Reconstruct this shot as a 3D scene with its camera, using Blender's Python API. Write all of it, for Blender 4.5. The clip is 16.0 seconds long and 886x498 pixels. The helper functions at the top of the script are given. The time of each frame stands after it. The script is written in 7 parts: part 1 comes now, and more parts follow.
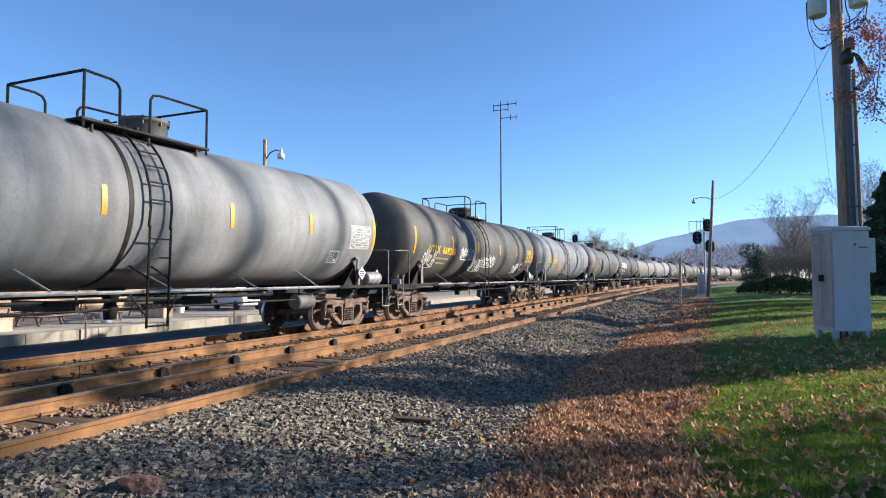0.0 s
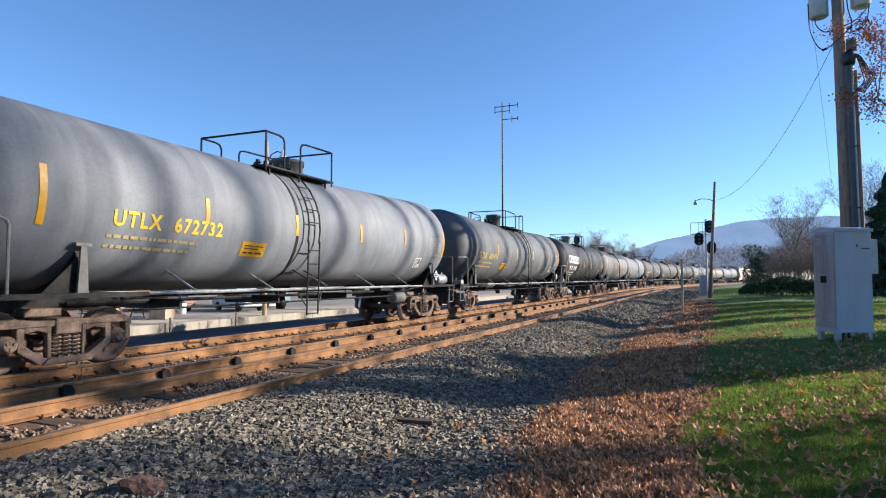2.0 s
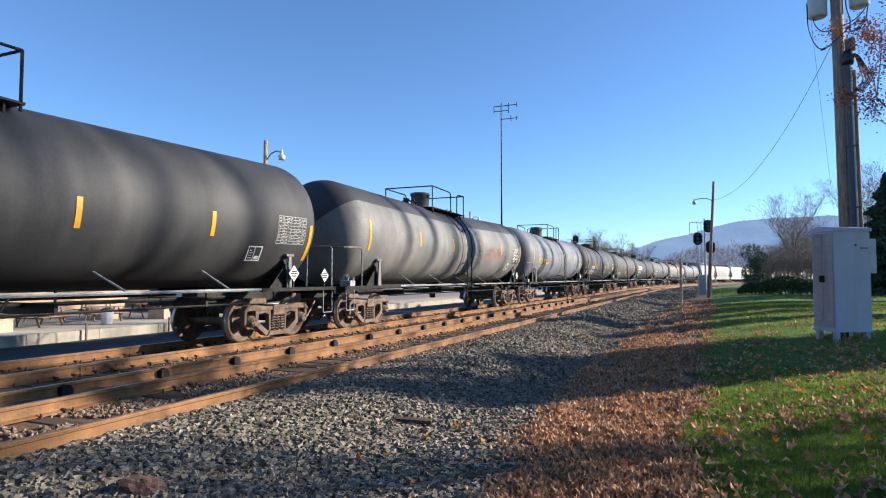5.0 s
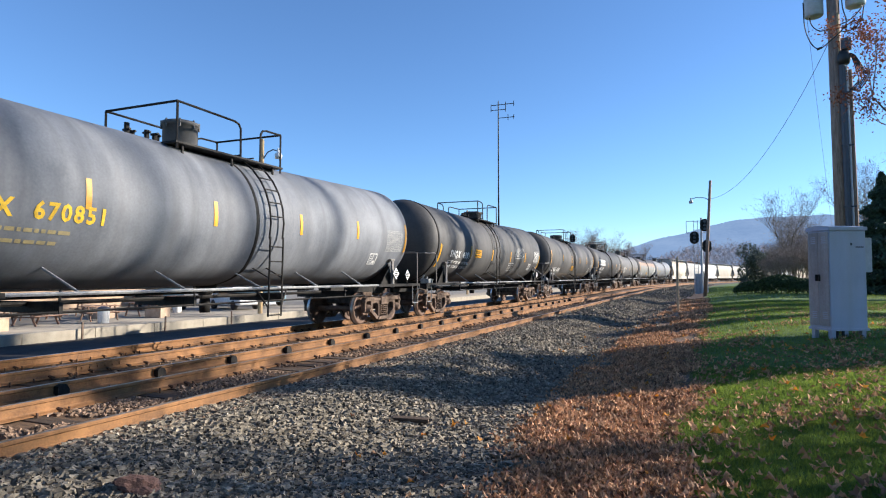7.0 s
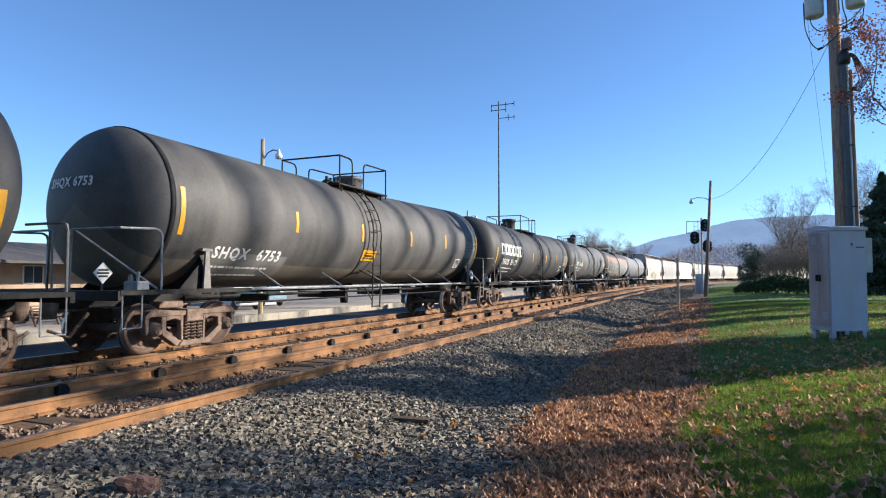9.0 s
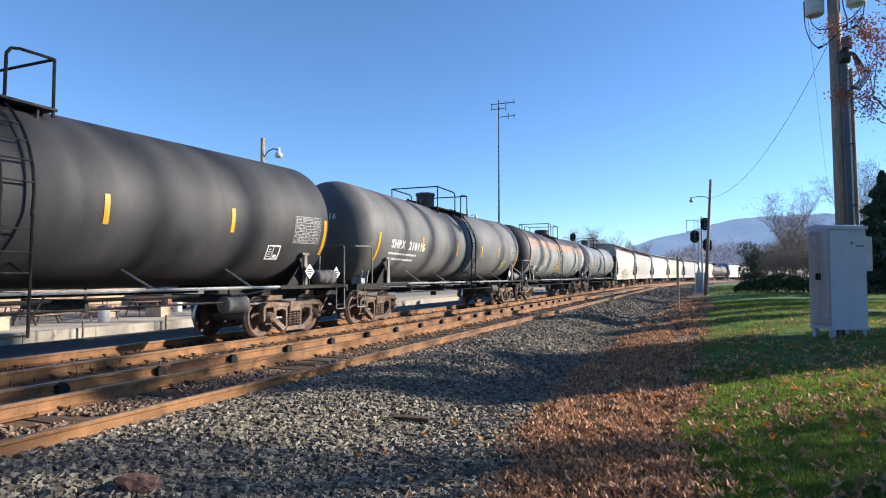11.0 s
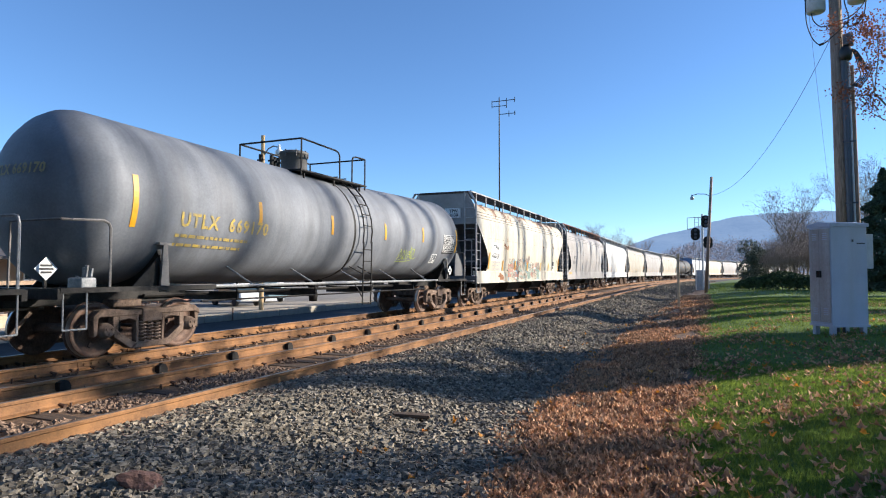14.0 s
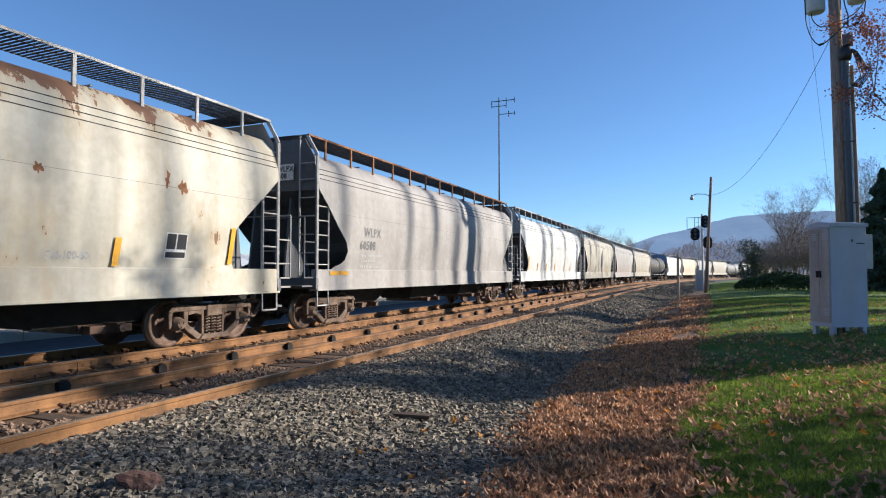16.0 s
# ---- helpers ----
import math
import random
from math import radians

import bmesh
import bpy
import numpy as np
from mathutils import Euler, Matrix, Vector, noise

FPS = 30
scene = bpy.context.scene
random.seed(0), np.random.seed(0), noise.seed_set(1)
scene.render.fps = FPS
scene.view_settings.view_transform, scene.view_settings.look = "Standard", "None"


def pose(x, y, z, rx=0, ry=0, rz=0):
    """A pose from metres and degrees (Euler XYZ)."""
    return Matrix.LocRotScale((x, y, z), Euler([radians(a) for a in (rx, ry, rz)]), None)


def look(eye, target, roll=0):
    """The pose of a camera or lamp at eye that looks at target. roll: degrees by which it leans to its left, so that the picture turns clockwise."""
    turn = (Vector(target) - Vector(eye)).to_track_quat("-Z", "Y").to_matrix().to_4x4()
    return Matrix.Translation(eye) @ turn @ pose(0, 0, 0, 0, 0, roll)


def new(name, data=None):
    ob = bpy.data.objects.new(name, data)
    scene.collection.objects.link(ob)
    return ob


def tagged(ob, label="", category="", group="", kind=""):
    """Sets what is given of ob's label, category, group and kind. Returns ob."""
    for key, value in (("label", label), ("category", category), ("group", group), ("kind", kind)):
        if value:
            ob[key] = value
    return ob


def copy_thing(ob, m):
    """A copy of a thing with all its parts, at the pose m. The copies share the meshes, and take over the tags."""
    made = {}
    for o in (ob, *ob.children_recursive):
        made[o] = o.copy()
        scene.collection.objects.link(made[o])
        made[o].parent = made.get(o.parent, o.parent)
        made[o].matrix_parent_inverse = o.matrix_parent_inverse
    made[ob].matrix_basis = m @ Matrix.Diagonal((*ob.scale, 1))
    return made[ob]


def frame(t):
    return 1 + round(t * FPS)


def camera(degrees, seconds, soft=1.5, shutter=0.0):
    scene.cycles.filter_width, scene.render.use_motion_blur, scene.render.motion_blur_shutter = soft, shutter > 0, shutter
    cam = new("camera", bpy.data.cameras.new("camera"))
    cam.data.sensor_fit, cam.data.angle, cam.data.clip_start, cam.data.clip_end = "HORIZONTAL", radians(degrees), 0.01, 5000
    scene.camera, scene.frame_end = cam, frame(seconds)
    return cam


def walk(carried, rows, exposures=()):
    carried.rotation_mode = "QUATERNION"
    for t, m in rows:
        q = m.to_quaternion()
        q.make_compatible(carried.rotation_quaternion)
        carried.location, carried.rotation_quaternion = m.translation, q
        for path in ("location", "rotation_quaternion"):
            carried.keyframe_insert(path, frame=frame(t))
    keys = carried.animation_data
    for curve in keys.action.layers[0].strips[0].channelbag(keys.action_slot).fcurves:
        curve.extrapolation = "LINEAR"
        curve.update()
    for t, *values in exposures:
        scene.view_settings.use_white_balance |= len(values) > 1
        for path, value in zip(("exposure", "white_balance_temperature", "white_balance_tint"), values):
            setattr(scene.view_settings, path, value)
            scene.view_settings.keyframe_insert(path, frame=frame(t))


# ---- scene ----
# ---- camera and its way ----
cam = camera(71.7, 16.0, soft=1.1)
EYE = (0.0, 0.0, 1.41)
YAW, PITCH = 23.35, 2.7
# small sway of the held camera: seconds, degrees to the right, degrees up, lean
SWAY = [(0, 0.09, -0.10), (0.5, 0.0, -0.08), (1.0, 0.0, -0.03), (1.5, -0.03, 0.0), (2.0, -0.05, 0.03), (3.0, -0.03, 0.0), (3.5, 0.0, 0.0),
        (4.2, 0.0, 0.0), (6.4, 0.25, -0.09), (7.0, 0.32, -0.12), (7.5, 0.29, -0.10), (9.2, 0.29, -0.10), (11.4, 0.28, -0.25), (12.0, 0.25, -0.31),
        (12.5, 0.24, -0.40), (13.5, 0.24, -0.45), (15.0, 0.24, -0.46), (16.0, 0.26, -0.45)]
walk(cam, [(t, pose(*EYE, 90 + PITCH + up, 0, YAW - right)) for t, right, up in SWAY],
     exposures=[(0, 1.06), (13.0, 1.06), (14.5, 0.98), (15.5, 0.80), (16.0, 0.76)])

# ---- sky and sun ----
SUN_EL, SUN_AZ = 20.0, 30.0          # height, and turn from +x towards +y
sun_dir = Vector((math.cos(radians(SUN_EL)) * math.cos(radians(SUN_AZ)), math.cos(radians(SUN_EL)) * math.sin(radians(SUN_AZ)), math.sin(radians(SUN_EL))))
world = bpy.data.worlds.new("sky")
scene.world = world
world.use_nodes = True
_n = world.node_tree.nodes
_sky = _n.new("ShaderNodeTexSky")
_sky.sky_type, _sky.sun_disc = "NISHITA", False
_sky.sun_elevation, _sky.sun_rotation = radians(SUN_EL), radians(90 - SUN_AZ)
_sky.air_density, _sky.dust_density, _sky.ozone_density, _sky.altitude = 1.0, 0.0, 6.0, 1200.0
world.node_tree.links.new(_sky.outputs[0], _n["Background"].inputs[0])
_n["Background"].inputs[1].default_value = 0.110
sun = new("sun", bpy.data.lights.new("sun", "SUN"))
sun.data.energy, sun.data.angle, sun.data.color = 5.0, radians(0.53), (1.0, 0.915, 0.81)
sun.matrix_world = look(sun_dir * 60, (0, 0, 0))


# ---- materials ----
def mat(name, a, b, scale=3.0, rough=0.7, metal=0.0, bump=0.2, fine=40.0, rand=0.0, stretch=(1, 1, 1), dirt_shade=None, dirt_shade_amount=0.5, island=0.0, run=(2.2, 2.2, 0.22), through_light=0.0):
    """Two tones mixed by a large and a fine noise, an optional third tone in streaks for dirt and painted shade, and
    fine relief.
    """
    m = bpy.data.materials.new(name)
    m.use_nodes = True
    n, l = m.node_tree.nodes, m.node_tree.links
    p = n["Principled BSDF"]
    tc, mp = n.new("ShaderNodeTexCoord"), n.new("ShaderNodeMapping")
    mp.inputs["Scale"].default_value = stretch
    l.new(tc.outputs["Object"], mp.inputs[0])
    big, small = n.new("ShaderNodeTexNoise"), n.new("ShaderNodeTexNoise")
    big.inputs["Scale"].default_value, big.inputs["Detail"].default_value, big.inputs["Roughness"].default_value = scale, 5, 0.62
    small.inputs["Scale"].default_value, small.inputs["Detail"].default_value = fine, 3
    for t in (big, small):
        l.new(mp.outputs[0], t.inputs[0])
    ramp = n.new("ShaderNodeValToRGB")
    ramp.color_ramp.elements[0].position, ramp.color_ramp.elements[1].position = 0.34, 0.66
    ramp.color_ramp.elements[0].color, ramp.color_ramp.elements[1].color = (*a, 1), (*b, 1)
    add = n.new("ShaderNodeMath")
    add.operation = "MULTIPLY_ADD"
    add.inputs[1].default_value = 0.35
    l.new(small.outputs[0], add.inputs[0])
    sub = n.new("ShaderNodeMath")
    sub.operation = "MULTIPLY_ADD"
    sub.inputs[1].default_value, sub.inputs[2].default_value = 0.85, -0.10
    l.new(big.outputs[0], sub.inputs[0])
    l.new(sub.outputs[0], add.inputs[2])
    l.new(add.outputs[0], ramp.inputs[0])
    col = ramp.outputs[0]
    if dirt_shade:
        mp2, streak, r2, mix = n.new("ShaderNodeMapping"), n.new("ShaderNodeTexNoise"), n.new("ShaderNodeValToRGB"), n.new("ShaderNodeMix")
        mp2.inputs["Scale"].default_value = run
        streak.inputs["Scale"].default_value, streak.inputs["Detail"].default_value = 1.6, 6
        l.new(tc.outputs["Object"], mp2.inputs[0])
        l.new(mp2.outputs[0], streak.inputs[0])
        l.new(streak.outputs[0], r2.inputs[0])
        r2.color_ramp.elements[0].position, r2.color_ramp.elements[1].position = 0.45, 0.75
        r2.color_ramp.elements[0].color, r2.color_ramp.elements[1].color = (0, 0, 0, 1), (dirt_shade_amount,) * 3 + (1,)
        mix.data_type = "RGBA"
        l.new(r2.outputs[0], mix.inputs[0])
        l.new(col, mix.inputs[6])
        mix.inputs[7].default_value = (*dirt_shade, 1)
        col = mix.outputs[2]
    if rand or island:
        hs, info, mr = n.new("ShaderNodeHueSaturation"), n.new("ShaderNodeNewGeometry" if island else "ShaderNodeObjectInfo"), n.new("ShaderNodeMapRange")
        mr.inputs[3].default_value, mr.inputs[4].default_value = 1 - (rand or island), 1 + (rand or island)
        l.new(info.outputs["Random Per Island" if island else "Random"], mr.inputs[0])
        l.new(mr.outputs[0], hs.inputs["Value"])
        l.new(col, hs.inputs["Color"])
        col = hs.outputs[0]
    l.new(col, p.inputs["Base Color"])
    p.inputs["Roughness"].default_value, p.inputs["Metallic"].default_value = rough, metal
    if through_light:
        tr, mx = n.new("ShaderNodeBsdfTranslucent"), n.new("ShaderNodeMixShader")
        mx.inputs[0].default_value = through_light
        l.new(col, tr.inputs[0])
        l.new(p.outputs[0], mx.inputs[1])
        l.new(tr.outputs[0], mx.inputs[2])
        l.new(mx.outputs[0], n["Material Output"].inputs[0])
    if bump:
        bp = n.new("ShaderNodeBump")
        bp.inputs["Strength"].default_value, bp.inputs["Distance"].default_value = bump, 0.02
        l.new(add.outputs[0], bp.inputs["Height"])
        l.new(bp.outputs[0], p.inputs["Normal"])
    return m


def plain(name, c, rough=0.6, metal=0.0):
    return mat(name, tuple(v * 0.85 for v in c), tuple(min(1, v * 1.12) for v in c), 6, rough, metal, 0.08, 60)


RUST_RAIL = mat("rusty_rail", (0.10, 0.045, 0.016), (0.30, 0.142, 0.05), 3, 0.8, 0.0, 0.25, 60, dirt_shade=(0.055, 0.03, 0.017), dirt_shade_amount=0.4, run=(1.0, 1.1, 3.0))
RAIL_TOP = mat("worn_rail_head", (0.25, 0.19, 0.15), (0.45, 0.38, 0.32), 9, 0.38, 0.7, 0.05, 50)
TIE = mat("tarred_tie", (0.032, 0.023, 0.017), (0.105, 0.066, 0.04), 4, 0.9, 0, 0.6, 30, rand=0.3, stretch=(0.4, 4, 4))
FASTENER = mat("dark_fastener", (0.03, 0.017, 0.011), (0.10, 0.046, 0.022), 20, 0.8, 0, 0.3, 60)
STONE = mat("ballast_stone", (0.066, 0.055, 0.040), (0.275, 0.234, 0.172), 8, 0.9, 0, 0.35, 45, island=0.5)
STONE_RUST = mat("rust_stained_stone", (0.11, 0.07, 0.045), (0.27, 0.18, 0.12), 8, 0.9, 0, 0.35, 45, island=0.45)
# bed is near black: shade between the stones is put into its colour
BALLAST = mat("ballast_bed_with_gap_shade", (0.016, 0.014, 0.012), (0.065, 0.058, 0.049), 22, 0.95, 0, 0.9, 70)
BALLAST_RUST = mat("rusty_ballast_bed", (0.06, 0.035, 0.02), (0.20, 0.115, 0.06), 16, 0.95, 0, 0.8, 60)
BLACK_STEEL = mat("grimy_black_steel", (0.007, 0.007, 0.007), (0.030, 0.027, 0.024), 5, 0.6, 0.1, 0.15, 40)
TRUCK_STEEL = mat("dusty_brown_cast_steel", (0.072, 0.049, 0.037), (0.23, 0.165, 0.125), 6, 0.85, 0.1, 0.3, 40, rand=0.2)
WHEEL_STEEL = mat("rusty_wheel_steel", (0.055, 0.031, 0.022), (0.17, 0.10, 0.068), 5, 0.7, 0.2, 0.2, 40)
for _m in (BLACK_STEEL, TRUCK_STEEL):
    _m.node_tree.nodes["Principled BSDF"].inputs["Specular IOR Level"].default_value = 0.2
TREAD = plain("bright_wheel_tread", (0.45, 0.42, 0.40), 0.3, 0.9)
GREY_RAIL = mat("grey_pipe", (0.16, 0.17, 0.18), (0.34, 0.34, 0.33), 8, 0.55, 0.2, 0.1, 40)
WHITE_INK = mat("worn_white_lettering", (0.45, 0.45, 0.44), (0.80, 0.80, 0.77), 14, 0.7, 0, 0.0, 60)
FADED_YELLOW = mat("faded_yellow_lettering", (0.16, 0.15, 0.11), (0.52, 0.36, 0.05), 7, 0.7, 0, 0.0, 45)
YELLOW_INK = mat("worn_yellow_lettering", (0.55, 0.33, 0.02), (0.80, 0.52, 0.03), 12, 0.7, 0, 0.0, 60)
# dull ink for fine writing, and as painted shade on end marks
DULL_YELLOW = mat("faded_yellow_lettering", (0.26, 0.22, 0.13), (0.40, 0.32, 0.14), 12, 0.7, 0, 0.0, 60)
REFLECT = mat("yellow_reflective_strip", (0.50, 0.235, 0.004), (0.66, 0.33, 0.01), 10, 0.45, 0, 0.0, 60)
BLACK_INK = plain("black_lettering", (0.02, 0.02, 0.022), 0.7)
WORN_INK = mat("worn_black_lettering", (0.06, 0.06, 0.065), (0.22, 0.215, 0.21), 9, 0.7, 0, 0.0, 60)
FAINT_INK = mat("faded_grey_lettering", (0.22, 0.22, 0.22), (0.42, 0.42, 0.40), 14, 0.7, 0, 0.0, 60)
LIME_SPRAY = plain("lime_spray_paint", (0.40, 0.48, 0.05), 0.7)
RED_SPRAY = mat("faded_red_spray_paint", (0.26, 0.085, 0.05), (0.3, 0.185, 0.144), 4.5, 0.75, 0.0, 0.0, 26)
TEAL_SPRAY = mat("faded_teal_spray_paint", (0.085, 0.17, 0.145), (0.195, 0.236, 0.201), 4.5, 0.75, 0.0, 0.0, 26)
BLUE_SPRAY = mat("faded_blue_spray_paint", (0.1, 0.22, 0.29), (0.204, 0.266, 0.288), 4.5, 0.75, 0.0, 0.0, 26)
MINT_SPRAY = mat("pale_mint_spray_paint", (0.24, 0.3, 0.25), (0.288, 0.314, 0.264), 4.5, 0.75, 0.0, 0.0, 26)
BROWN_SPRAY = mat("faded_brown_spray_paint", (0.1, 0.062, 0.045), (0.204, 0.171, 0.141), 4.5, 0.75, 0.0, 0.0, 26)
BONE_SPRAY = mat("faded_bone_spray_paint", (0.36, 0.3, 0.22), (0.36, 0.314, 0.246), 4.5, 0.75, 0.0, 0.0, 26)
RUST_PATCH = mat("rust_patch", (0.13, 0.05, 0.02), (0.32, 0.15, 0.07), 9, 0.9, 0, 0.3, 50)
CONCRETE = mat("pale_concrete", (0.26, 0.23, 0.18), (0.35, 0.315, 0.25), 2, 0.85, 0, 0.25, 40, dirt_shade=(0.25, 0.21, 0.16), dirt_shade_amount=0.4)
PAVING = mat("tan_platform_paving", (0.18, 0.158, 0.13), (0.26, 0.232, 0.19), 1.2, 0.9, 0, 0.2, 30)
ASPHALT = mat("dark_asphalt", (0.012, 0.011, 0.010), (0.032, 0.029, 0.026), 1.5, 0.75, 0, 0.4, 80)
WOOD_POLE = mat("weathered_pole_wood", (0.15, 0.10, 0.075), (0.33, 0.235, 0.18), 5, 0.85, 0, 0.5, 20, stretch=(5, 5, 0.35))
RAW_WOOD = mat("pale_timber_strip", (0.32, 0.22, 0.11), (0.50, 0.36, 0.19), 5, 0.8, 0, 0.3, 20, stretch=(5, 5, 0.4))
CONDUIT = plain("dark_grey_conduit", (0.06, 0.066, 0.082), 0.55)
CABLE = plain("black_cable", (0.012, 0.012, 0.013), 0.5)
CAN_GREY = plain("pale_grey_enamel", (0.42, 0.44, 0.46), 0.45)
# door beige holds grime and warm bounced light painted in
BOX_DOOR = mat("grimy_cabinet_door_paint_with_bounce", (0.30, 0.28, 0.26), (0.46, 0.44, 0.42), 1.2, 0.6, 0, 0.05, 30, dirt_shade=(0.20, 0.16, 0.13), dirt_shade_amount=0.6)
# the grey is tinted blue: skylit shade is put into the paint
BOX_PAINT = mat("pale_grey_cabinet_paint_with_blue_shade", (0.36, 0.40, 0.50), (0.44, 0.48, 0.57), 1.5, 0.5, 0, 0.05, 40, dirt_shade=(0.36, 0.34, 0.32), dirt_shade_amount=0.35)
LAWN = mat("lawn_soil", (0.042, 0.082, 0.013), (0.10, 0.17, 0.022), 3, 0.95, 0, 0.8, 40)
GRASS = mat("grass_blade", (0.065, 0.115, 0.019), (0.25, 0.335, 0.052), 2.2, 0.8, 0, 0.0, 40, island=0.3, through_light=0.5)
LITTER = mat("leaf_litter_soil", (0.06, 0.036, 0.024), (0.24, 0.14, 0.08), 14, 0.95, 0, 0.8, 60)
LEAF_DRY = mat("dry_fallen_leaf", (0.28, 0.14, 0.075), (0.62, 0.36, 0.195), 6, 0.8, 0, 0.1, 30, island=0.6, through_light=0.15)
LEAF_ORANGE = mat("orange_fallen_leaf", (0.50, 0.17, 0.02), (0.65, 0.30, 0.04), 6, 0.75, 0, 0.1, 30, island=0.3, through_light=0.4)
BARK = mat("grey_brown_bark", (0.09, 0.07, 0.055), (0.22, 0.175, 0.14), 6, 0.9, 0, 0.5, 30, stretch=(3, 3, 0.5))
TWIG = mat("brown_twig", (0.14, 0.108, 0.095), (0.27, 0.215, 0.185), 6, 0.9, 0, 0.1, 30)
RED_LEAF = mat("russet_tree_leaf", (0.13, 0.04, 0.02), (0.30, 0.11, 0.05), 4, 0.7, 0, 0, 30, island=0.4, through_light=0.4)
EVERGREEN = mat("dark_evergreen_needles", (0.014, 0.034, 0.02), (0.045, 0.08, 0.042), 4, 0.8, 0, 0, 30, island=0.4)
HEDGE = mat("hedge_leaf", (0.02, 0.045, 0.012), (0.06, 0.095, 0.025), 4, 0.75, 0, 0, 30, island=0.4)
SHRUB_LEAF = mat("grey_green_shrub_leaf", (0.05, 0.065, 0.05), (0.13, 0.15, 0.105), 4, 0.8, 0, 0, 30, island=0.4)
HILL = mat("haze_painted_wooded_hill", (0.108, 0.172, 0.295), (0.142, 0.21, 0.335), 0.004, 1.0, 0, 0.0, 0.05)
_h = HILL.node_tree         # distant haze is painted: the far hill's blue colour glows by itself
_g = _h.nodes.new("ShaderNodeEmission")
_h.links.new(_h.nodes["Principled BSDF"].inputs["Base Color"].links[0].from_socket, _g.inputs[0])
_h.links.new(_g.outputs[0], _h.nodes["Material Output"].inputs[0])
FAR_WOOD = mat("far_bare_wood", (0.20, 0.14, 0.125), (0.32, 0.235, 0.21), 0.2, 1.0, 0, 0, 2.0, island=0.3)
TAN_WALL = mat("tan_wall", (0.36, 0.25, 0.17), (0.45, 0.33, 0.23), 1, 0.85, 0, 0.1, 20)
ROOF_DARK = mat("dark_roof", (0.05, 0.045, 0.045), (0.10, 0.09, 0.085), 2, 0.85, 0, 0.3, 30)
TABLE_WOOD = mat("brown_bench_wood", (0.13, 0.075, 0.05), (0.25, 0.15, 0.10), 4, 0.8, 0, 0.2, 30, rand=0.25)
PLANTER_WOOD = mat("tan_planter_timber", (0.36, 0.25, 0.17), (0.50, 0.37, 0.26), 4, 0.8, 0, 0.2, 30, rand=0.15)
GLASS_DARK = plain("dark_window_glass", (0.03, 0.05, 0.06), 0.12)
ROCK_RED = mat("reddish_rock", (0.055, 0.028, 0.022), (0.15, 0.08, 0.06), 10, 0.9, 0, 0.6, 40)
STAKE = mat("weathered_tan_post", (0.36, 0.26, 0.16), (0.55, 0.42, 0.27), 6, 0.8, 0, 0.2, 40)
WHITE_PAINT = plain("white_painted_metal", (0.72, 0.72, 0.70), 0.5)
LADDER_PAINT = mat("chipped_pale_ladder_paint", (0.26, 0.255, 0.245), (0.46, 0.45, 0.43), 9, 0.6, 0, 0.1, 40)


# ---- mesh helpers ----
def part(name, bm, material, parent=None, label="", smooth=False):
    """Links a bmesh as one mesh object, under a thing or a part."""
    me = bpy.data.meshes.new(name)
    if smooth:
        for f in bm.faces:
            f.smooth = True
    bm.to_mesh(me)
    bm.free()
    for m in (material if isinstance(material, (list, tuple)) else [material]):
        me.materials.append(m)
    ob = new(name, me)
    if parent is not None:
        ob.parent = parent
    if label:
        tagged(ob, label)
    return ob


def share(name, me, parent, at, turn=0.0):
    ob = new(name, me)
    ob.parent = parent
    ob.location, ob.rotation_euler = at, (0, 0, turn)
    return ob


def box(bm, x0, x1, y0, y1, z0, z1, bevel=0.0):
    r = bmesh.ops.create_cube(bm, size=1.0)
    for v in r["verts"]:
        v.co = Vector(((x0 + x1) / 2 + v.co.x * (x1 - x0), (y0 + y1) / 2 + v.co.y * (y1 - y0), (z0 + z1) / 2 + v.co.z * (z1 - z0)))
    if bevel:
        es = list({e for v in r["verts"] for e in v.link_edges})
        bmesh.ops.bevel(bm, geom=es, offset=bevel, segments=2, affect="EDGES", profile=0.6)


def rod(bm, a, b, r, n=6, r2=None):
    """A straight round bar, closed at both ends."""
    a, b = Vector(a), Vector(b)
    d = b - a
    if d.length < 1e-6:
        return
    q = d.to_track_quat("Z", "Y").to_matrix()
    r2 = r if r2 is None else r2
    ring = [[bm.verts.new(p + q @ Vector((rr * math.cos(2 * math.pi * i / n), rr * math.sin(2 * math.pi * i / n), 0))) for i in range(n)] for p, rr in ((a, r), (b, r2))]
    for i in range(n):
        bm.faces.new((ring[0][i], ring[0][(i + 1) % n], ring[1][(i + 1) % n], ring[1][i]))
    bm.faces.new(ring[0][::-1])
    bm.faces.new(ring[1])


def pipe(bm, pts, r, n=6):
    for a, b in zip(pts, pts[1:]):
        rod(bm, a, b, r, n)


def curve_through(pts, n=6):
    """Points on a smooth curve through the given ones."""
    v = [Vector(q) for q in pts]
    v = [v[0] * 2 - v[1]] + v + [v[-1] * 2 - v[-2]]
    out = []
    for a, b, c, d in zip(v, v[1:], v[2:], v[3:]):
        for k in range(n):
            t = k / n
            out.append(0.5 * (2 * b + (c - a) * t + (2 * a - 5 * b + 4 * c - d) * t * t + (3 * b - a - 3 * c + d) * t ** 3))
    return out + [v[-2]]


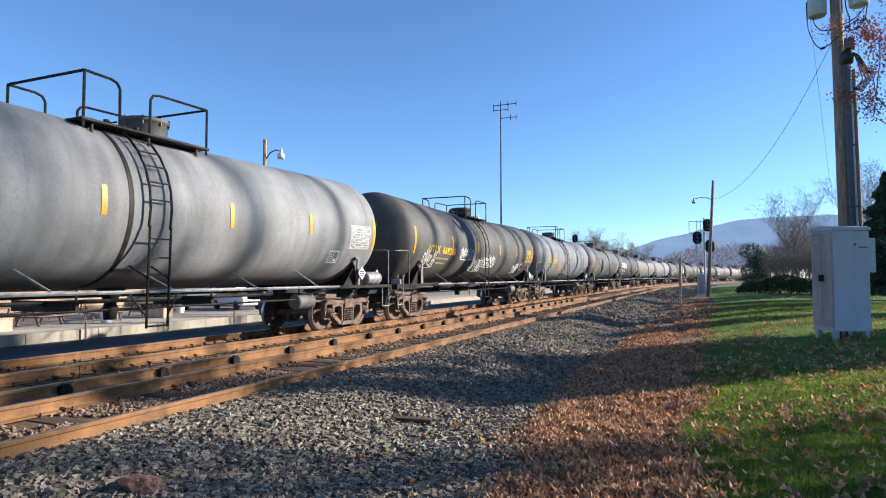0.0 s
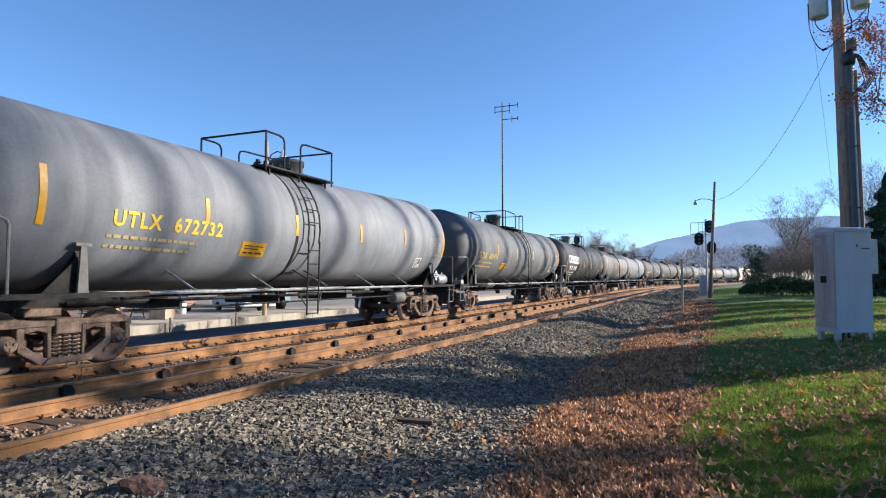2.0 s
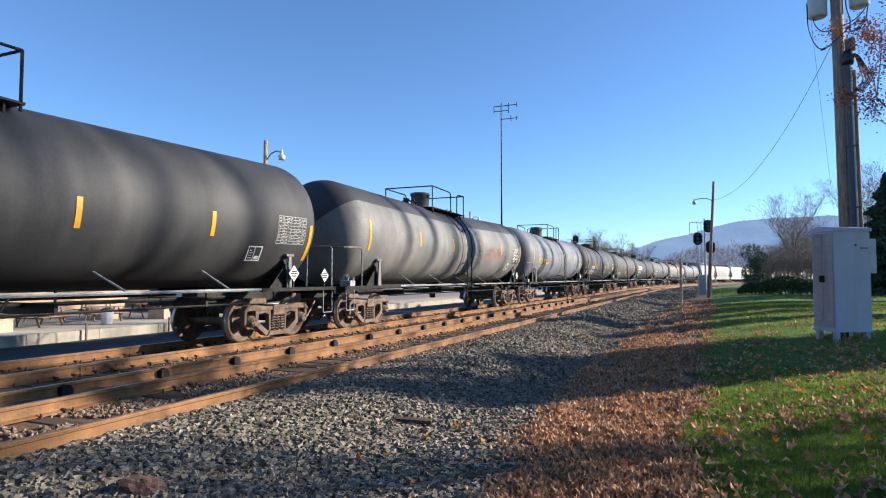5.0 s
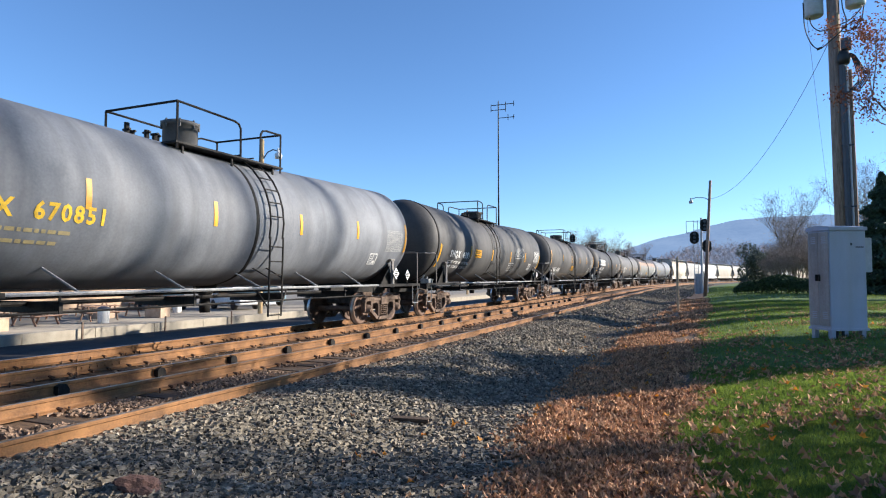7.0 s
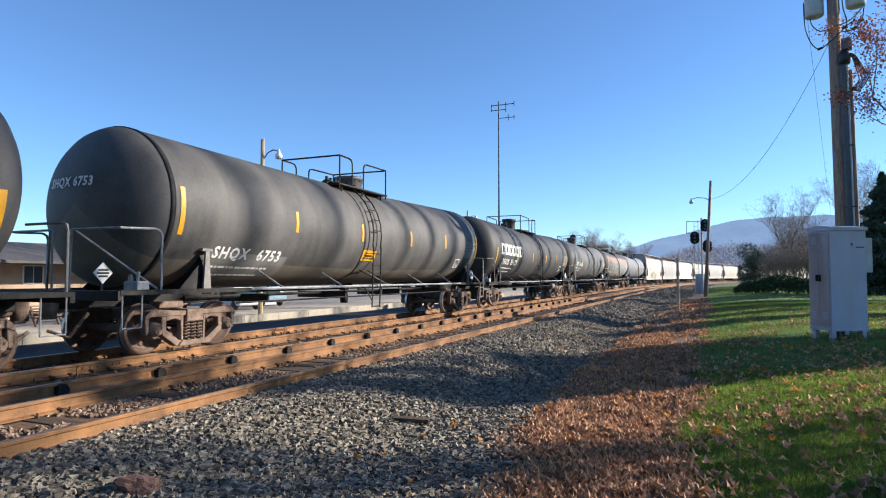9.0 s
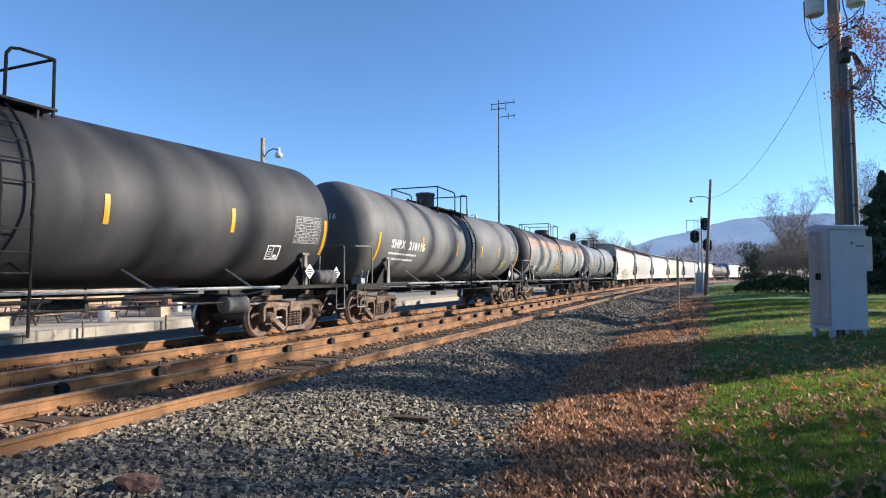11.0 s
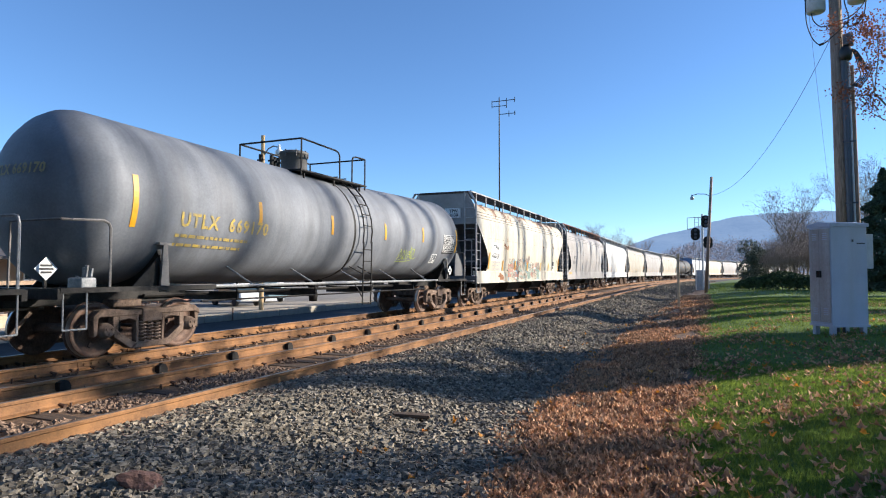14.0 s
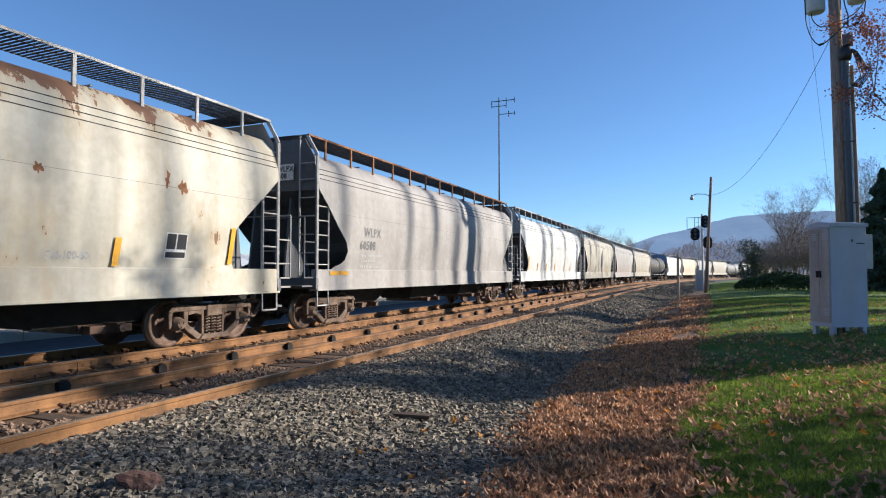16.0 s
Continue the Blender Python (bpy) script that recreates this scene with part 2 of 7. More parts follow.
def tube(bm, pts, r, n=6):
    """A round tube in one skin along points."""
    pts = [Vector(q) for q in pts]
    rings = []
    for i, q in enumerate(pts):
        d = (pts[min(i + 1, len(pts) - 1)] - pts[max(i - 1, 0)]).normalized()
        side = d.cross(Vector((0, 0, 1)) if abs(d.z) < 0.9 else Vector((0, 1, 0))).normalized()
        up = side.cross(d)
        rings.append([bm.verts.new(q + (side * math.cos(2 * math.pi * k / n) + up * math.sin(2 * math.pi * k / n)) * r) for k in range(n)])
    for r0, r1 in zip(rings, rings[1:]):
        for k in range(n):
            bm.faces.new((r0[k], r0[(k + 1) % n], r1[(k + 1) % n], r1[k]))
    bm.faces.new(rings[0][::-1])
    bm.faces.new(rings[-1])


def arc(c, r, a0, a1, plane, n=6):
    """Points on an arc about c; plane is a pair of axes such as 'yz'."""
    out = []
    for i in range(n + 1):
        a = radians(a0 + (a1 - a0) * i / n)
        p = Vector(c)
        p["xyz".index(plane[0])] += r * math.cos(a)
        p["xyz".index(plane[1])] += r * math.sin(a)
        out.append(tuple(p))
    return out


def lathe(bm, prof, n, axis="y", at=(0, 0, 0), mats=None):
    """A turned shape: (along, radius) pairs about an axis through at."""
    k = "xyz".index(axis)
    u, w = [i for i in range(3) if i != k]
    rings = []
    for s, r in prof:
        ring = []
        for i in range(n if r > 1e-5 else 1):
            a = 2 * math.pi * i / n
            p = [0, 0, 0]
            p[k], p[u], p[w] = s, r * math.cos(a), r * math.sin(a)
            ring.append(bm.verts.new((p[0] + at[0], p[1] + at[1], p[2] + at[2])))
        rings.append(ring)
    for j, (p, q) in enumerate(zip(rings, rings[1:])):
        for i in range(n):
            a, b, c, d = p[i % len(p)], p[(i + 1) % len(p)], q[(i + 1) % len(q)], q[i % len(q)]
            vs = [v for i2, v in enumerate((a, b, c, d)) if v not in (a, b, c, d)[:i2]]
            if len(vs) > 2:
                f = bm.faces.new(vs)
                f.smooth = True
                if mats:
                    f.material_index = mats[j]
    bmesh.ops.recalc_face_normals(bm, faces=bm.faces[:])


def prism(bm, poly, t0, t1, axis="x"):
    """A flat polygon given in the two other axes, pushed out along an axis."""
    k = "xyz".index(axis)
    u, w = [i for i in range(3) if i != k]
    rings = []
    for t in (t0, t1):
        ring = []
        for a, b in poly:
            p = [0, 0, 0]
            p[k], p[u], p[w] = t, a, b
            ring.append(bm.verts.new(p))
        rings.append(ring)
    fs = [bm.faces.new(rings[0]), bm.faces.new(rings[1][::-1])]
    m = len(poly)
    for i in range(m):
        fs.append(bm.faces.new((rings[0][i], rings[1][i], rings[1][(i + 1) % m], rings[0][(i + 1) % m])))
    bmesh.ops.recalc_face_normals(bm, faces=fs)


def letters(text, size, spread=1.0):
    """A flat mesh of the text in its x-y plane, in the built-in font; x runs along the line."""
    cu = bpy.data.curves.new("letters", "FONT")
    cu.body, cu.size, cu.space_character, cu.resolution_u = text, size * 1.38, spread, 2
    cu.offset = size * 0.045
    ob = bpy.data.objects.new("letters", cu)
    scene.collection.objects.link(ob)
    bpy.context.view_layer.update()
    me = bpy.data.meshes.new_from_object(ob.evaluated_get(bpy.context.evaluated_depsgraph_get()))
    bm = bmesh.new()
    bm.from_mesh(me)
    bpy.data.objects.remove(ob)
    bpy.data.curves.remove(cu)
    bpy.data.meshes.remove(me)
    for v in bm.verts:
        v.co.x *= 0.92
    return bm


def flat_rect(bm, x0, x1, y0, y1, skew=0.0):
    bm.faces.new([bm.verts.new(p) for p in ((x0 + skew * y0, y0, 0), (x1 + skew * y0, y0, 0), (x1 + skew * y1, y1, 0), (x0 + skew * y1, y1, 0))])


def stroke(bm, pts, w):
    """A flat brush line through 2D points."""
    for (x0, y0), (x1, y1) in zip(pts, pts[1:]):
        d = math.hypot(x1 - x0, y1 - y0) or 1e-6
        nx, ny = -(y1 - y0) / d * w / 2, (x1 - x0) / d * w / 2
        ex, ey = (x1 - x0) / d * w / 3, (y1 - y0) / d * w / 3
        bm.faces.new([bm.verts.new(p) for p in ((x0 - ex + nx, y0 - ey + ny, 0), (x0 - ex - nx, y0 - ey - ny, 0), (x1 + ex - nx, y1 + ey - ny, 0), (x1 + ex + nx, y1 + ey + ny, 0))])


def scrawl(seed, width, height, n, w):
    """A hand-sprayed tag: loops and zigzags that cannot be read."""
    rng = random.Random(seed)
    bm = bmesh.new()
    for i in range(n):
        cx, cy = width * (i + 0.5) / n, height * (0.45 + 0.1 * rng.random())
        pts = []
        a0, rx, ry, turn = rng.random() * 6, width / n * (0.45 + 0.3 * rng.random()), height * (0.28 + 0.22 * rng.random()), rng.choice((-1, 1))
        for k in range(rng.randint(7, 11)):
            a = a0 + turn * k * 0.62
            pts.append((cx + rx * math.cos(a) + 0.03 * k * turn, cy + ry * math.sin(a) * (1 - 0.03 * k)))
        stroke(bm, pts, w)
        stroke(bm, [(cx - rx * 0.8, cy - ry), (cx - rx * 0.2, cy + ry * 1.2), (cx + rx * 0.4, cy - ry * 0.6), (cx + rx, cy + ry)], w)
    stroke(bm, [(0, height * 0.05), (width * 0.5, 0.0), (width, height * 0.12)], w)
    return bm


def looped_tag(w):
    """A sprayed tag of two wide loops, upright strokes and crossed underlines."""
    bm = bmesh.new()
    for cx, cy, rx, ry, lean in ((0.165, 0.19, 0.165, 0.105, 0.25), (0.555, 0.26, 0.115, 0.085, 0.4)):
        stroke(bm, [(cx + rx * math.cos(k * 0.45), cy + ry * math.sin(k * 0.45) + lean * rx * math.cos(k * 0.45)) for k in range(14)], w)
    stroke(bm, [(0.45, 0.17), (0.42, 0.34), (0.46, 0.42), (0.53, 0.45), (0.59, 0.43)], w * 1.2)
    stroke(bm, [(0.25, 0.49), (0.28, 0.40), (0.31, 0.28)], w * 1.5)
    stroke(bm, [(0.33, 0.41), (0.33, 0.15), (0.385, 0.15), (0.37, 0.40)], w)
    stroke(bm, [(0.18, 0.36), (0.30, 0.32), (0.22, 0.29), (0.31, 0.26), (0.25, 0.22), (0.34, 0.19)], w * 1.4)
    stroke(bm, [(0.14, 0.07), (0.34, 0.12), (0.56, 0.16)], w * 1.2)
    stroke(bm, [(0.56, 0.13), (0.38, 0.09), (0.22, 0.03), (0.36, 0.03), (0.50, 0.07), (0.55, 0.10)], w)
    stroke(bm, [(0.22, 0.01), (0.36, 0.035), (0.50, 0.0)], w * 1.5)
    stroke(bm, [(0.05, 0.41), (0.10, 0.43), (0.15, 0.42)], w * 1.3)
    stroke(bm, [(0.09, 0.46), (0.11, 0.38)], w * 1.3)
    stroke(bm, [(0.79, 0.42), (0.71, 0.38), (0.79, 0.37), (0.78, 0.31)], w)
    return bm


def on_tank(bm, y, z, r, zc, side=1):
    """Bends a flat mesh round a tank of radius r about height zc: its x runs along the car towards +y, its y up the side, from (y, z)."""
    bmesh.ops.triangulate(bm, faces=bm.faces[:])
    zs = [v.co.y for v in bm.verts]
    k = min(zs)
    while k < max(zs):
        k += 0.10
        bmesh.ops.bisect_plane(bm, geom=bm.verts[:] + bm.edges[:] + bm.faces[:], plane_co=(0, k, 0), plane_no=(0, 1, 0))
    a0 = math.asin(max(-1, min(1, (z - zc) / r)))
    for v in bm.verts:
        a = a0 + v.co.y / r
        v.co = Vector((side * (r + 0.010) * math.cos(a), y + v.co.x, zc + (r + 0.010) * math.sin(a)))
    bmesh.ops.recalc_face_normals(bm, faces=bm.faces[:])
    return bm


def on_side(bm, y, z, xs):
    """Lays a flat mesh on a car's side whose x at height z is xs(z)."""
    zs = [v.co.y for v in bm.verts]
    k = min(zs)
    while k < max(zs):
        k += 0.15
        bmesh.ops.bisect_plane(bm, geom=bm.verts[:] + bm.edges[:] + bm.faces[:], plane_co=(0, k, 0), plane_no=(0, 1, 0))
    for v in bm.verts:
        v.co = Vector((xs(z + v.co.y) + 0.006, y + v.co.x, z + v.co.y))
    return bm


# ---- the line of the railway ----
BEND_AT, BEND_R = 72.0, 480.0       # straight along +y, then a wide bend to the right
NEAR_X, TRAIN_X = -6.30, -10.17     # track centres


def line(s, x0):
    """Place and heading (turn to the right, radians) at s metres along a track whose straight lies at x0."""
    if s <= BEND_AT:
        return Vector((x0, s, 0)), 0.0
    r = BEND_R - x0 + TRAIN_X
    a = (s - BEND_AT) / BEND_R
    return Vector((x0 + r * (1 - math.cos(a)), BEND_AT + r * math.sin(a), 0)), a


# ---- ground ----
def ground_z(x, y):
    """Height of the ground: track bed, ballast slope, leafy dip, rising lawn; a bank and low yard beyond the train."""
    shift = 0.0
    if y > BEND_AT:
        shift = BEND_R * (1 - math.cos(min(1.2, (y - BEND_AT) / BEND_R)))
    u = x - shift
    deep = min(1.0, max(0.0, (y - 4.0) / 9.0))      # the dip by the ballast deepens away from the camera
    keys = [(-60, -0.76), (-23.8, -0.76), (-23.7, -1.15), (-17.5, -1.13), (-14.2, -0.62), (-12.4, -0.27), (-11.9, -0.20), (-5.25, -0.20), (-4.8, -0.15 + 0.04 * deep),
            (-4.25, -0.19 + 0.08 * deep), (-3.85, -0.23 + 0.06 * deep), (-3.05, -0.31 - 0.07 * deep), (-2.6, -0.325 - 0.09 * deep), (-1.8, -0.285 - 0.06 * deep), (-1.2, -0.24 - 0.02 * deep),
            (-0.2, -0.165), (1.0, -0.03), (2.4, 0.08), (4.0, 0.13), (9, 0.17), (60, 0.3)]
    if u <= keys[0][0]:
        return keys[0][1]
    for (a, za), (b, zb) in zip(keys, keys[1:]):
        if u <= b:
            f = (u - a) / (b - a)
            return za + (zb - za) * f
    return keys[-1][1]


def lawn_edge(y):
    """Where the ragged edge of the lawn runs."""
    base = float(np.interp(y, [0, 4.7, 6.5, 7.2, 8.2, 10, 12.5, 17, 22, 31, 60], [-0.2, -0.22, -0.38, -0.42, -0.12, -0.12, -0.3, -0.1, -0.25, 0.25, 0.0]))
    return base + 0.10 * noise.noise((y * 0.9, 7.0, 0)) + 0.10 * noise.noise((y * 2.6, 3.0, 0))


def bumps(u, y):
    """Small uneven swells of the ground beside the rails."""
    return noise.noise((u * 0.6, y * 0.5, 3.1)) * 0.05 if -5 < u < 12 else 0.0


def build_ground():
    us = [-3000, -800, -200, -60, -30, -23.8, -23.7, -17.5, -14.2, -12.4, -11.9, -8, -5.25, -4.8, -4.25, -3.85, -3.4, -3.05, -2.6, -2.2, -1.8, -1.5, -1.2, -0.7, -0.2, 0.4, 1.0, 2.4, 4.0, 6.5, 9, 16, 30, 60, 200, 800, 3000]
    ys = [-3000, -800, -280, -120, -60, -30, -15, -8, -4] + [i * 0.5 for i in range(0, 60)] + [32 + 3 * i for i in range(0, 40)] + [160 + 12 * i for i in range(12)] + [400, 600, 1000, 1800, 3200, 4800]
    bm = bmesh.new()
    grid = []
    for y in ys:
        shift = BEND_R * (1 - math.cos(min(1.2, (y - BEND_AT) / BEND_R))) if y > BEND_AT else 0.0
        row = []
        for u in us:
            w = bumps(u, y)
            fade = 1.0 if abs(u) < 300 else 0.0
            x = u + shift * fade
            if u == -0.2 and 0 < y < BEND_AT:
                x = lawn_edge(y)
            row.append(bm.verts.new((x, y, ground_z(x, y) + w if fade else 0.3)))
        grid.append(row)
    for j in range(len(ys) - 1):
        for i in range(len(us) - 1):
            f = bm.faces.new((grid[j][i], grid[j][i + 1], grid[j + 1][i + 1], grid[j + 1][i]))
            u = (us[i] + us[i + 1]) / 2
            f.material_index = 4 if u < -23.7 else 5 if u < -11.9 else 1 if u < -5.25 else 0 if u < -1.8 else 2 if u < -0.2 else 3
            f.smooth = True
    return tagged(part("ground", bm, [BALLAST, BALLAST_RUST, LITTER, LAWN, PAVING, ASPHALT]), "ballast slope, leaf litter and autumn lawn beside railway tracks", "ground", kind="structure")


build_ground()


# ---- tracks ----
RAIL_H = 0.175


def rail_profile():
    h = RAIL_H
    half = [(0.072, -h), (0.072, -h + 0.012), (0.022, -h + 0.03), (0.010, -h + 0.05), (0.010, -0.05), (0.034, -0.038), (0.036, -0.012), (0.028, 0.0)]
    return half + [(-a, b) for a, b in half[::-1]]


def rail(parent, off, x0, s0, s1, lift=0.0):
    """One rail, swept along the line at a distance from a track's centre."""
    bm = bmesh.new()
    prof = rail_profile()
    stops = [s0] + [s for s in np.arange(math.ceil(s0 / 6) * 6, s1, 6) if s > s0] + [s1]
    rows = []
    for s in stops:
        p, a = line(s, x0)
        ax = Vector((math.cos(a), -math.sin(a), 0))
        rows.append([bm.verts.new(p + ax * (off + u) + Vector((0, 0, z + lift))) for u, z in prof])
    m = len(prof)
    for r0, r1 in zip(rows, rows[1:]):
        for i in range(m):
            f = bm.faces.new((r0[i], r0[(i + 1) % m], r1[(i + 1) % m], r1[i]))
            f.material_index = 1 if i == 7 else 0
    bm.faces.new(rows[0])
    bm.faces.new(rows[-1][::-1])
    bmesh.ops.recalc_face_normals(bm, faces=bm.faces[:])
    return part("rail", bm, [RUST_RAIL, RAIL_TOP], parent)


def fasteners(parent, off, x0, s0, s1, step, name, side, big=False):
    """Rail anchors and spikes along a rail's foot."""
    bm = bmesh.new()
    rng = random.Random(int(off * 100) + 7)
    s = s0
    while s < s1:
        p, a = line(s, x0)
        x = p.x + off
        for sd in side:
            if rng.random() < 0.62:
                rod(bm, (x + sd * 0.02, s, -RAIL_H + 0.03), (x + sd * (0.085 + 0.02 * rng.random()), s + 0.02 * rng.random(), -RAIL_H + 0.012), 0.02 + 0.012 * rng.random(), 7, 0.028)
            if rng.random() < 0.5:
                rod(bm, (x + sd * 0.095, s + 0.09, -RAIL_H - 0.03), (x + sd * 0.085, s + 0.09, -RAIL_H + 0.045), 0.014, 5)
        s += step * (0.8 + 0.4 * rng.random())
    return tagged(part(name, bm, FASTENER, parent), kind="stuff")


def tie_mesh():
    bm = bmesh.new()
    box(bm, -1.3, 1.3, -0.115, 0.115, -0.16, 0.0, 0.012)
    me = bpy.data.meshes.new("tie")
    bm.to_mesh(me)
    bm.free()
    me.materials.append(TIE)
    return me


def build_track(name, x0, label):
    thing = tagged(new(name), label, "railway track", kind="structure")
    for off in (0.7525, -0.7525):
        rail(thing, off, x0, -270, 330)
        fasteners(thing, off, x0, 0.5, 45, 0.34, "rail_anchor", (1, -1))
    me = tie_mesh()
    rng = random.Random(int(-x0 * 10))
    s = -6.0
    while s < 100:
        p, a = line(s, x0)
        share("tie", me, thing, (p.x + 0.06 * (rng.random() - 0.5), p.y, -RAIL_H - 0.012), -a + 0.03 * (rng.random() - 0.5))
        s += 0.50 + 0.05 * rng.random()
    bm = bmesh.new()
    s = 100.0
    while s < 300:
        p, a = line(s, x0)
        box(bm, p.x - 1.25, p.x + 1.25, p.y - 0.11, p.y + 0.11, -RAIL_H - 0.17, -RAIL_H - 0.012)
        s += 0.54
    tagged(part("far_ties", bm, TIE, thing), kind="stuff")
    return thing


near_track = build_track("near_track", NEAR_X, "rust-brown steel rails on dark wooden ties")
train_track = build_track("train_track", TRAIN_X, "rust-brown steel rails beneath the freight train")


def spare_rail():
    """The third rail between the two tracks, held by cast braces."""
    thing = tagged(new("spare_rail"), "rusty third rail with dark braces between tracks", "rail", kind="structure")
    rail(thing, 0.0, -8.02, -20, 46, -0.01)
    bm = bmesh.new()
    prism(bm, [(-0.06, -0.19), (0.10, -0.19), (0.10, -0.10), (0.06, -0.035), (0.0, -0.02), (-0.06, -0.05)], 0.015, 0.11)
    me = bpy.data.meshes.new("rail_brace")
    bm.to_mesh(me)
    bm.free()
    me.materials.append(BLACK_STEEL)
    for y in [2.38 + 1.62 * k for k in range(24)]:
        share("rail_brace", me, thing, (-8.02, y, 0))
    bm = bmesh.new()
    for y, n in ((7.0, 6), (16.0, 6), (30, 6)):
        for k in range(n):
            rod(bm, (-9.405, y + 0.14 * k, -0.085), (-9.375, y + 0.14 * k, -0.085), 0.022, 6)
        box(bm, -9.408, -9.393, y - 0.1, y + 0.14 * n, -0.12, -0.05)
    part("joint_bar", bm, RUST_RAIL, train_track)


spare_rail()


# ---- the train: parts shared by all cars ----
WHEEL_R = 0.457
AXLE = 0.889


def mesh_of(name, bm, materials):
    me = bpy.data.meshes.new(name)
    bm.to_mesh(me)
    bm.free()
    for m in materials:
        me.materials.append(m)
    return me


def wheelset_mesh():
    bm = bmesh.new()
    for sd in (1, -1):
        prof = [(0.86, 0.0), (0.86, 0.10), (0.83, 0.13), (0.755, 0.16), (0.745, 0.34), (0.80, 0.37), (0.815, 0.395), (0.812, 0.445), (0.80, 0.452), (0.715, WHEEL_R), (0.70, 0.482), (0.683, 0.482), (0.675, 0.44), (0.69, 0.39), (0.735, 0.35), (0.735, 0.16), (0.66, 0.12), (0.66, 0.085)]
        lathe(bm, [(sd * s, r) for s, r in prof], 28, "x", mats=[0] * 8 + [1] + [0] * 8)
        for k in range(4):      # cast recesses, which show the turn
            a = math.pi / 2 * k + 0.4
            box(bm, sd * 0.76 - 0.012, sd * 0.76 + 0.012, 0.25 * math.cos(a) - 0.035, 0.25 * math.cos(a) + 0.035, 0.25 * math.sin(a) - 0.035, 0.25 * math.sin(a) + 0.035)
    rod(bm, (-0.66, 0, 0), (0.66, 0, 0), 0.085, 12)
    return mesh_of("wheelset", bm, [WHEEL_STEEL, TREAD])


def truck_frame_mesh():
    """Two cast side frames and the bolster between them; z from the rail top."""
    bm = bmesh.new()
    for sd in (1, -1):
        x0, x1 = sd * 0.93, sd * 1.07
        for m in (1, -1):
            # jaws of the pedestal on either side of the bearing
            prism(bm, [(m * 1.02, 0.68), (m * 1.12, 0.66), (m * 1.10, 0.36), (m * 1.04, 0.40)], x0, x1)
            prism(bm, [(m * 0.64, 0.70), (m * 0.76, 0.68), (m * 0.745, 0.36), (m * 0.66, 0.34)], x0, x1)
            # slanted web from the inner jaw down to the spring seat
            prism(bm, [(m * 0.76, 0.50), (m * 0.74, 0.34), (m * 0.42, 0.12), (m * 0.26, 0.12), (m * 0.26, 0.21), (m * 0.36, 0.23)], x0 - sd * 0.01, x1 + sd * 0.01)
            # slim column beside the springs, and the brace above the open triangle
            prism(bm, [(m * 0.245, 0.21), (m * 0.295, 0.21), (m * 0.315, 0.70), (m * 0.245, 0.70)], x0 + sd * 0.02, x1)
            prism(bm, [(m * 0.30, 0.70), (m * 0.66, 0.70), (m * 0.64, 0.60), (m * 0.44, 0.63), (m * 0.31, 0.58)], x0, x1)
        prism(bm, [(-1.13, 0.63), (-1.13, 0.70), (-1.02, 0.80), (-0.80, 0.815), (-0.42, 0.775), (0.42, 0.775), (0.80, 0.815), (1.02, 0.80), (1.13, 0.70), (1.13, 0.63), (1.0, 0.685), (0.76, 0.685), (-0.76, 0.685), (-1.0, 0.685)], x0 - sd * 0.012, x1 + sd * 0.02)
        prism(bm, [(-0.40, 0.115), (0.40, 0.115), (0.30, 0.215), (-0.30, 0.215)], x0 - sd * 0.03, x1 + sd * 0.05)
    box(bm, -1.12, 1.12, -0.21, 0.21, 0.56, 0.80, 0.03)
    box(bm, -0.5, 0.5, -0.3, 0.3, 0.80, 0.93, 0.02)
    bmesh.ops.bevel(bm, geom=[e for e in bm.edges if e.calc_length() > 0.05], offset=0.010, segments=1, affect="EDGES")
    return mesh_of("truck_frame", bm, [TRUCK_STEEL])


def spring_mesh():
    bm = bmesh.new()
    for oy in (-0.155, 0.0, 0.155):
        pts = [(1.02 + 0.07 * math.cos(a), oy + 0.07 * math.sin(a), 0.215 + 0.35 * a / 37.7) for a in np.arange(0, 37.8, 0.785)]
        pipe(bm, pts, 0.019, 4)
    return mesh_of("spring_nest", bm, [TRUCK_STEEL])


def bearing_mesh():
    bm = bmesh.new()
    lathe(bm, [(0.92, 0.0), (0.92, 0.13), (1.08, 0.13), (1.09, 0.105), (1.15, 0.10), (1.16, 0.085), (1.16, 0.0)], 14, "x")
    for k in range(3):
        a = 2.1 * k + 0.5
        rod(bm, (1.155, 0.055 * math.cos(a), 0.055 * math.sin(a)), (1.178, 0.055 * math.cos(a), 0.055 * math.sin(a)), 0.022, 6)
    return mesh_of("bearing_cap", bm, [TRUCK_STEEL])


def brake_mesh():
    """Brake beam and rods behind the wheels."""
    bm = bmesh.new()
    for m in (1, -1):
        rod(bm, (-0.8, m * 0.38, 0.42), (0.8, m * 0.38, 0.42), 0.035, 6)
        prism(bm, [(m * 0.40, 0.30), (m * 0.47, 0.32), (m * 0.45, 0.58), (m * 0.39, 0.56)], 0.68, 0.80)
        prism(bm, [(m * 0.40, 0.30), (m * 0.47, 0.32), (m * 0.45, 0.58), (m * 0.39, 0.56)], -0.80, -0.68)
    rod(bm, (0.1, -0.9, 0.5), (0.1, 0.9, 0.6), 0.02, 5)
    return mesh_of("brake_beam", bm, [BLACK_STEEL])


WHEELSET, TRUCK_FRAME, SPRING, BEARING, BRAKE = wheelset_mesh(), truck_frame_mesh(), spring_mesh(), bearing_mesh(), brake_mesh()
_b = bmesh.new()
rod(_b, (0, -0.22, 0), (0, 0.22, 0), 0.016, 5)
RUNG = mesh_of("rung", _b, [BLACK_STEEL])
WHEELS = []


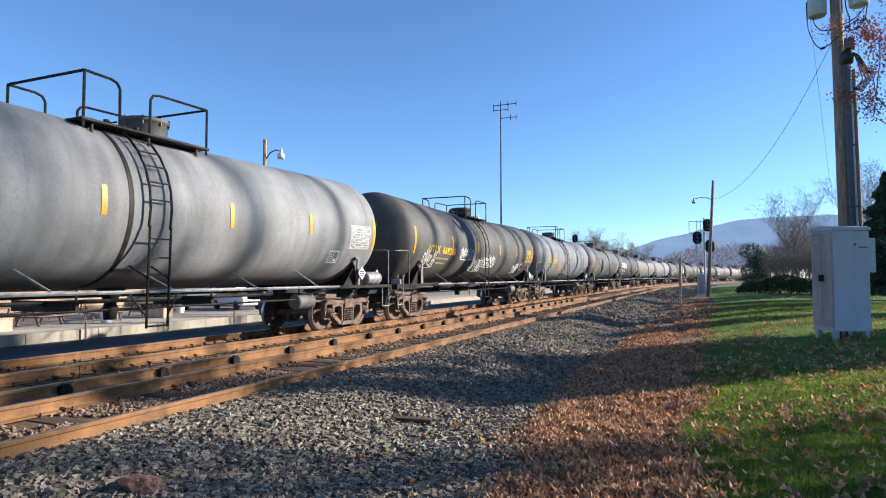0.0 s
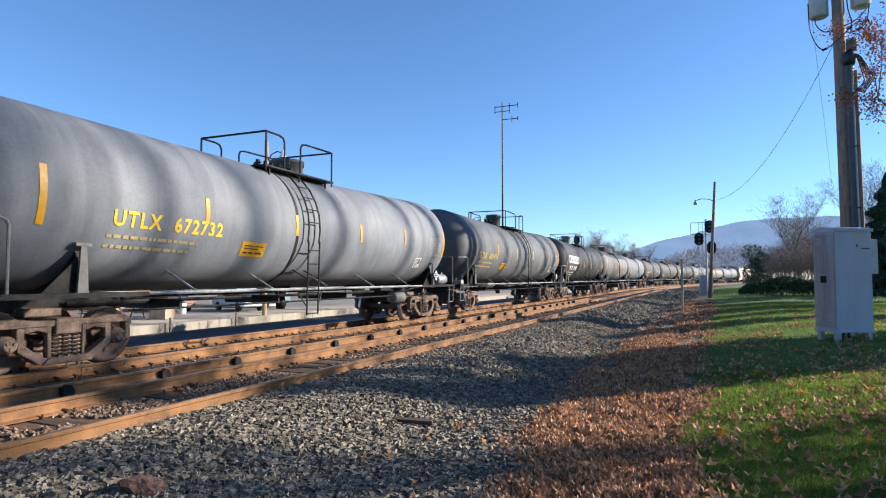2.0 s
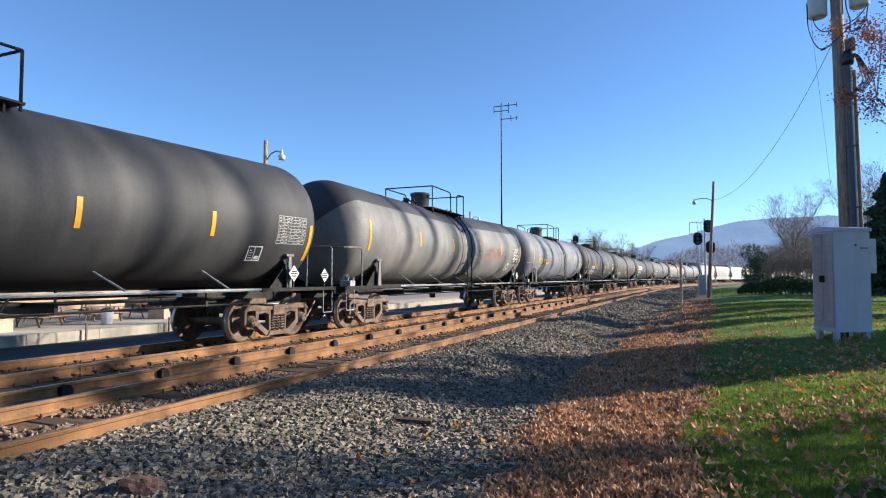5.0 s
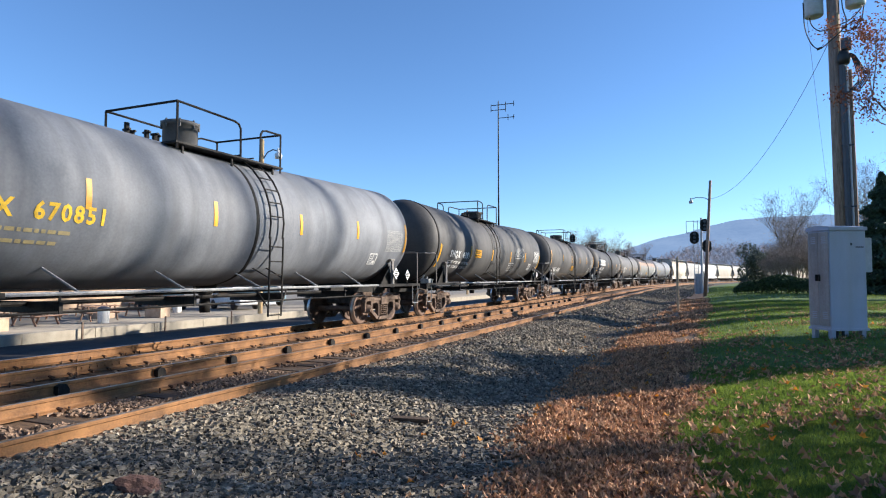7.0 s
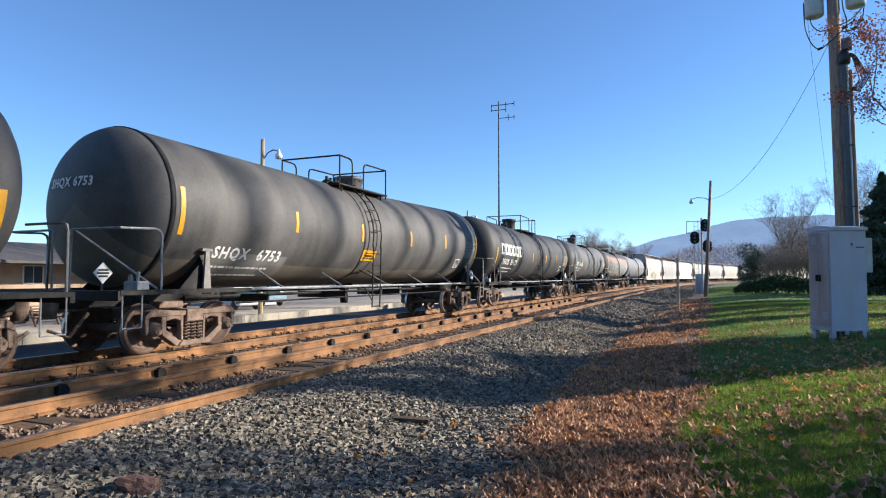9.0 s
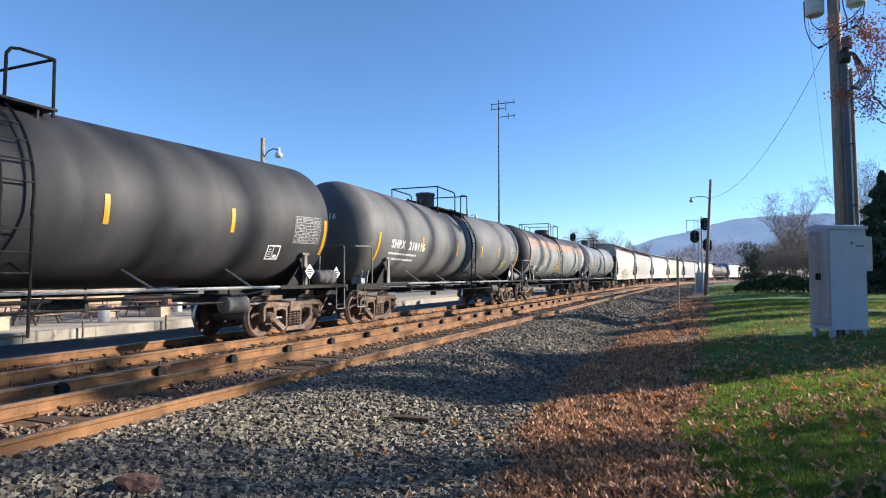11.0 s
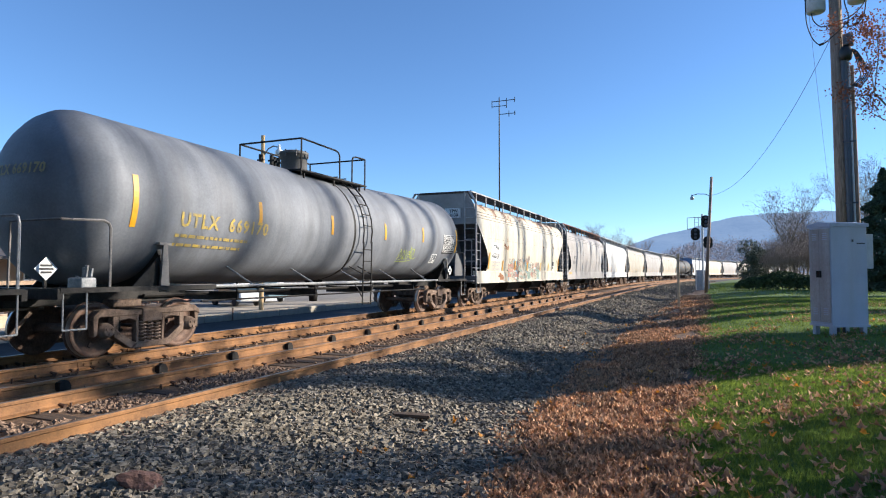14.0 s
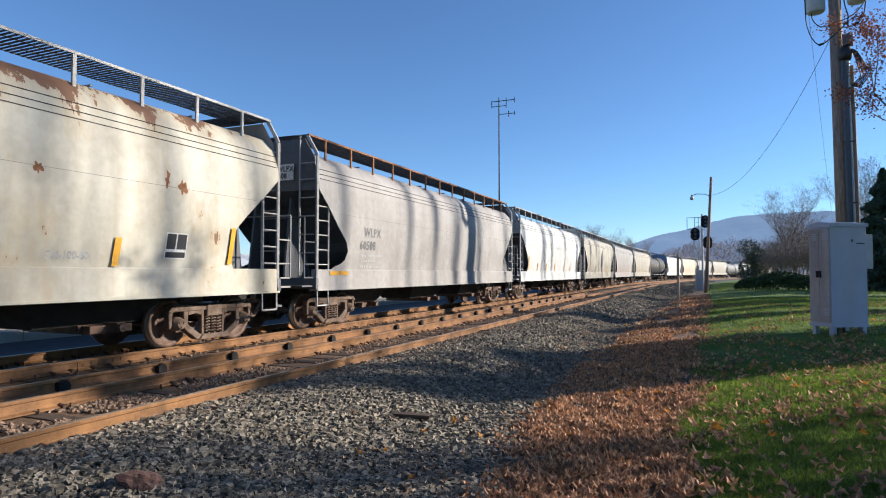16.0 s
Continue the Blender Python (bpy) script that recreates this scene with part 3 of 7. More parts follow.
def add_truck(car, y):
    tr = share("truck", TRUCK_FRAME, car, (0, y, 0))
    for m in (-AXLE, AXLE):
        w = share("wheelset", WHEELSET, tr, (0, m, WHEEL_R))
        WHEELS.append(w)
        share("bearing_cap", BEARING, tr, (0, m, WHEEL_R))
        share("bearing_cap", BEARING, tr, (0, m, WHEEL_R), math.pi)
    share("spring_nest", SPRING, tr, (0, 0, 0))
    share("spring_nest", SPRING, tr, (0, 0, 0), math.pi)
    share("brake_beam", BRAKE, tr, (0, 0, 0))


def coupler(car, y, sd):
    bm = bmesh.new()
    box(bm, -0.07, 0.07, y - 0.5, y + 0.5, 0.80, 0.96, 0.02)
    lathe(bm, [(0.70, 0.0), (0.70, 0.13), (1.02, 0.13), (1.02, 0.0)], 8, "z", at=(0.05, y + sd * 0.42, 0))
    rod(bm, (0.25, y - 0.15 * sd, 0.78), (0.25, y + 0.2 * sd, 0.38), 0.03, 6)
    rod(bm, (0.25, y + 0.2 * sd, 0.38), (0.15, y + 0.5 * sd, 0.52), 0.03, 6)
    part("coupler", bm, TRUCK_STEEL, car)


def marking(car, name, bm, y, z, r, zc, m, label=""):
    return part(name, on_tank(bm, y, z, r, zc), m, car, label)


def rects(items, skew=0.0):
    bm = bmesh.new()
    for x0, x1, y0, y1 in items:
        flat_rect(bm, x0, x1, y0, y1, skew)
    return bm


def text_bars(rows, height, gap, skew=0.0, seed=1):
    """Lines of writing too small to read, as rows of short bars."""
    rng = random.Random(seed)
    items = []
    for k, w in enumerate(rows):
        x, y = 0.0, -k * (height + gap)
        while x < w:
            d = min(w - x, 0.05 + 0.16 * rng.random())
            items.append((x, x + d, y, y + height))
            x += d + 0.035
    return rects(items, skew)


def table_panel(car, y, z, w, h, r, zc, ink):
    """The lined test table stencilled near a tank's end."""
    items = [(0, w, k * h / 9, k * h / 9 + h / 50) for k in range(10)] + [(k * w / 7, k * w / 7 + 0.010, 0, h) for k in range(8)]
    rng = random.Random(int(y * 10))
    for k in range(9):
        for j in range(7):
            if rng.random() < 0.8:
                items.append((j * w / 7 + 0.03, j * w / 7 + 0.03 + w / 7 * 0.55 * rng.random() + 0.02, k * h / 9 + h / 24, k * h / 9 + h / 13))
    marking(car, "test_panel", rects(items), y, z, r, zc, ink)


def placard(car, y, z, x):
    """A white diamond sign on a holder."""
    bm = bmesh.new()
    s = 0.19
    prism(bm, [(y - s, z), (y, z - s), (y + s, z), (y, z + s)], x, x + 0.012)
    ob = part("placard", bm, WHITE_PAINT, car, "white diamond hazard placard")
    bm = bmesh.new()
    for k, w in ((0.05, 0.2), (-0.005, 0.24), (-0.06, 0.18)):
        box(bm, x + 0.013, x + 0.015, y - w / 2, y + w / 2, z + k - 0.018, z + k + 0.018)
    part("placard_bars", bm, BLACK_INK, ob)
    bm = bmesh.new()
    box(bm, x - 0.04, x - 0.002, y - 0.02, y + 0.02, z - 0.35, z + 0.12)
    part("placard_holder", bm, BLACK_STEEL, ob)


def shell_material(name, a, b, dirt_shade, amount, rough=0.66, dim=0.69):
    a, b, dirt_shade = (tuple(dim * v * k for v, k in zip(c, (0.97, 1.0, 1.05))) for c in (a, b, dirt_shade))
    # upright streaks: grime plus soft shade bands painted into the shell
    return mat(name, a, b, 0.9, rough, 0.0, 0.05, 25, dirt_shade=dirt_shade, dirt_shade_amount=amount, run=(0.3, 1.9, 0.16))


def hopper_paint(name, a, b, dirt_shade, amount, dim=0.9):
    """Chalky paint on gently dented sheets; its broad soft stains also carry painted dapple shade."""
    a, b, dirt_shade = (tuple(dim * v for v in c) for c in (a, b, dirt_shade))
    m = mat(name, a, b, 0.75, 0.62, 0.0, 0.03, 7, dirt_shade=dirt_shade, dirt_shade_amount=amount, run=(0.3, 1.1, 0.20))
    n, l = m.node_tree.nodes, m.node_tree.links
    tc, mp, t, bp = n.new("ShaderNodeTexCoord"), n.new("ShaderNodeMapping"), n.new("ShaderNodeTexNoise"), n.new("ShaderNodeBump")
    mp.inputs["Scale"].default_value = (0.4, 1.5, 0.55)
    t.inputs["Scale"].default_value, t.inputs["Detail"].default_value = 1.2, 2
    bp.inputs["Strength"].default_value, bp.inputs["Distance"].default_value = 0.55, 0.09
    l.new(tc.outputs["Object"], mp.inputs[0])
    l.new(mp.outputs[0], t.inputs[0])
    l.new(t.outputs[0], bp.inputs["Height"])
    p = n["Principled BSDF"]
    l.new(p.inputs["Normal"].links[0].from_socket, bp.inputs["Normal"])
    l.new(bp.outputs[0], p.inputs["Normal"])
    return m


def rust_eaten(m):
    """Adds rust in ragged patches, thick along the roof's edge and rare below."""
    n, l = m.node_tree.nodes, m.node_tree.links
    p = n["Principled BSDF"]
    old = p.inputs["Base Color"].links[0].from_socket
    tc, mp, sep = n.new("ShaderNodeTexCoord"), n.new("ShaderNodeMapping"), n.new("ShaderNodeSeparateXYZ")
    mp.inputs["Scale"].default_value = (1.0, 1.5, 0.6)
    l.new(tc.outputs["Object"], mp.inputs[0])
    l.new(tc.outputs["Object"], sep.inputs[0])
    a, b = n.new("ShaderNodeTexNoise"), n.new("ShaderNodeTexNoise")
    for t, sc in ((a, 0.9), (b, 4.5)):
        t.inputs["Scale"].default_value, t.inputs["Detail"].default_value, t.inputs["Roughness"].default_value = sc, 7, 0.62
        l.new(mp.outputs[0], t.inputs[0])
    high = n.new("ShaderNodeMapRange")
    high.inputs[1].default_value, high.inputs[2].default_value, high.inputs[3].default_value, high.inputs[4].default_value = 3.55, 4.35, 0.0, 0.24
    l.new(sep.outputs[2], high.inputs[0])
    s1, s2 = n.new("ShaderNodeMath"), n.new("ShaderNodeMath")
    s1.operation = s2.operation = "ADD"
    half = n.new("ShaderNodeMath")
    half.operation = "MULTIPLY_ADD"
    half.inputs[1].default_value = 0.55
    l.new(b.outputs[0], half.inputs[0])
    l.new(a.outputs[0], half.inputs[2])
    l.new(half.outputs[0], s1.inputs[0])
    l.new(high.outputs[0], s1.inputs[1])
    ramp = n.new("ShaderNodeValToRGB")
    ramp.color_ramp.elements[0].position, ramp.color_ramp.elements[1].position = 0.985, 1.12
    l.new(s1.outputs[0], ramp.inputs[0])
    stain = n.new("ShaderNodeValToRGB")
    stain.color_ramp.elements[0].position, stain.color_ramp.elements[1].position = 0.82, 1.08
    stain.color_ramp.elements[1].color = (0.55, 0.55, 0.55, 1)
    l.new(s1.outputs[0], stain.inputs[0])
    col = old
    for fac, c in ((stain, (0.40, 0.30, 0.17)), (ramp, (0.17, 0.085, 0.045))):
        mix = n.new("ShaderNodeMix")
        mix.data_type = "RGBA"
        l.new(fac.outputs[0], mix.inputs[0])
        l.new(col, mix.inputs[6])
        mix.inputs[7].default_value = (*c, 1)
        col = mix.outputs[2]
    l.new(col, p.inputs["Base Color"])
    return m


def layered_paint(m, steps):
    """Lays further coats over a paint above given heights, with ragged, run edges: height, softness, colour."""
    n, l = m.node_tree.nodes, m.node_tree.links
    p = n["Principled BSDF"]
    col = p.inputs["Base Color"].links[0].from_socket
    tc, mp, sep, t = n.new("ShaderNodeTexCoord"), n.new("ShaderNodeMapping"), n.new("ShaderNodeSeparateXYZ"), n.new("ShaderNodeTexNoise")
    mp.inputs["Scale"].default_value = (0.4, 1.6, 0.5)
    t.inputs["Scale"].default_value, t.inputs["Detail"].default_value = 1.1, 7
    l.new(tc.outputs["Object"], mp.inputs[0])
    l.new(mp.outputs[0], t.inputs[0])
    l.new(tc.outputs["Object"], sep.inputs[0])
    h = n.new("ShaderNodeMath")
    h.operation = "MULTIPLY_ADD"
    h.inputs[1].default_value = 0.4
    l.new(t.outputs[0], h.inputs[0])
    l.new(sep.outputs[2], h.inputs[2])
    for z, soft, c, amount in steps:
        r, mix = n.new("ShaderNodeMapRange"), n.new("ShaderNodeMix")
        r.inputs[1].default_value, r.inputs[2].default_value, r.inputs[4].default_value = z - soft + 0.2, z + soft + 0.2, amount
        l.new(h.outputs[0], r.inputs[0])
        mix.data_type = "RGBA"
        l.new(r.outputs[0], mix.inputs[0])
        l.new(col, mix.inputs[6])
        mix.inputs[7].default_value = (*c, 1)
        col = mix.outputs[2]
    l.new(col, p.inputs["Base Color"])
    return m


# one near-black tone for the whole of each bay
BAY_PAINT = mat("near_black_bay_paint", (0.008, 0.008, 0.008), (0.026, 0.024, 0.022), 3, 0.85, 0, 0.1, 30)
WALK_STEEL = mat("weathered_grating_steel", (0.035, 0.035, 0.036), (0.09, 0.088, 0.085), 8, 0.75, 0.1, 0.1, 40)
DUST_STEEL = mat("dusty_grey_steel", (0.10, 0.095, 0.09), (0.20, 0.185, 0.17), 5, 0.7, 0.1, 0.15, 40)
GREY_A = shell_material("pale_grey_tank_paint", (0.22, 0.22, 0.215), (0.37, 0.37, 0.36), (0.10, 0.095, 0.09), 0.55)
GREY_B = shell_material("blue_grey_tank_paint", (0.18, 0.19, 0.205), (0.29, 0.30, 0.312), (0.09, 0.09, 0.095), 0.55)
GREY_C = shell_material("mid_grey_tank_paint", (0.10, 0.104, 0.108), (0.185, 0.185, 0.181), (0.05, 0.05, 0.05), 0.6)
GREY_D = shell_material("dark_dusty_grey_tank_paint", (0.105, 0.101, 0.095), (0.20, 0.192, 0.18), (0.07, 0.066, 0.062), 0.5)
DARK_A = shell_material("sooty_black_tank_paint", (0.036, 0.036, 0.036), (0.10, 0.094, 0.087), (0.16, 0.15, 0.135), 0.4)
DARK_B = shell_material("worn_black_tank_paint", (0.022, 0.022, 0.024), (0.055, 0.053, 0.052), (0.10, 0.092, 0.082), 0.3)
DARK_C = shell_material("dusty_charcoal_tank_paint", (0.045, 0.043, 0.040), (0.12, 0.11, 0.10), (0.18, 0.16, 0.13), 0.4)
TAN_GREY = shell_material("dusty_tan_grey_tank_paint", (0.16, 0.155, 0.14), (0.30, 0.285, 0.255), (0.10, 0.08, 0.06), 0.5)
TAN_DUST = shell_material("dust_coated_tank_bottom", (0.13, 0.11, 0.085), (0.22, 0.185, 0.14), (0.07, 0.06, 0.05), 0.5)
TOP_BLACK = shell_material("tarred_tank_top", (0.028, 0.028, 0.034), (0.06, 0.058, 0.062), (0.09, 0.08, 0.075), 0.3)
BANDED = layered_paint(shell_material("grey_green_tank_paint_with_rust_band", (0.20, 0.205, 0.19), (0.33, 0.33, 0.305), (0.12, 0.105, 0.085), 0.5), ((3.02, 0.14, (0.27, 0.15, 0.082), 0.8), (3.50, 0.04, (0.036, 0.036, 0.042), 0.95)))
HOP_WHITE = hopper_paint("grimy_white_hopper_paint", (0.34, 0.31, 0.25), (0.50, 0.465, 0.39), (0.27, 0.22, 0.15), 0.45, 0.82)
HOP_RUSTY = rust_eaten(hopper_paint("rust_spotted_white_hopper_paint", (0.47, 0.43, 0.345), (0.66, 0.625, 0.52), (0.33, 0.275, 0.19), 0.55, 0.80))
HOP_GREY = hopper_paint("pale_grey_hopper_paint", (0.36, 0.335, 0.315), (0.51, 0.485, 0.455), (0.24, 0.21, 0.18), 0.4, 0.68)
# dark end tone; on slope sheets and gussets it is painted shade
HOP_END = hopper_paint("slate_grey_hopper_end_paint_and_shade", (0.07, 0.075, 0.085), (0.12, 0.125, 0.135), (0.05, 0.05, 0.05), 0.4)
HOP_CLEAN = hopper_paint("clean_white_hopper_paint", (0.52, 0.52, 0.50), (0.66, 0.66, 0.64), (0.40, 0.38, 0.34), 0.3, 0.78)
HOP_BLUE = hopper_paint("pale_blue_hopper_paint", (0.10, 0.19, 0.36), (0.17, 0.28, 0.46), (0.2, 0.2, 0.22), 0.3)
HOP_TAN = hopper_paint("tan_hopper_paint", (0.46, 0.40, 0.30), (0.60, 0.53, 0.41), (0.25, 0.19, 0.13), 0.4)


SAG = 0.15


def tank_car(spec):
    """A tank car whose truck centres lie tc apart; its near side is +x."""
    tc, R, paint = spec["tc"], 1.51, spec["paint"]
    zc = 2.715
    half = tc / 2 + 0.95
    head = 0.78
    end = tc / 2 + 2.0
    rng = random.Random(spec["seed"])
    car = tagged(new("tank_car"), spec["label"], "tank car", "freight train cars")
    # shell: straight barrel and domed heads
    bm = bmesh.new()
    N = 72
    prof = [(-half - head * math.cos(a), R * math.sin(a)) for a in np.linspace(0, math.pi / 2, 9)][:-1]
    rear = half - 0.28
    cuts = np.linspace(-half, rear, 9)
    prof += [(float(c), R) for c in cuts]
    prof += [(rear + (head - 0.10) * math.cos(a), R * math.sin(a)) for a in np.linspace(math.pi / 2, 0, 9)][1:]
    lathe(bm, prof, N, "y", at=(0, 0, zc))
    mats = [paint]
    if spec.get("top"):
        mats = [paint, spec["top"]]
        for f in bm.faces:
            c = f.calc_center_median()
            a = math.degrees(math.atan2(c.z - zc, abs(c.x)))
            if abs(c.y) > half and spec.get("dark_heads"):
                f.material_index = 1
            elif a > spec.get("top_at", 40):
                f.material_index = 1
    part("tank", bm, mats, car)
    # weld bands
    for y in [-half] if spec.get("dark_bands") else []:
        bm = bmesh.new()
        lathe(bm, [(y - 0.05, R - 0.01), (y - 0.05, R + 0.012), (y + 0.05, R + 0.012), (y + 0.05, R - 0.01)], N, "y", at=(0, 0, zc))
        part("tank_band", bm, BLACK_STEEL, car)
    # stub sills and end decks; the rear deck is the shorter
    for sd in (-1, 1):
        end = tc / 2 + (2.0 if sd < 0 else 1.66)
        bm = bmesh.new()
        y0, y1 = sorted((sd * (tc / 2 - 1.6), sd * end))
        box(bm, -0.22, 0.22, y0, y1, 0.86, 1.16, 0.02)
        y0, y1 = sorted((sd * (half + 0.28), sd * end))
        box(bm, -1.50, 1.50, y0, y1, 1.13, 1.17)
        box(bm, -1.52, 1.52, sd * end - 0.04, sd * end + 0.04, 1.02, 1.18)
        box(bm, 1.45, 1.53, *sorted((sd * (tc / 2 - 1.1), sd * end)), 1.11, 1.19)
        box(bm, -1.53, -1.45, *sorted((sd * (tc / 2 - 1.1), sd * end)), 1.11, 1.19)
        part("end_deck", bm, BLACK_STEEL, car)
        # saddle: web plates that clasp the tank over the truck
        bm = bmesh.new()
        ys = sd * tc / 2
        poly = [(-1.42, 1.10), (1.42, 1.10), (1.36, 1.30)] + [(R * math.sin(a), zc - R * math.cos(a)) for a in np.linspace(0.95, -0.95, 13)] + [(-1.36, 1.30)]
        prism(bm, poly, ys - 0.04, ys + 0.04, "y")
        for sx in (1, -1):
            prism(bm, [(ys - 0.62, 1.14), (ys - 0.08, 1.14), (ys - 0.02, 1.75)], sx * 1.26, sx * 1.29)
        part("saddle", bm, BLACK_STEEL, car)
        for sx in (1, -1):
            bm = bmesh.new()
            prism(bm, [(ys - 0.10, 1.08), (ys + 0.10, 1.08), (ys + 0.045, 1.93), (ys - 0.045, 1.93)], sx * 1.36, sx * 1.40)
            box(bm, *sorted((sx * 1.12, sx * 1.40)), ys - 0.13, ys + 0.13, 1.92, 1.97)
            part("saddle_leg", bm, DUST_STEEL, car)
        # corner hand rails
        ye = sd * (end - 0.06)
        steel_rail = GREY_RAIL if spec.get("pale_rails") else DUST_STEEL
        for sx in (1, -1):
            top = 2.22
            if sd > 0:
                pts = [(sx * 1.46, ye, 1.17), (sx * 1.46, ye, top - 0.12), (sx * 1.43, ye, top - 0.03), (sx * 1.34, ye, top), (sx * 0.5, ye, top)]
            else:
                yh = -half - 0.22
                pts = [(sx * 1.49, yh, 1.18), (sx * 1.49, yh, top - 0.10), (sx * 1.485, yh - 0.03, top - 0.02), (sx * 1.47, yh - 0.12, top + 0.02), (sx * 1.43, ye + 0.16, top), (sx * 1.37, ye + 0.04, top), (sx * 1.25, ye, top), (sx * 0.25, ye, top), (sx * 0.22, ye, 1.17)]
            bm = bmesh.new()
            pipe(bm, pts, 0.022)
            part("hand_rail", bm, steel_rail, car)
            if spec.get("braced"):
                bm = bmesh.new()
                pipe(bm, [(sx * 0.3, ye, top), (sx * 1.44, sd * (half + 0.25), 1.2)], 0.022)
                part("rail_brace", bm, steel_rail, car)
        # stirrup steps
        for sx in (1, -1):
            bm = bmesh.new()
            y0 = sd * (end - 0.45)
            pipe(bm, [(sx * 1.48, y0, 1.12), (sx * 1.48, y0, 0.56), (sx * 1.48, y0 + sd * 0.38, 0.56), (sx * 1.48, y0 + sd * 0.38, 1.12)], 0.014)
            part("stirrup_step", bm, GREY_RAIL, car)
        coupler(car, sd * (end - 0.25), sd)
        # reflective strips
        for y in (-half + 0.22 if sd < 0 else rear - 0.03,):
            marking(car, "reflective_strip", rects([(-0.055, 0.055, 0, 0.88)]), y, zc - 0.98 + spec.get("strip_z", 0.45), R, zc, REFLECT)
    for f in spec.get("strips", (-0.55, -0.18, 0.20, 0.555)):
        marking(car, "reflective_strip", rects([(-0.05, 0.05, 0, 0.48)]), f * half, zc - 0.50 + 0.65 * spec.get("strip_z", 0.45), R, zc, REFLECT)
    # side pipes with struts from the tank
    for sx in (1, -1):
        bm = bmesh.new()
        rod(bm, (sx * 1.49, -tc / 2 + 0.9, 1.16), (sx * 1.49, tc / 2 - 0.9, 1.16), 0.032)
        for k in range(5):
            y = -tc / 2 + 2.1 + k * (tc - 4.2) / 4
            rod(bm, (sx * 1.0, y - 0.18, 1.60), (sx * 1.49, y + 0.12, 1.15), 0.022, 5)
        part("side_pipe", bm, GREY_RAIL, car)
    # underside pipes, outlet valve, brake gear
    for x, z, r, e in ((0.3, 0.98, 0.04, 0.5), (-0.4, 1.05, 0.03, 1.6), (1.05, 0.86, 0.022, 1.2)):
        bm = bmesh.new()
        rod(bm, (x, -tc / 2 + e, z), (x, tc / 2 - e, z), r)
        part("brake_pipe", bm, BLACK_STEEL, car)
    bm = bmesh.new()
    lathe(bm, [(0.62, 0.0), (0.62, 0.11), (0.80, 0.13), (0.95, 0.10), (1.2, 0.26), (1.55, 0.30)], 12, "z")
    part("outlet_valve", bm, BLACK_STEEL, car)
    for k in range(4):
        y = -tc / 2 + 2.2 + k * (tc - 4.4) / 3
        bm = bmesh.new()
        box(bm, -0.5, 1.08, y - 0.03, y + 0.03, 0.84, 1.02)
        rod(bm, (1.05, y, 0.86), (1.05, y, 1.22), 0.02)
        part("pipe_hanger", bm, BLACK_STEEL, car)
    if spec.get("reservoir"):
        bm = bmesh.new()
        lathe(bm, [(-0.42, 0.0), (-0.40, 0.15), (-0.34, 0.185), (-0.16, 0.185), (-0.15, 0.195), (-0.11, 0.195), (-0.10, 0.185), (0.12, 0.185), (0.13, 0.195), (0.17, 0.195), (0.18, 0.185), (0.34, 0.185), (0.40, 0.15), (0.42, 0.0)], 16, "y", at=(1.12, tc / 2 + 1.17, 1.37))
        part("air_reservoir", bm, spec["reservoir"], car)
        bm = bmesh.new()
        lathe(bm, [(-0.32, 0.0), (-0.30, 0.17), (-0.26, 0.19), (0.22, 0.19), (0.24, 0.21), (0.28, 0.21), (0.30, 0.12), (0.36, 0.05), (0.36, 0.0)], 16, "y", at=(1.0, tc / 2 - 2.0, 0.80))
        rod(bm, (1.0, tc / 2 - 1.65, 0.80), (0.7, tc / 2 - 0.4, 0.74), 0.03)
        rod(bm, (1.05, tc / 2 - 1.9, 0.98), (1.3, tc / 2 - 0.9, 1.12), 0.02)
        part("brake_cylinder", bm, DUST_STEEL, car)
    # valve gear on the deck
    for k in range(6):
        y = -half - 0.38 - 0.12 * rng.random()
        x = 1.0 + 0.4 * rng.random()
        bm = bmesh.new()
        rod(bm, (x, y, 1.17), (x + 0.05, y, 1.28 + 0.3 * rng.random()), 0.03, 6)
        part("valve_pipe", bm, GREY_RAIL, car)
    bm = bmesh.new()
    box(bm, 1.05, 1.38, -half - 0.62, -half - 0.36, 1.17, 1.34, 0.03)
    part("deck_valve", bm, GREY_RAIL, car)
    # top platform with hand rails, manway and fittings; the ladder meets it at yl
    yl = spec.get("top_y", 0.0) + 0.55
    zt = zc + R
    zd = zt - 0.10
    if spec.get("rear_deck"):
        ya, yb2, yc, yd, ym = yl - 1.0, yl - 0.33, yl + 0.28, yl + 1.65, yl + 1.0
    else:
        ya, yb2, yc, yd, ym = yl - 2.2, yl - 0.45, yl + 0.18, yl + 0.9, yl - 1.2
    for sx in (1, -1):
        bm = bmesh.new()
        box(bm, *sorted((sx * 0.46, sx * 0.98)), ya - 0.05, yd + 0.05, zd - 0.05, zd - 0.02)
        m = int((yd - ya) / 0.12)
        for k in range(m + 1):
            y = ya + (yd - ya) * k / m
            box(bm, *sorted((sx * 0.47, sx * 0.97)), y - 0.012, y + 0.012, zd - 0.02, zd)
        rod(bm, (sx * 0.98, ya - 0.05, zd - 0.03), (sx * 0.98, yd + 0.05, zd - 0.03), 0.03, 5)
        for y in (ya + 0.2, (ya + yd) / 2, yd - 0.2):
            rod(bm, (sx * 0.9, y, zd - 0.05), (sx * 0.9, y, zt - 0.5), 0.03, 5)
        part("platform", bm, BLACK_STEEL, car)
    hz = zt + 0.66
    for sx in (1, -1):
        x = sx * 0.97
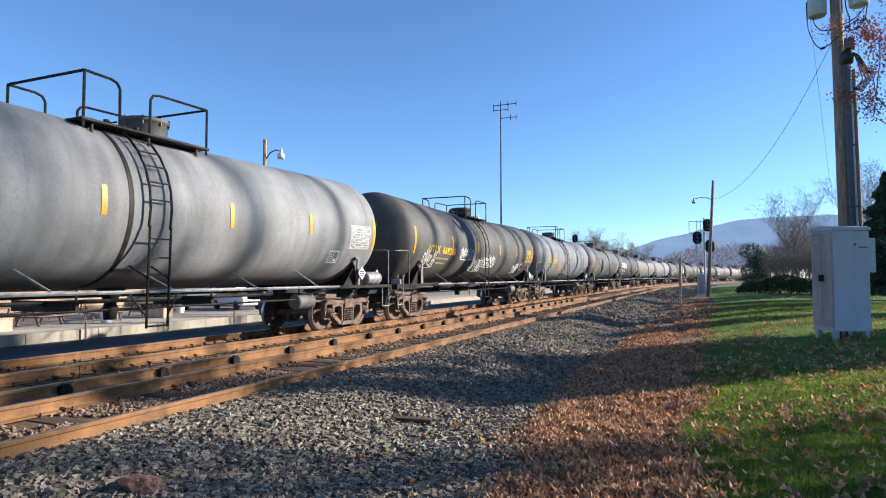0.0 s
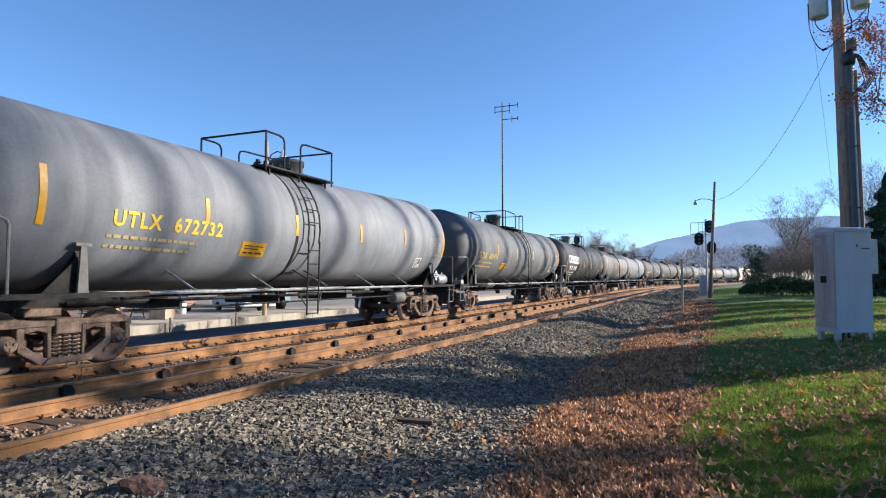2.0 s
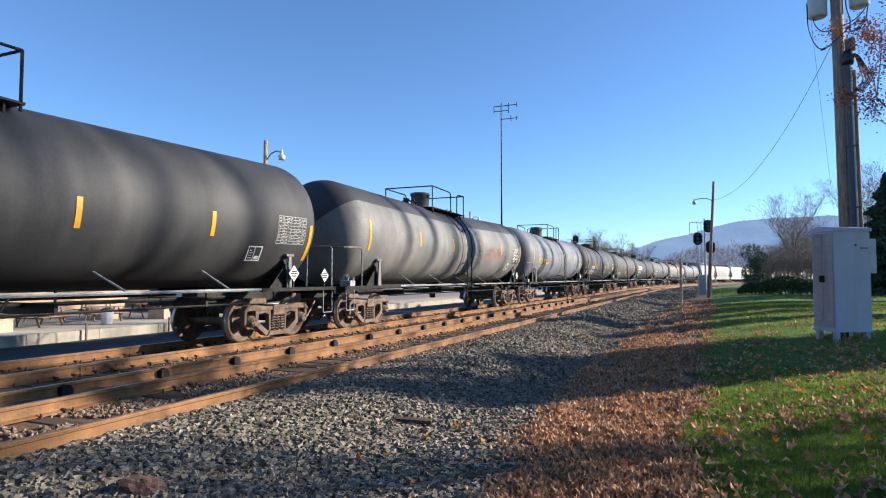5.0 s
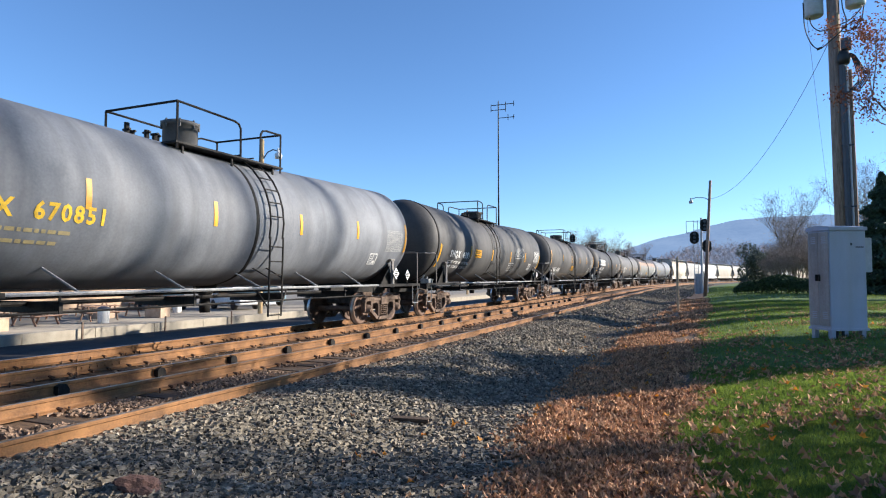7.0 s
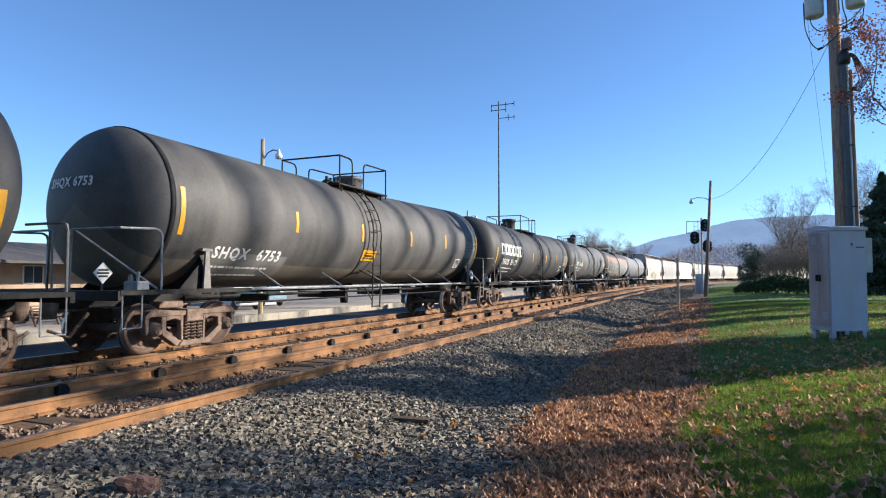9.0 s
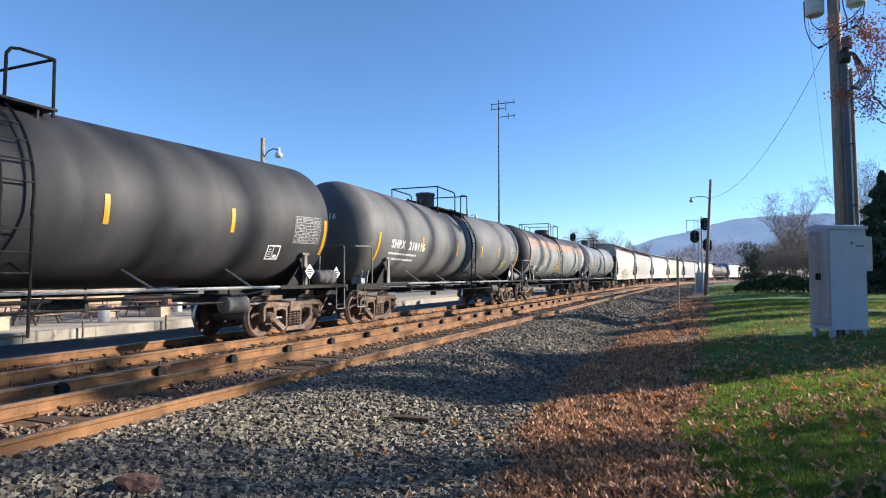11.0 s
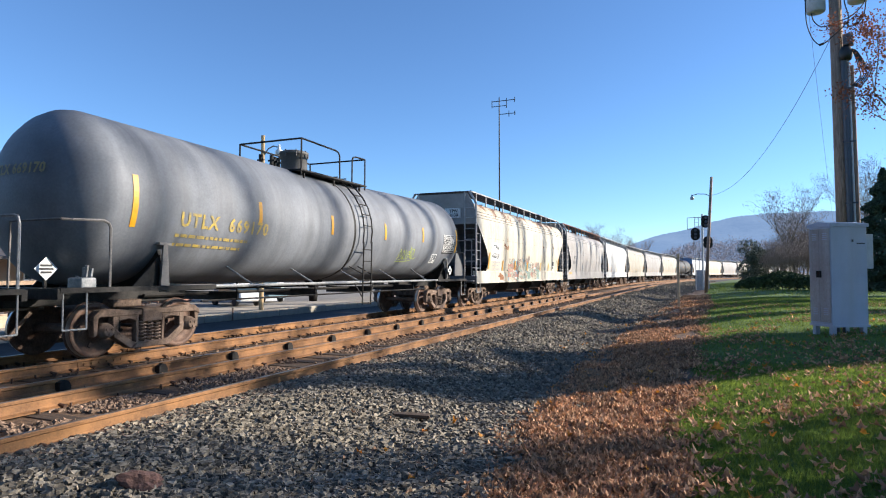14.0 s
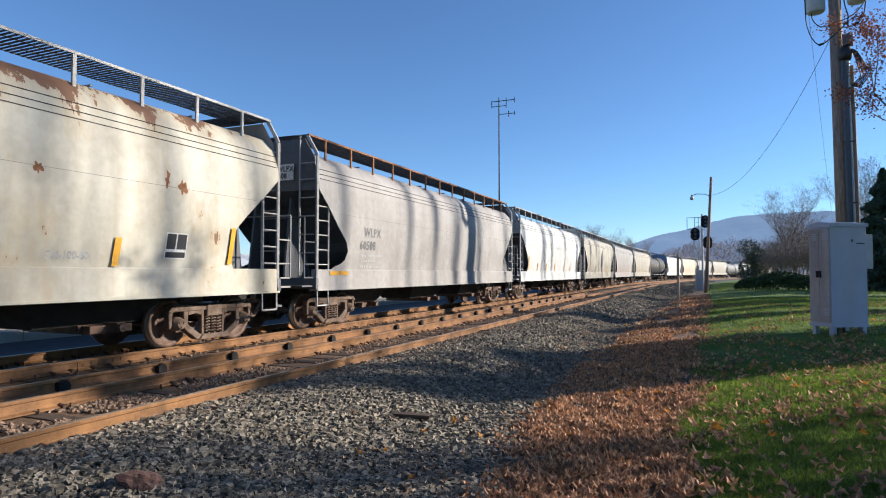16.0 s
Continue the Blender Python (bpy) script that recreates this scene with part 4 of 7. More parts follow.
        for pts in ([(x, ya, zd - 0.15), (x, ya, hz), (x, yb2 - 0.2, hz), (x, yb2 - 0.07, hz - 0.03), (x, yb2 - 0.01, hz - 0.12), (x, yb2, zd - 0.03)],
                    [(x, yc, zd - 0.03), (x, yc + 0.01, hz - 0.12), (x, yc + 0.07, hz - 0.03), (x, yc + 0.2, hz), (x, yd, hz), (x, yd, zd - 0.15)]):
            bm = bmesh.new()
            pipe(bm, pts, 0.024)
            part("platform_rail", bm, BLACK_STEEL, car)
    for y in (ya, yd):
        bm = bmesh.new()
        rod(bm, (-0.97, y, hz), (0.97, y, hz), 0.024)
        part("platform_rail", bm, BLACK_STEEL, car)
    bm = bmesh.new()
    rm, hm = (0.42, 0.40) if spec.get("rear_deck") else (0.35, 0.56)
    lathe(bm, [(zt - 0.2, rm), (zt + hm - 0.08, rm), (zt + hm - 0.07, rm + 0.035), (zt + hm, rm + 0.035), (zt + hm + 0.03, rm - 0.05), (zt + hm + 0.05, 0.0)], 24, "z", at=(0, ym, 0))
    for k in range(8):
        a = k * math.pi / 4
        rod(bm, ((rm + 0.02) * math.cos(a), ym + (rm + 0.02) * math.sin(a), zt + hm - 0.14), ((rm + 0.02) * math.cos(a), ym + (rm + 0.02) * math.sin(a), zt + hm + 0.03), 0.02, 5)
    part("manway", bm, spec.get("manway", DARK_C if paint in (DARK_A, DARK_B, DARK_C) else GREY_D), car)
    bm = bmesh.new()
    for k in range(5):
        y = ym - 0.62 - 0.16 * k
        x = 0.3 * (rng.random() - 0.5)
        rod(bm, (x, y, zt - 0.1), (x, y, zt + 0.14 + 0.16 * rng.random()), 0.05, 8)
        rod(bm, (x - 0.1, y, zt + 0.14), (x + 0.1, y, zt + 0.14), 0.025, 6)
    part("relief_valve", bm, BLACK_STEEL, car)
    # side ladder from the platform down past the side pipe
    lad = None

    def side(a, out):
        return ((R + out) * math.cos(a), zc + (R + out) * math.sin(a))
    for dy in (-0.22, 0.22):
        bm = bmesh.new()
        pts = [(side(radians(a), 0.11)[0], yl + dy, side(radians(a), 0.11)[1]) for a in range(72, -13, -12)]
        tube(bm, [(0.75, yl + dy, zt + 0.02)] + pts + [(R + 0.10, yl + dy, zc - 0.3), (R + 0.06, yl + dy, 0.55)], 0.022, 6)
        ob = part("side_ladder" if lad is None else "ladder_rail", bm, BLACK_STEEL, car if lad is None else lad)
        lad = lad or ob
        for a, b in (((1.49, yl + dy * 2.4, 1.16), (R + 0.06, yl + dy, 0.75)), ((1.12, yl + dy, 1.75), (R + 0.08, yl + dy, 1.45))):
            bm = bmesh.new()
            rod(bm, a, b, 0.018, 5)
            part("ladder_strut", bm, BLACK_STEEL, lad)
    spots = [side(radians(a), 0.11) for a in range(60, -6, -11)] + [(R + 0.07, z) for z in (0.58, 0.90, 1.22, 1.55, 1.88, 2.20)]
    for x, z in spots:
        share("rung", RUNG, lad, (x, yl, z))
    # soot rings beside the ladder
    bm = bmesh.new()
    lathe(bm, [(yl - 0.55, R + 0.001), (yl - 0.53, R + 0.009), (yl - 0.47, R + 0.009), (yl - 0.45, R + 0.001)], N, "y", at=(0, 0, zc))
    part("shell_seam", bm, BLACK_STEEL, car)
    # placards and small writing
    placard(car, half - spec.get("placard_in", 0.95), 1.52, 1.50)
    placard(car, -half - 0.62, 1.48, 0.55)
    ink = spec.get("ink", WHITE_INK)
    if spec.get("table_ground"):
        marking(car, "table_ground", rects([(-0.03, 1.03, -0.03, 0.65)]), half - 1.52, zc - 0.55, R - 0.004, zc, BLACK_INK)
    table_panel(car, half - 1.52, zc - 0.52, 1.0, 0.62, R, zc, spec.get("table_ink", FAINT_INK))
    if spec.get("stencil", True):
        marking(car, "square_stencil", rects([(0, 0.44, 0, 0.03), (0, 0.44, 0.33, 0.36), (0, 0.03, 0.03, 0.33), (0.41, 0.44, 0.03, 0.33), (0.20, 0.22, 0.03, 0.33), (0.06, 0.17, 0.07, 0.09), (0.06, 0.15, 0.13, 0.15), (0.06, 0.17, 0.19, 0.21), (0.06, 0.13, 0.25, 0.27), (0.25, 0.38, 0.05, 0.13)], -0.15), half - 2.28, zc - 0.90, R, zc, WHITE_INK)
    if spec.get("mark"):
        z = zc + spec.get("mark_z", -0.38)
        y = -half + spec.get("mark_y", 1.2)
        marking(car, "reporting_mark", letters(spec["mark"].replace(" ", "  "), spec.get("mark_size", 0.26), 1.22), y, z - 0.04, R, zc, spec.get("mark_ink", ink))
        fine = DULL_YELLOW if spec.get("mark_ink", ink) is YELLOW_INK else spec.get("mark_ink", ink)
        for k, txt in enumerate(spec.get("weights", ())):
            marking(car, "small_writing", letters(txt, 0.115, 1.1), y - 0.05, z - 0.27 - 0.17 * k, R, zc, fine)
        if not spec.get("weights"):
            for k, w in enumerate((1.9, 1.75)):
                marking(car, "small_writing", text_bars((w,), 0.06, 0.1, seed=spec["seed"] + k), y - 0.05, z - 0.24 - 0.16 * k, R, zc, fine)
        bm = letters(spec["mark"], 0.17, 1.1)
        for v in bm.verts:
            x, zz = -0.75 + v.co.x, 0.30 + v.co.y
            q = min(1.0, math.hypot(x, zz) / R)
            v.co = Vector((x, -half - head * math.sqrt(1 - q * q) - 0.02, zc + zz))
        # yellow end marks take the dull ink: the end's shade is painted in
        part("end_mark", bm, DULL_YELLOW if spec.get("mark_ink", ink) in (YELLOW_INK, FADED_YELLOW) else FAINT_INK if spec.get("dull_end") else spec.get("mark_ink", ink), car)
    if spec.get("notice"):
        y, z = spec["notice"]
        bm = rects([(0, 0.72, 0, 0.32)])
        marking(car, "notice_sign", bm, y, zc + z, R, zc, REFLECT)
        marking(car, "notice_lettering", rects([(0.07, 0.34, 0.22, 0.245), (0.38, 0.64, 0.22, 0.245), (0.07, 0.5, 0.16, 0.185), (0.07, 0.2, 0.06, 0.10), (0.23, 0.38, 0.06, 0.10), (0.41, 0.64, 0.06, 0.10)]), y, zc + z + 0.001, R + 0.005, zc, BLACK_INK)
    for name, bm, y, z, m in spec.get("extra", []):
        marking(car, name, bm, y, zc + z, R - (0.006 if name == "stained_panel" else 0.0), zc, m)
    add_truck(car, -tc / 2)
    add_truck(car, tc / 2)
    # the barrel falls a little from both ends to its middle
    for ob in car.children_recursive:
        if ob.type != "MESH":
            continue
        if ob.data.users > 1:
            if ob.name.startswith("rung"):
                ob.location.z -= SAG * (1 - abs(ob.location.y) / half) * min(1.0, max(0.0, (ob.location.z - 1.2) / 0.5))
            continue
        for v in ob.data.vertices:
            v.co.z -= SAG * max(0.0, 1 - abs(v.co.y) / half) * min(1.0, max(0.0, (v.co.z - 1.2) / 0.5))
    return car


def hopper_side(z):
    """Half width of a hopper's rounded side at a height."""
    keys = [(1.0, 1.55), (1.44, 1.50), (1.75, 1.535), (2.4, 1.585), (3.1, 1.60), (3.7, 1.565), (4.1, 1.45), (4.35, 1.22), (4.45, 0.95)]
    if z <= keys[0][0]:
        return keys[0][1]
    for (a, xa), (b, xb) in zip(keys, keys[1:]):
        if z <= b:
            return xa + (xb - xa) * (z - a) / (b - a)
    return keys[-1][1]


def hopper_car(spec):
    """A covered hopper with rounded sides, sloped ends and three bays."""
    tc, paint = spec["tc"], spec["paint"]
    end = tc / 2 + 1.42
    car = tagged(new("covered_hopper"), spec["label"], "hopper car", "freight train cars")
    rng = random.Random(spec["seed"])
    # rounded body, cut away at the lower corners by the end slopes
    bm = bmesh.new()
    zs = [1.46, 1.55, 1.65, 1.75, 1.88, 1.98, 2.10, 2.22, 2.35, 2.46, 2.58, 2.75, 3.1, 3.45, 3.7, 3.92, 4.1, 4.24, 4.35, 4.45, 4.50]
    cut = spec.get("cut", ((1.46, 1.34), (1.65, 1.44), (1.88, 1.50), (2.10, 1.47), (2.35, 1.30), (2.58, 1.06), (3.45, 0.06)))
    def inset(z):
        """how far the side sheet is cut back from the end at that height"""
        for (a, da), (b, db) in zip(cut, cut[1:]):
            if z <= b:
                return da + (db - da) * max(0.0, (z - a) / (b - a))
        return cut[-1][1]
    def reach(z):
        return end - inset(z)
    rows = []
    for z in zs:
        x = hopper_side(z) if z < 4.5 else 0.0
        row = []
        for sx in ((1, -1) if x > 0 else (1,)):
            e = reach(z)
            row.append([bm.verts.new((sx * x, -e + 2 * e * k / 16, z)) for k in range(17)])
        rows.append(row)
    fs = []
    for r0, r1 in zip(rows, rows[1:]):
        for j in range(2):
            a, b = r0[j], r1[min(j, len(r1) - 1)]
            for k in range(16):
                fs.append(bm.faces.new((a[k], a[k + 1], b[k + 1], b[k])))
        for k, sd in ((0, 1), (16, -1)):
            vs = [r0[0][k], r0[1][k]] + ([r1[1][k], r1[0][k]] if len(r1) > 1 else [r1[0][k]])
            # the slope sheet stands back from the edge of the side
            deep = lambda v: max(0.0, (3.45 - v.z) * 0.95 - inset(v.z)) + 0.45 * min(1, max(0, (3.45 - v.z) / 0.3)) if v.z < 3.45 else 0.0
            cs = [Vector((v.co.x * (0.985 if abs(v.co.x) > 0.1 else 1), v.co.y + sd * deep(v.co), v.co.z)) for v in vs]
            # below the end panel the recess's shade is painted in dark slate
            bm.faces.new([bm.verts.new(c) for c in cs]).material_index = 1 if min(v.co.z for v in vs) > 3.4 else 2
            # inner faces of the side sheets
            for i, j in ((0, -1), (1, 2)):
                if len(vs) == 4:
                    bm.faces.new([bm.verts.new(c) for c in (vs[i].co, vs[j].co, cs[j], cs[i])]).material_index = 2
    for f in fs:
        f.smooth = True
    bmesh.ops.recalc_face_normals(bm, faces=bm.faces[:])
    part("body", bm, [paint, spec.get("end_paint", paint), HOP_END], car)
    # side sills
    for sx in (1, -1):
        bm = bmesh.new()
        box(bm, *sorted((sx * 1.40, sx * 1.56)), -end, end, 1.0, 1.50, 0.02)
        box(bm, *sorted((sx * 1.36, sx * 1.60)), -end, end, 0.98, 1.02)
        part("side_sill", bm, paint, car)
        bm = bmesh.new()
        for z in (3.72, 3.84, 3.97):
            x = hopper_side(z)
            rod(bm, (sx * (x + 0.004), -reach(z) + 0.05, z), (sx * (x + 0.004), reach(z) - 0.05, z), 0.009, 5)
        part("side_rib", bm, BLACK_STEEL, car)
        bm = bmesh.new()
        x = hopper_side(2.92)
        rod(bm, (sx * (x - 0.003), -end + 0.8, 2.92), (sx * (x - 0.003), end - 0.8, 2.92), 0.005, 5)
        part("weld_seam", bm, DUST_STEEL, car)
    # lower hoppers with sloped sheets and outlet gates
    for c in (-0.34, 0.0, 0.34) if not spec.get("bays4") else (-0.38, -0.13, 0.13, 0.38):
        y = c * tc
        w = 0.155 * tc if not spec.get("bays4") else 0.11 * tc
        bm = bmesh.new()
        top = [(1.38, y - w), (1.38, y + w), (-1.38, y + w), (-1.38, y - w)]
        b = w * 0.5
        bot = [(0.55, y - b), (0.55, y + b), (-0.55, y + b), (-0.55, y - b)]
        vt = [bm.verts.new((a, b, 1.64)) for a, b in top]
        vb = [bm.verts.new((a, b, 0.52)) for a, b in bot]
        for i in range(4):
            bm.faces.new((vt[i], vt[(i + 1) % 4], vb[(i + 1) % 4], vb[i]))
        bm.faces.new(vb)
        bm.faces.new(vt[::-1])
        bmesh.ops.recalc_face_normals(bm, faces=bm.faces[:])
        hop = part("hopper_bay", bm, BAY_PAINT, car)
        bm = bmesh.new()
        box(bm, -0.75, 0.95, y - 0.40, y + 0.40, 0.40, 0.54, 0.02)
        box(bm, 0.80, 1.15, y - 0.06, y + 0.06, 0.42, 0.58, 0.02)
        rod(bm, (0.7, y - 0.45, 0.5), (0.7, y + 0.45, 0.5), 0.05, 8)
        rod(bm, (1.12, y, 0.5), (1.22, y, 0.5), 0.07, 8)
        part("outlet_gate", bm, WHEEL_STEEL, hop)
    # centre sill, end sills, end slope frames
    bm = bmesh.new()
    box(bm, -0.24, 0.24, -end - 0.5, end + 0.5, 0.80, 1.12)
    part("centre_sill", bm, BLACK_STEEL, car)
    for sd in (-1, 1):
        bm = bmesh.new()
        y0, y1 = sorted((sd * (end - 1.3), sd * end))
        box(bm, -1.48, 1.48, y0, y1, 1.06, 1.12)
        box(bm, -1.58, 1.58, sd * end - 0.05, sd * end + 0.05, 1.02, 1.30)
        for x in (-0.55, 0.55):
            prism(bm, [(sd * (end - 1.25), 1.12), (sd * (end - 0.06), 1.12), (sd * (end - 0.06), 1.5), (sd * (end - 0.30), 3.3), (sd * (end - 0.36), 3.3)], x - 0.03, x + 0.03)
        # gussets get the recess's painted shade too
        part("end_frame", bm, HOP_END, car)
        # added black plate hides daylight showing below the slope sheet
        bm = bmesh.new()
        box(bm, -1.36, 1.36, *sorted((sd * (end - 1.95), sd * (end - 1.90))), 1.06, 1.75)
        part("slope_foot", bm, BLACK_STEEL, car)
        bm = bmesh.new()
        prism(bm, [(-1.46, 3.9), (1.46, 3.9), (1.44, 4.24), (1.14, 4.74), (-1.14, 4.74), (-1.44, 4.24)], *sorted((sd * (end - 0.09), sd * (end - 0.062))), "y")
        part("end_sheet", bm, spec.get("end_paint", paint), car)
        for sx in (1, -1):
            x = sx * 1.54
            # corner post bent in at the roof
            bm = bmesh.new()
            pipe(bm, [(x, sd * (end - 0.03), 1.10), (x, sd * (end - 0.03), 4.28), (sx * 1.47, sd * (end - 0.03), 4.42), (sx * 1.24, sd * (end - 0.03), 4.80)], 0.045, 6)
            part("corner_post", bm, LADDER_PAINT, car)
            bm = bmesh.new()
            part_y = sd * (end - 0.52)
            pipe(bm, [(x, part_y, 1.32), (x, part_y, 3.05)], 0.022, 5)
            pipe(bm, [(x, sd * (end - 0.05), 1.1), (x, sd * (end - 0.05), 0.62), (x, part_y, 0.62), (x, part_y, 1.1)], 0.02, 5)
            lad = part("side_ladder", bm, LADDER_PAINT, car)
            for z in (1.32, 1.62, 1.98, 2.34, 2.70, 3.05):
                bm = bmesh.new()
                rod(bm, (x, sd * (end - 0.03), z), (x, part_y, z), 0.017, 5)
                part("rung", bm, LADDER_PAINT, lad)
            lad = new("end_ladder")
            lad.parent = car
            for z in (1.9, 2.35, 2.8, 3.25, 3.7, 4.1):
                bm = bmesh.new()
                rod(bm, (sx * 1.50, sd * (end + 0.03), z), (sx * 1.08, sd * (end + 0.03), z), 0.017, 5)
                part("rung", bm, LADDER_PAINT, lad)
            bm = bmesh.new()
            rod(bm, (sx * 1.06, sd * (end + 0.02), 1.2), (sx * 1.06, sd * (end + 0.02), 4.79), 0.025, 5)
            part("rail", bm, LADDER_PAINT, lad)
        bm = bmesh.new()
        pipe(bm, [(1.52, sd * (end + 0.10), 1.3), (1.52, sd * (end + 0.45), 1.3), (1.52, sd * (end + 0.45), 2.72), (0.2, sd * (end + 0.45), 2.72)], 0.02, 5)
        box(bm, -1.5, 1.5, *sorted((sd * (end + 0.06), sd * (end + 0.5))), 1.08, 1.12)
        for z in (1.62, 2.15):
            rod(bm, (1.52, sd * (end + 0.05), z), (1.52, sd * (end + 0.45), z), 0.018, 5)
        part("end_platform", bm, spec.get("end_paint", paint), car)
        coupler(car, sd * (tc / 2 + 1.95), sd)
        add_truck(car, sd * tc / 2)
    # roof walk of bar grating on stands
    for sx in (1, -1):
        bm = bmesh.new()
        x0, x1 = sorted((sx * 0.38, sx * 1.28))
        for k in range(4):
            x = x0 + (x1 - x0) * k / 3
            box(bm, x - 0.006, x + 0.006, -end, end, 4.802, 4.822)
        m = int(2 * end / 0.085)
        for k in range(m + 1):
            y = -end + 2 * end * k / m
            box(bm, x0, x1, y - 0.012, y + 0.012, 4.795, 4.815)
        part("roof_walk", bm, WALK_STEEL, car)
        bm = bmesh.new()
        box(bm, *sorted((sx * 1.275, sx * 1.305)), -end, end, 4.785, 4.83)
        for k in range(13):
            y = (-7.54 + 1.245 * k) * end / 8.3
            box(bm, *sorted((sx * 1.26, sx * 1.30)), y - 0.03, y + 0.03, 4.28, 4.81)
        part("walk_stand", bm, spec.get("stand_paint", LADDER_PAINT), car)
    bm = bmesh.new()
    for sd in (-1, 1):
        y0, y1 = sorted((sd * end, sd * (end - 0.6)))
        for k in range(9):
            y = y0 + 0.6 * k / 8
            box(bm, -0.9, 0.9, y - 0.012, y + 0.012, 4.79, 4.82)
    tagged(part("cross_walk", bm, WALK_STEEL, car), kind="stuff")
    for k in range(7):
        y = -end + 1.5 + k * (2 * end - 3) / 6
        bm = bmesh.new()
        box(bm, -0.42, 0.42, y - 0.75, y + 0.75, 4.46, 4.62, 0.03)
        rod(bm, (-0.5, y, 4.64), (0.5, y, 4.64), 0.025, 5)
        for dy in (-0.55,) if k == 0 else ():
            box(bm, -0.34, 0.34, y + dy - 0.05, y + dy + 0.05, 4.60, 4.93, 0.02)
        part("roof_hatch", bm, spec.get("end_paint", paint), car)
    # writing
    y0 = -end + 2.2
    if spec.get("mark"):
        a, b = spec["mark"]
        if spec.get("panel"):
            part("mark_panel", on_side(rects([(0, 1.32, 0, 0.80)]), y0 - 0.3, 1.96, lambda z: hopper_side(z) - 0.002), WHITE_INK, car, "patched white mark panel")
        for txt, z in ((a, 2.42), (b, 2.06)):
            part("reporting_mark", on_side(letters(txt, 0.245, 1.12), y0 - 0.2 + (0.2 if txt == a else 0.0), z, lambda h: hopper_side(h) + 0.003), spec.get("ink", BLACK_INK), car)
        tagged(part("small_writing", on_side(text_bars((1.1, 0.9, 1.2), 0.06, 0.09, seed=3), y0 - 0.1, 1.86, hopper_side), FAINT_INK, car), kind="stuff")
        pb = bmesh.new()
        box(pb, 0.15, 0.85, -end - 0.012 + 0.02, -end + 0.03, 3.72, 4.12)
        pl = part("end_panel", pb, WHITE_INK, car)
        bm = letters(a, 0.13, 1.1)
        for v in bm.verts:
            v.co = Vector((0.36 + v.co.x, -end + 0.004, 3.94 + v.co.y))
        part("end_mark", bm, BLACK_INK, pl)
        bm = letters(b, 0.13, 1.1)
        for v in bm.verts:
            v.co = Vector((0.20 + v.co.x, -end + 0.004, 3.77 + v.co.y))
        part("end_mark", bm, BLACK_INK, pl)
    for f in spec.get("strips", (-0.816, -0.574, -0.334, -0.06, 0.273, 0.509, 0.816)):
        part("reflective_strip", on_side(rects([(-0.06, 0.06, 0, 0.46 if abs(f) < 0.8 else 0.72)], 0.1), f * end, 1.52 if abs(f) < 0.8 else 1.58, lambda z: hopper_side(max(z, 1.62)) + 0.028), REFLECT, car)
    for name, bm, y, z, m, *proud in spec.get("extra", []):
        lift = proud[0] if proud else 0.0
        part(name, on_side(bm, y, z, lambda h: (hopper_side(h) if h > 1.52 else 1.562) + lift), m, car)
    return car


# ---- the consist, from the leading car back ----
SPEED = 14.645          # metres a second towards the camera


def patch(y, z, ry, rz, seed, points=18, wobble=0.16):
    """A flat, uneven spot of sprayed paint, centred at 0."""
    rng = random.Random(seed)
    bm = bmesh.new()
    ph = rng.random() * 6
    vs = []
    for k in range(points):
        a = 2 * math.pi * k / points
        f = 1 + wobble * (math.sin(2 * a + ph) * 0.6 + math.sin(5 * a + 2 * ph) * 0.5 + rng.uniform(-0.5, 0.5))
        vs.append(bm.verts.new((y + ry * f * math.cos(a), z + rz * f * math.sin(a), 0)))
    bm.faces.new(vs)
    return bm


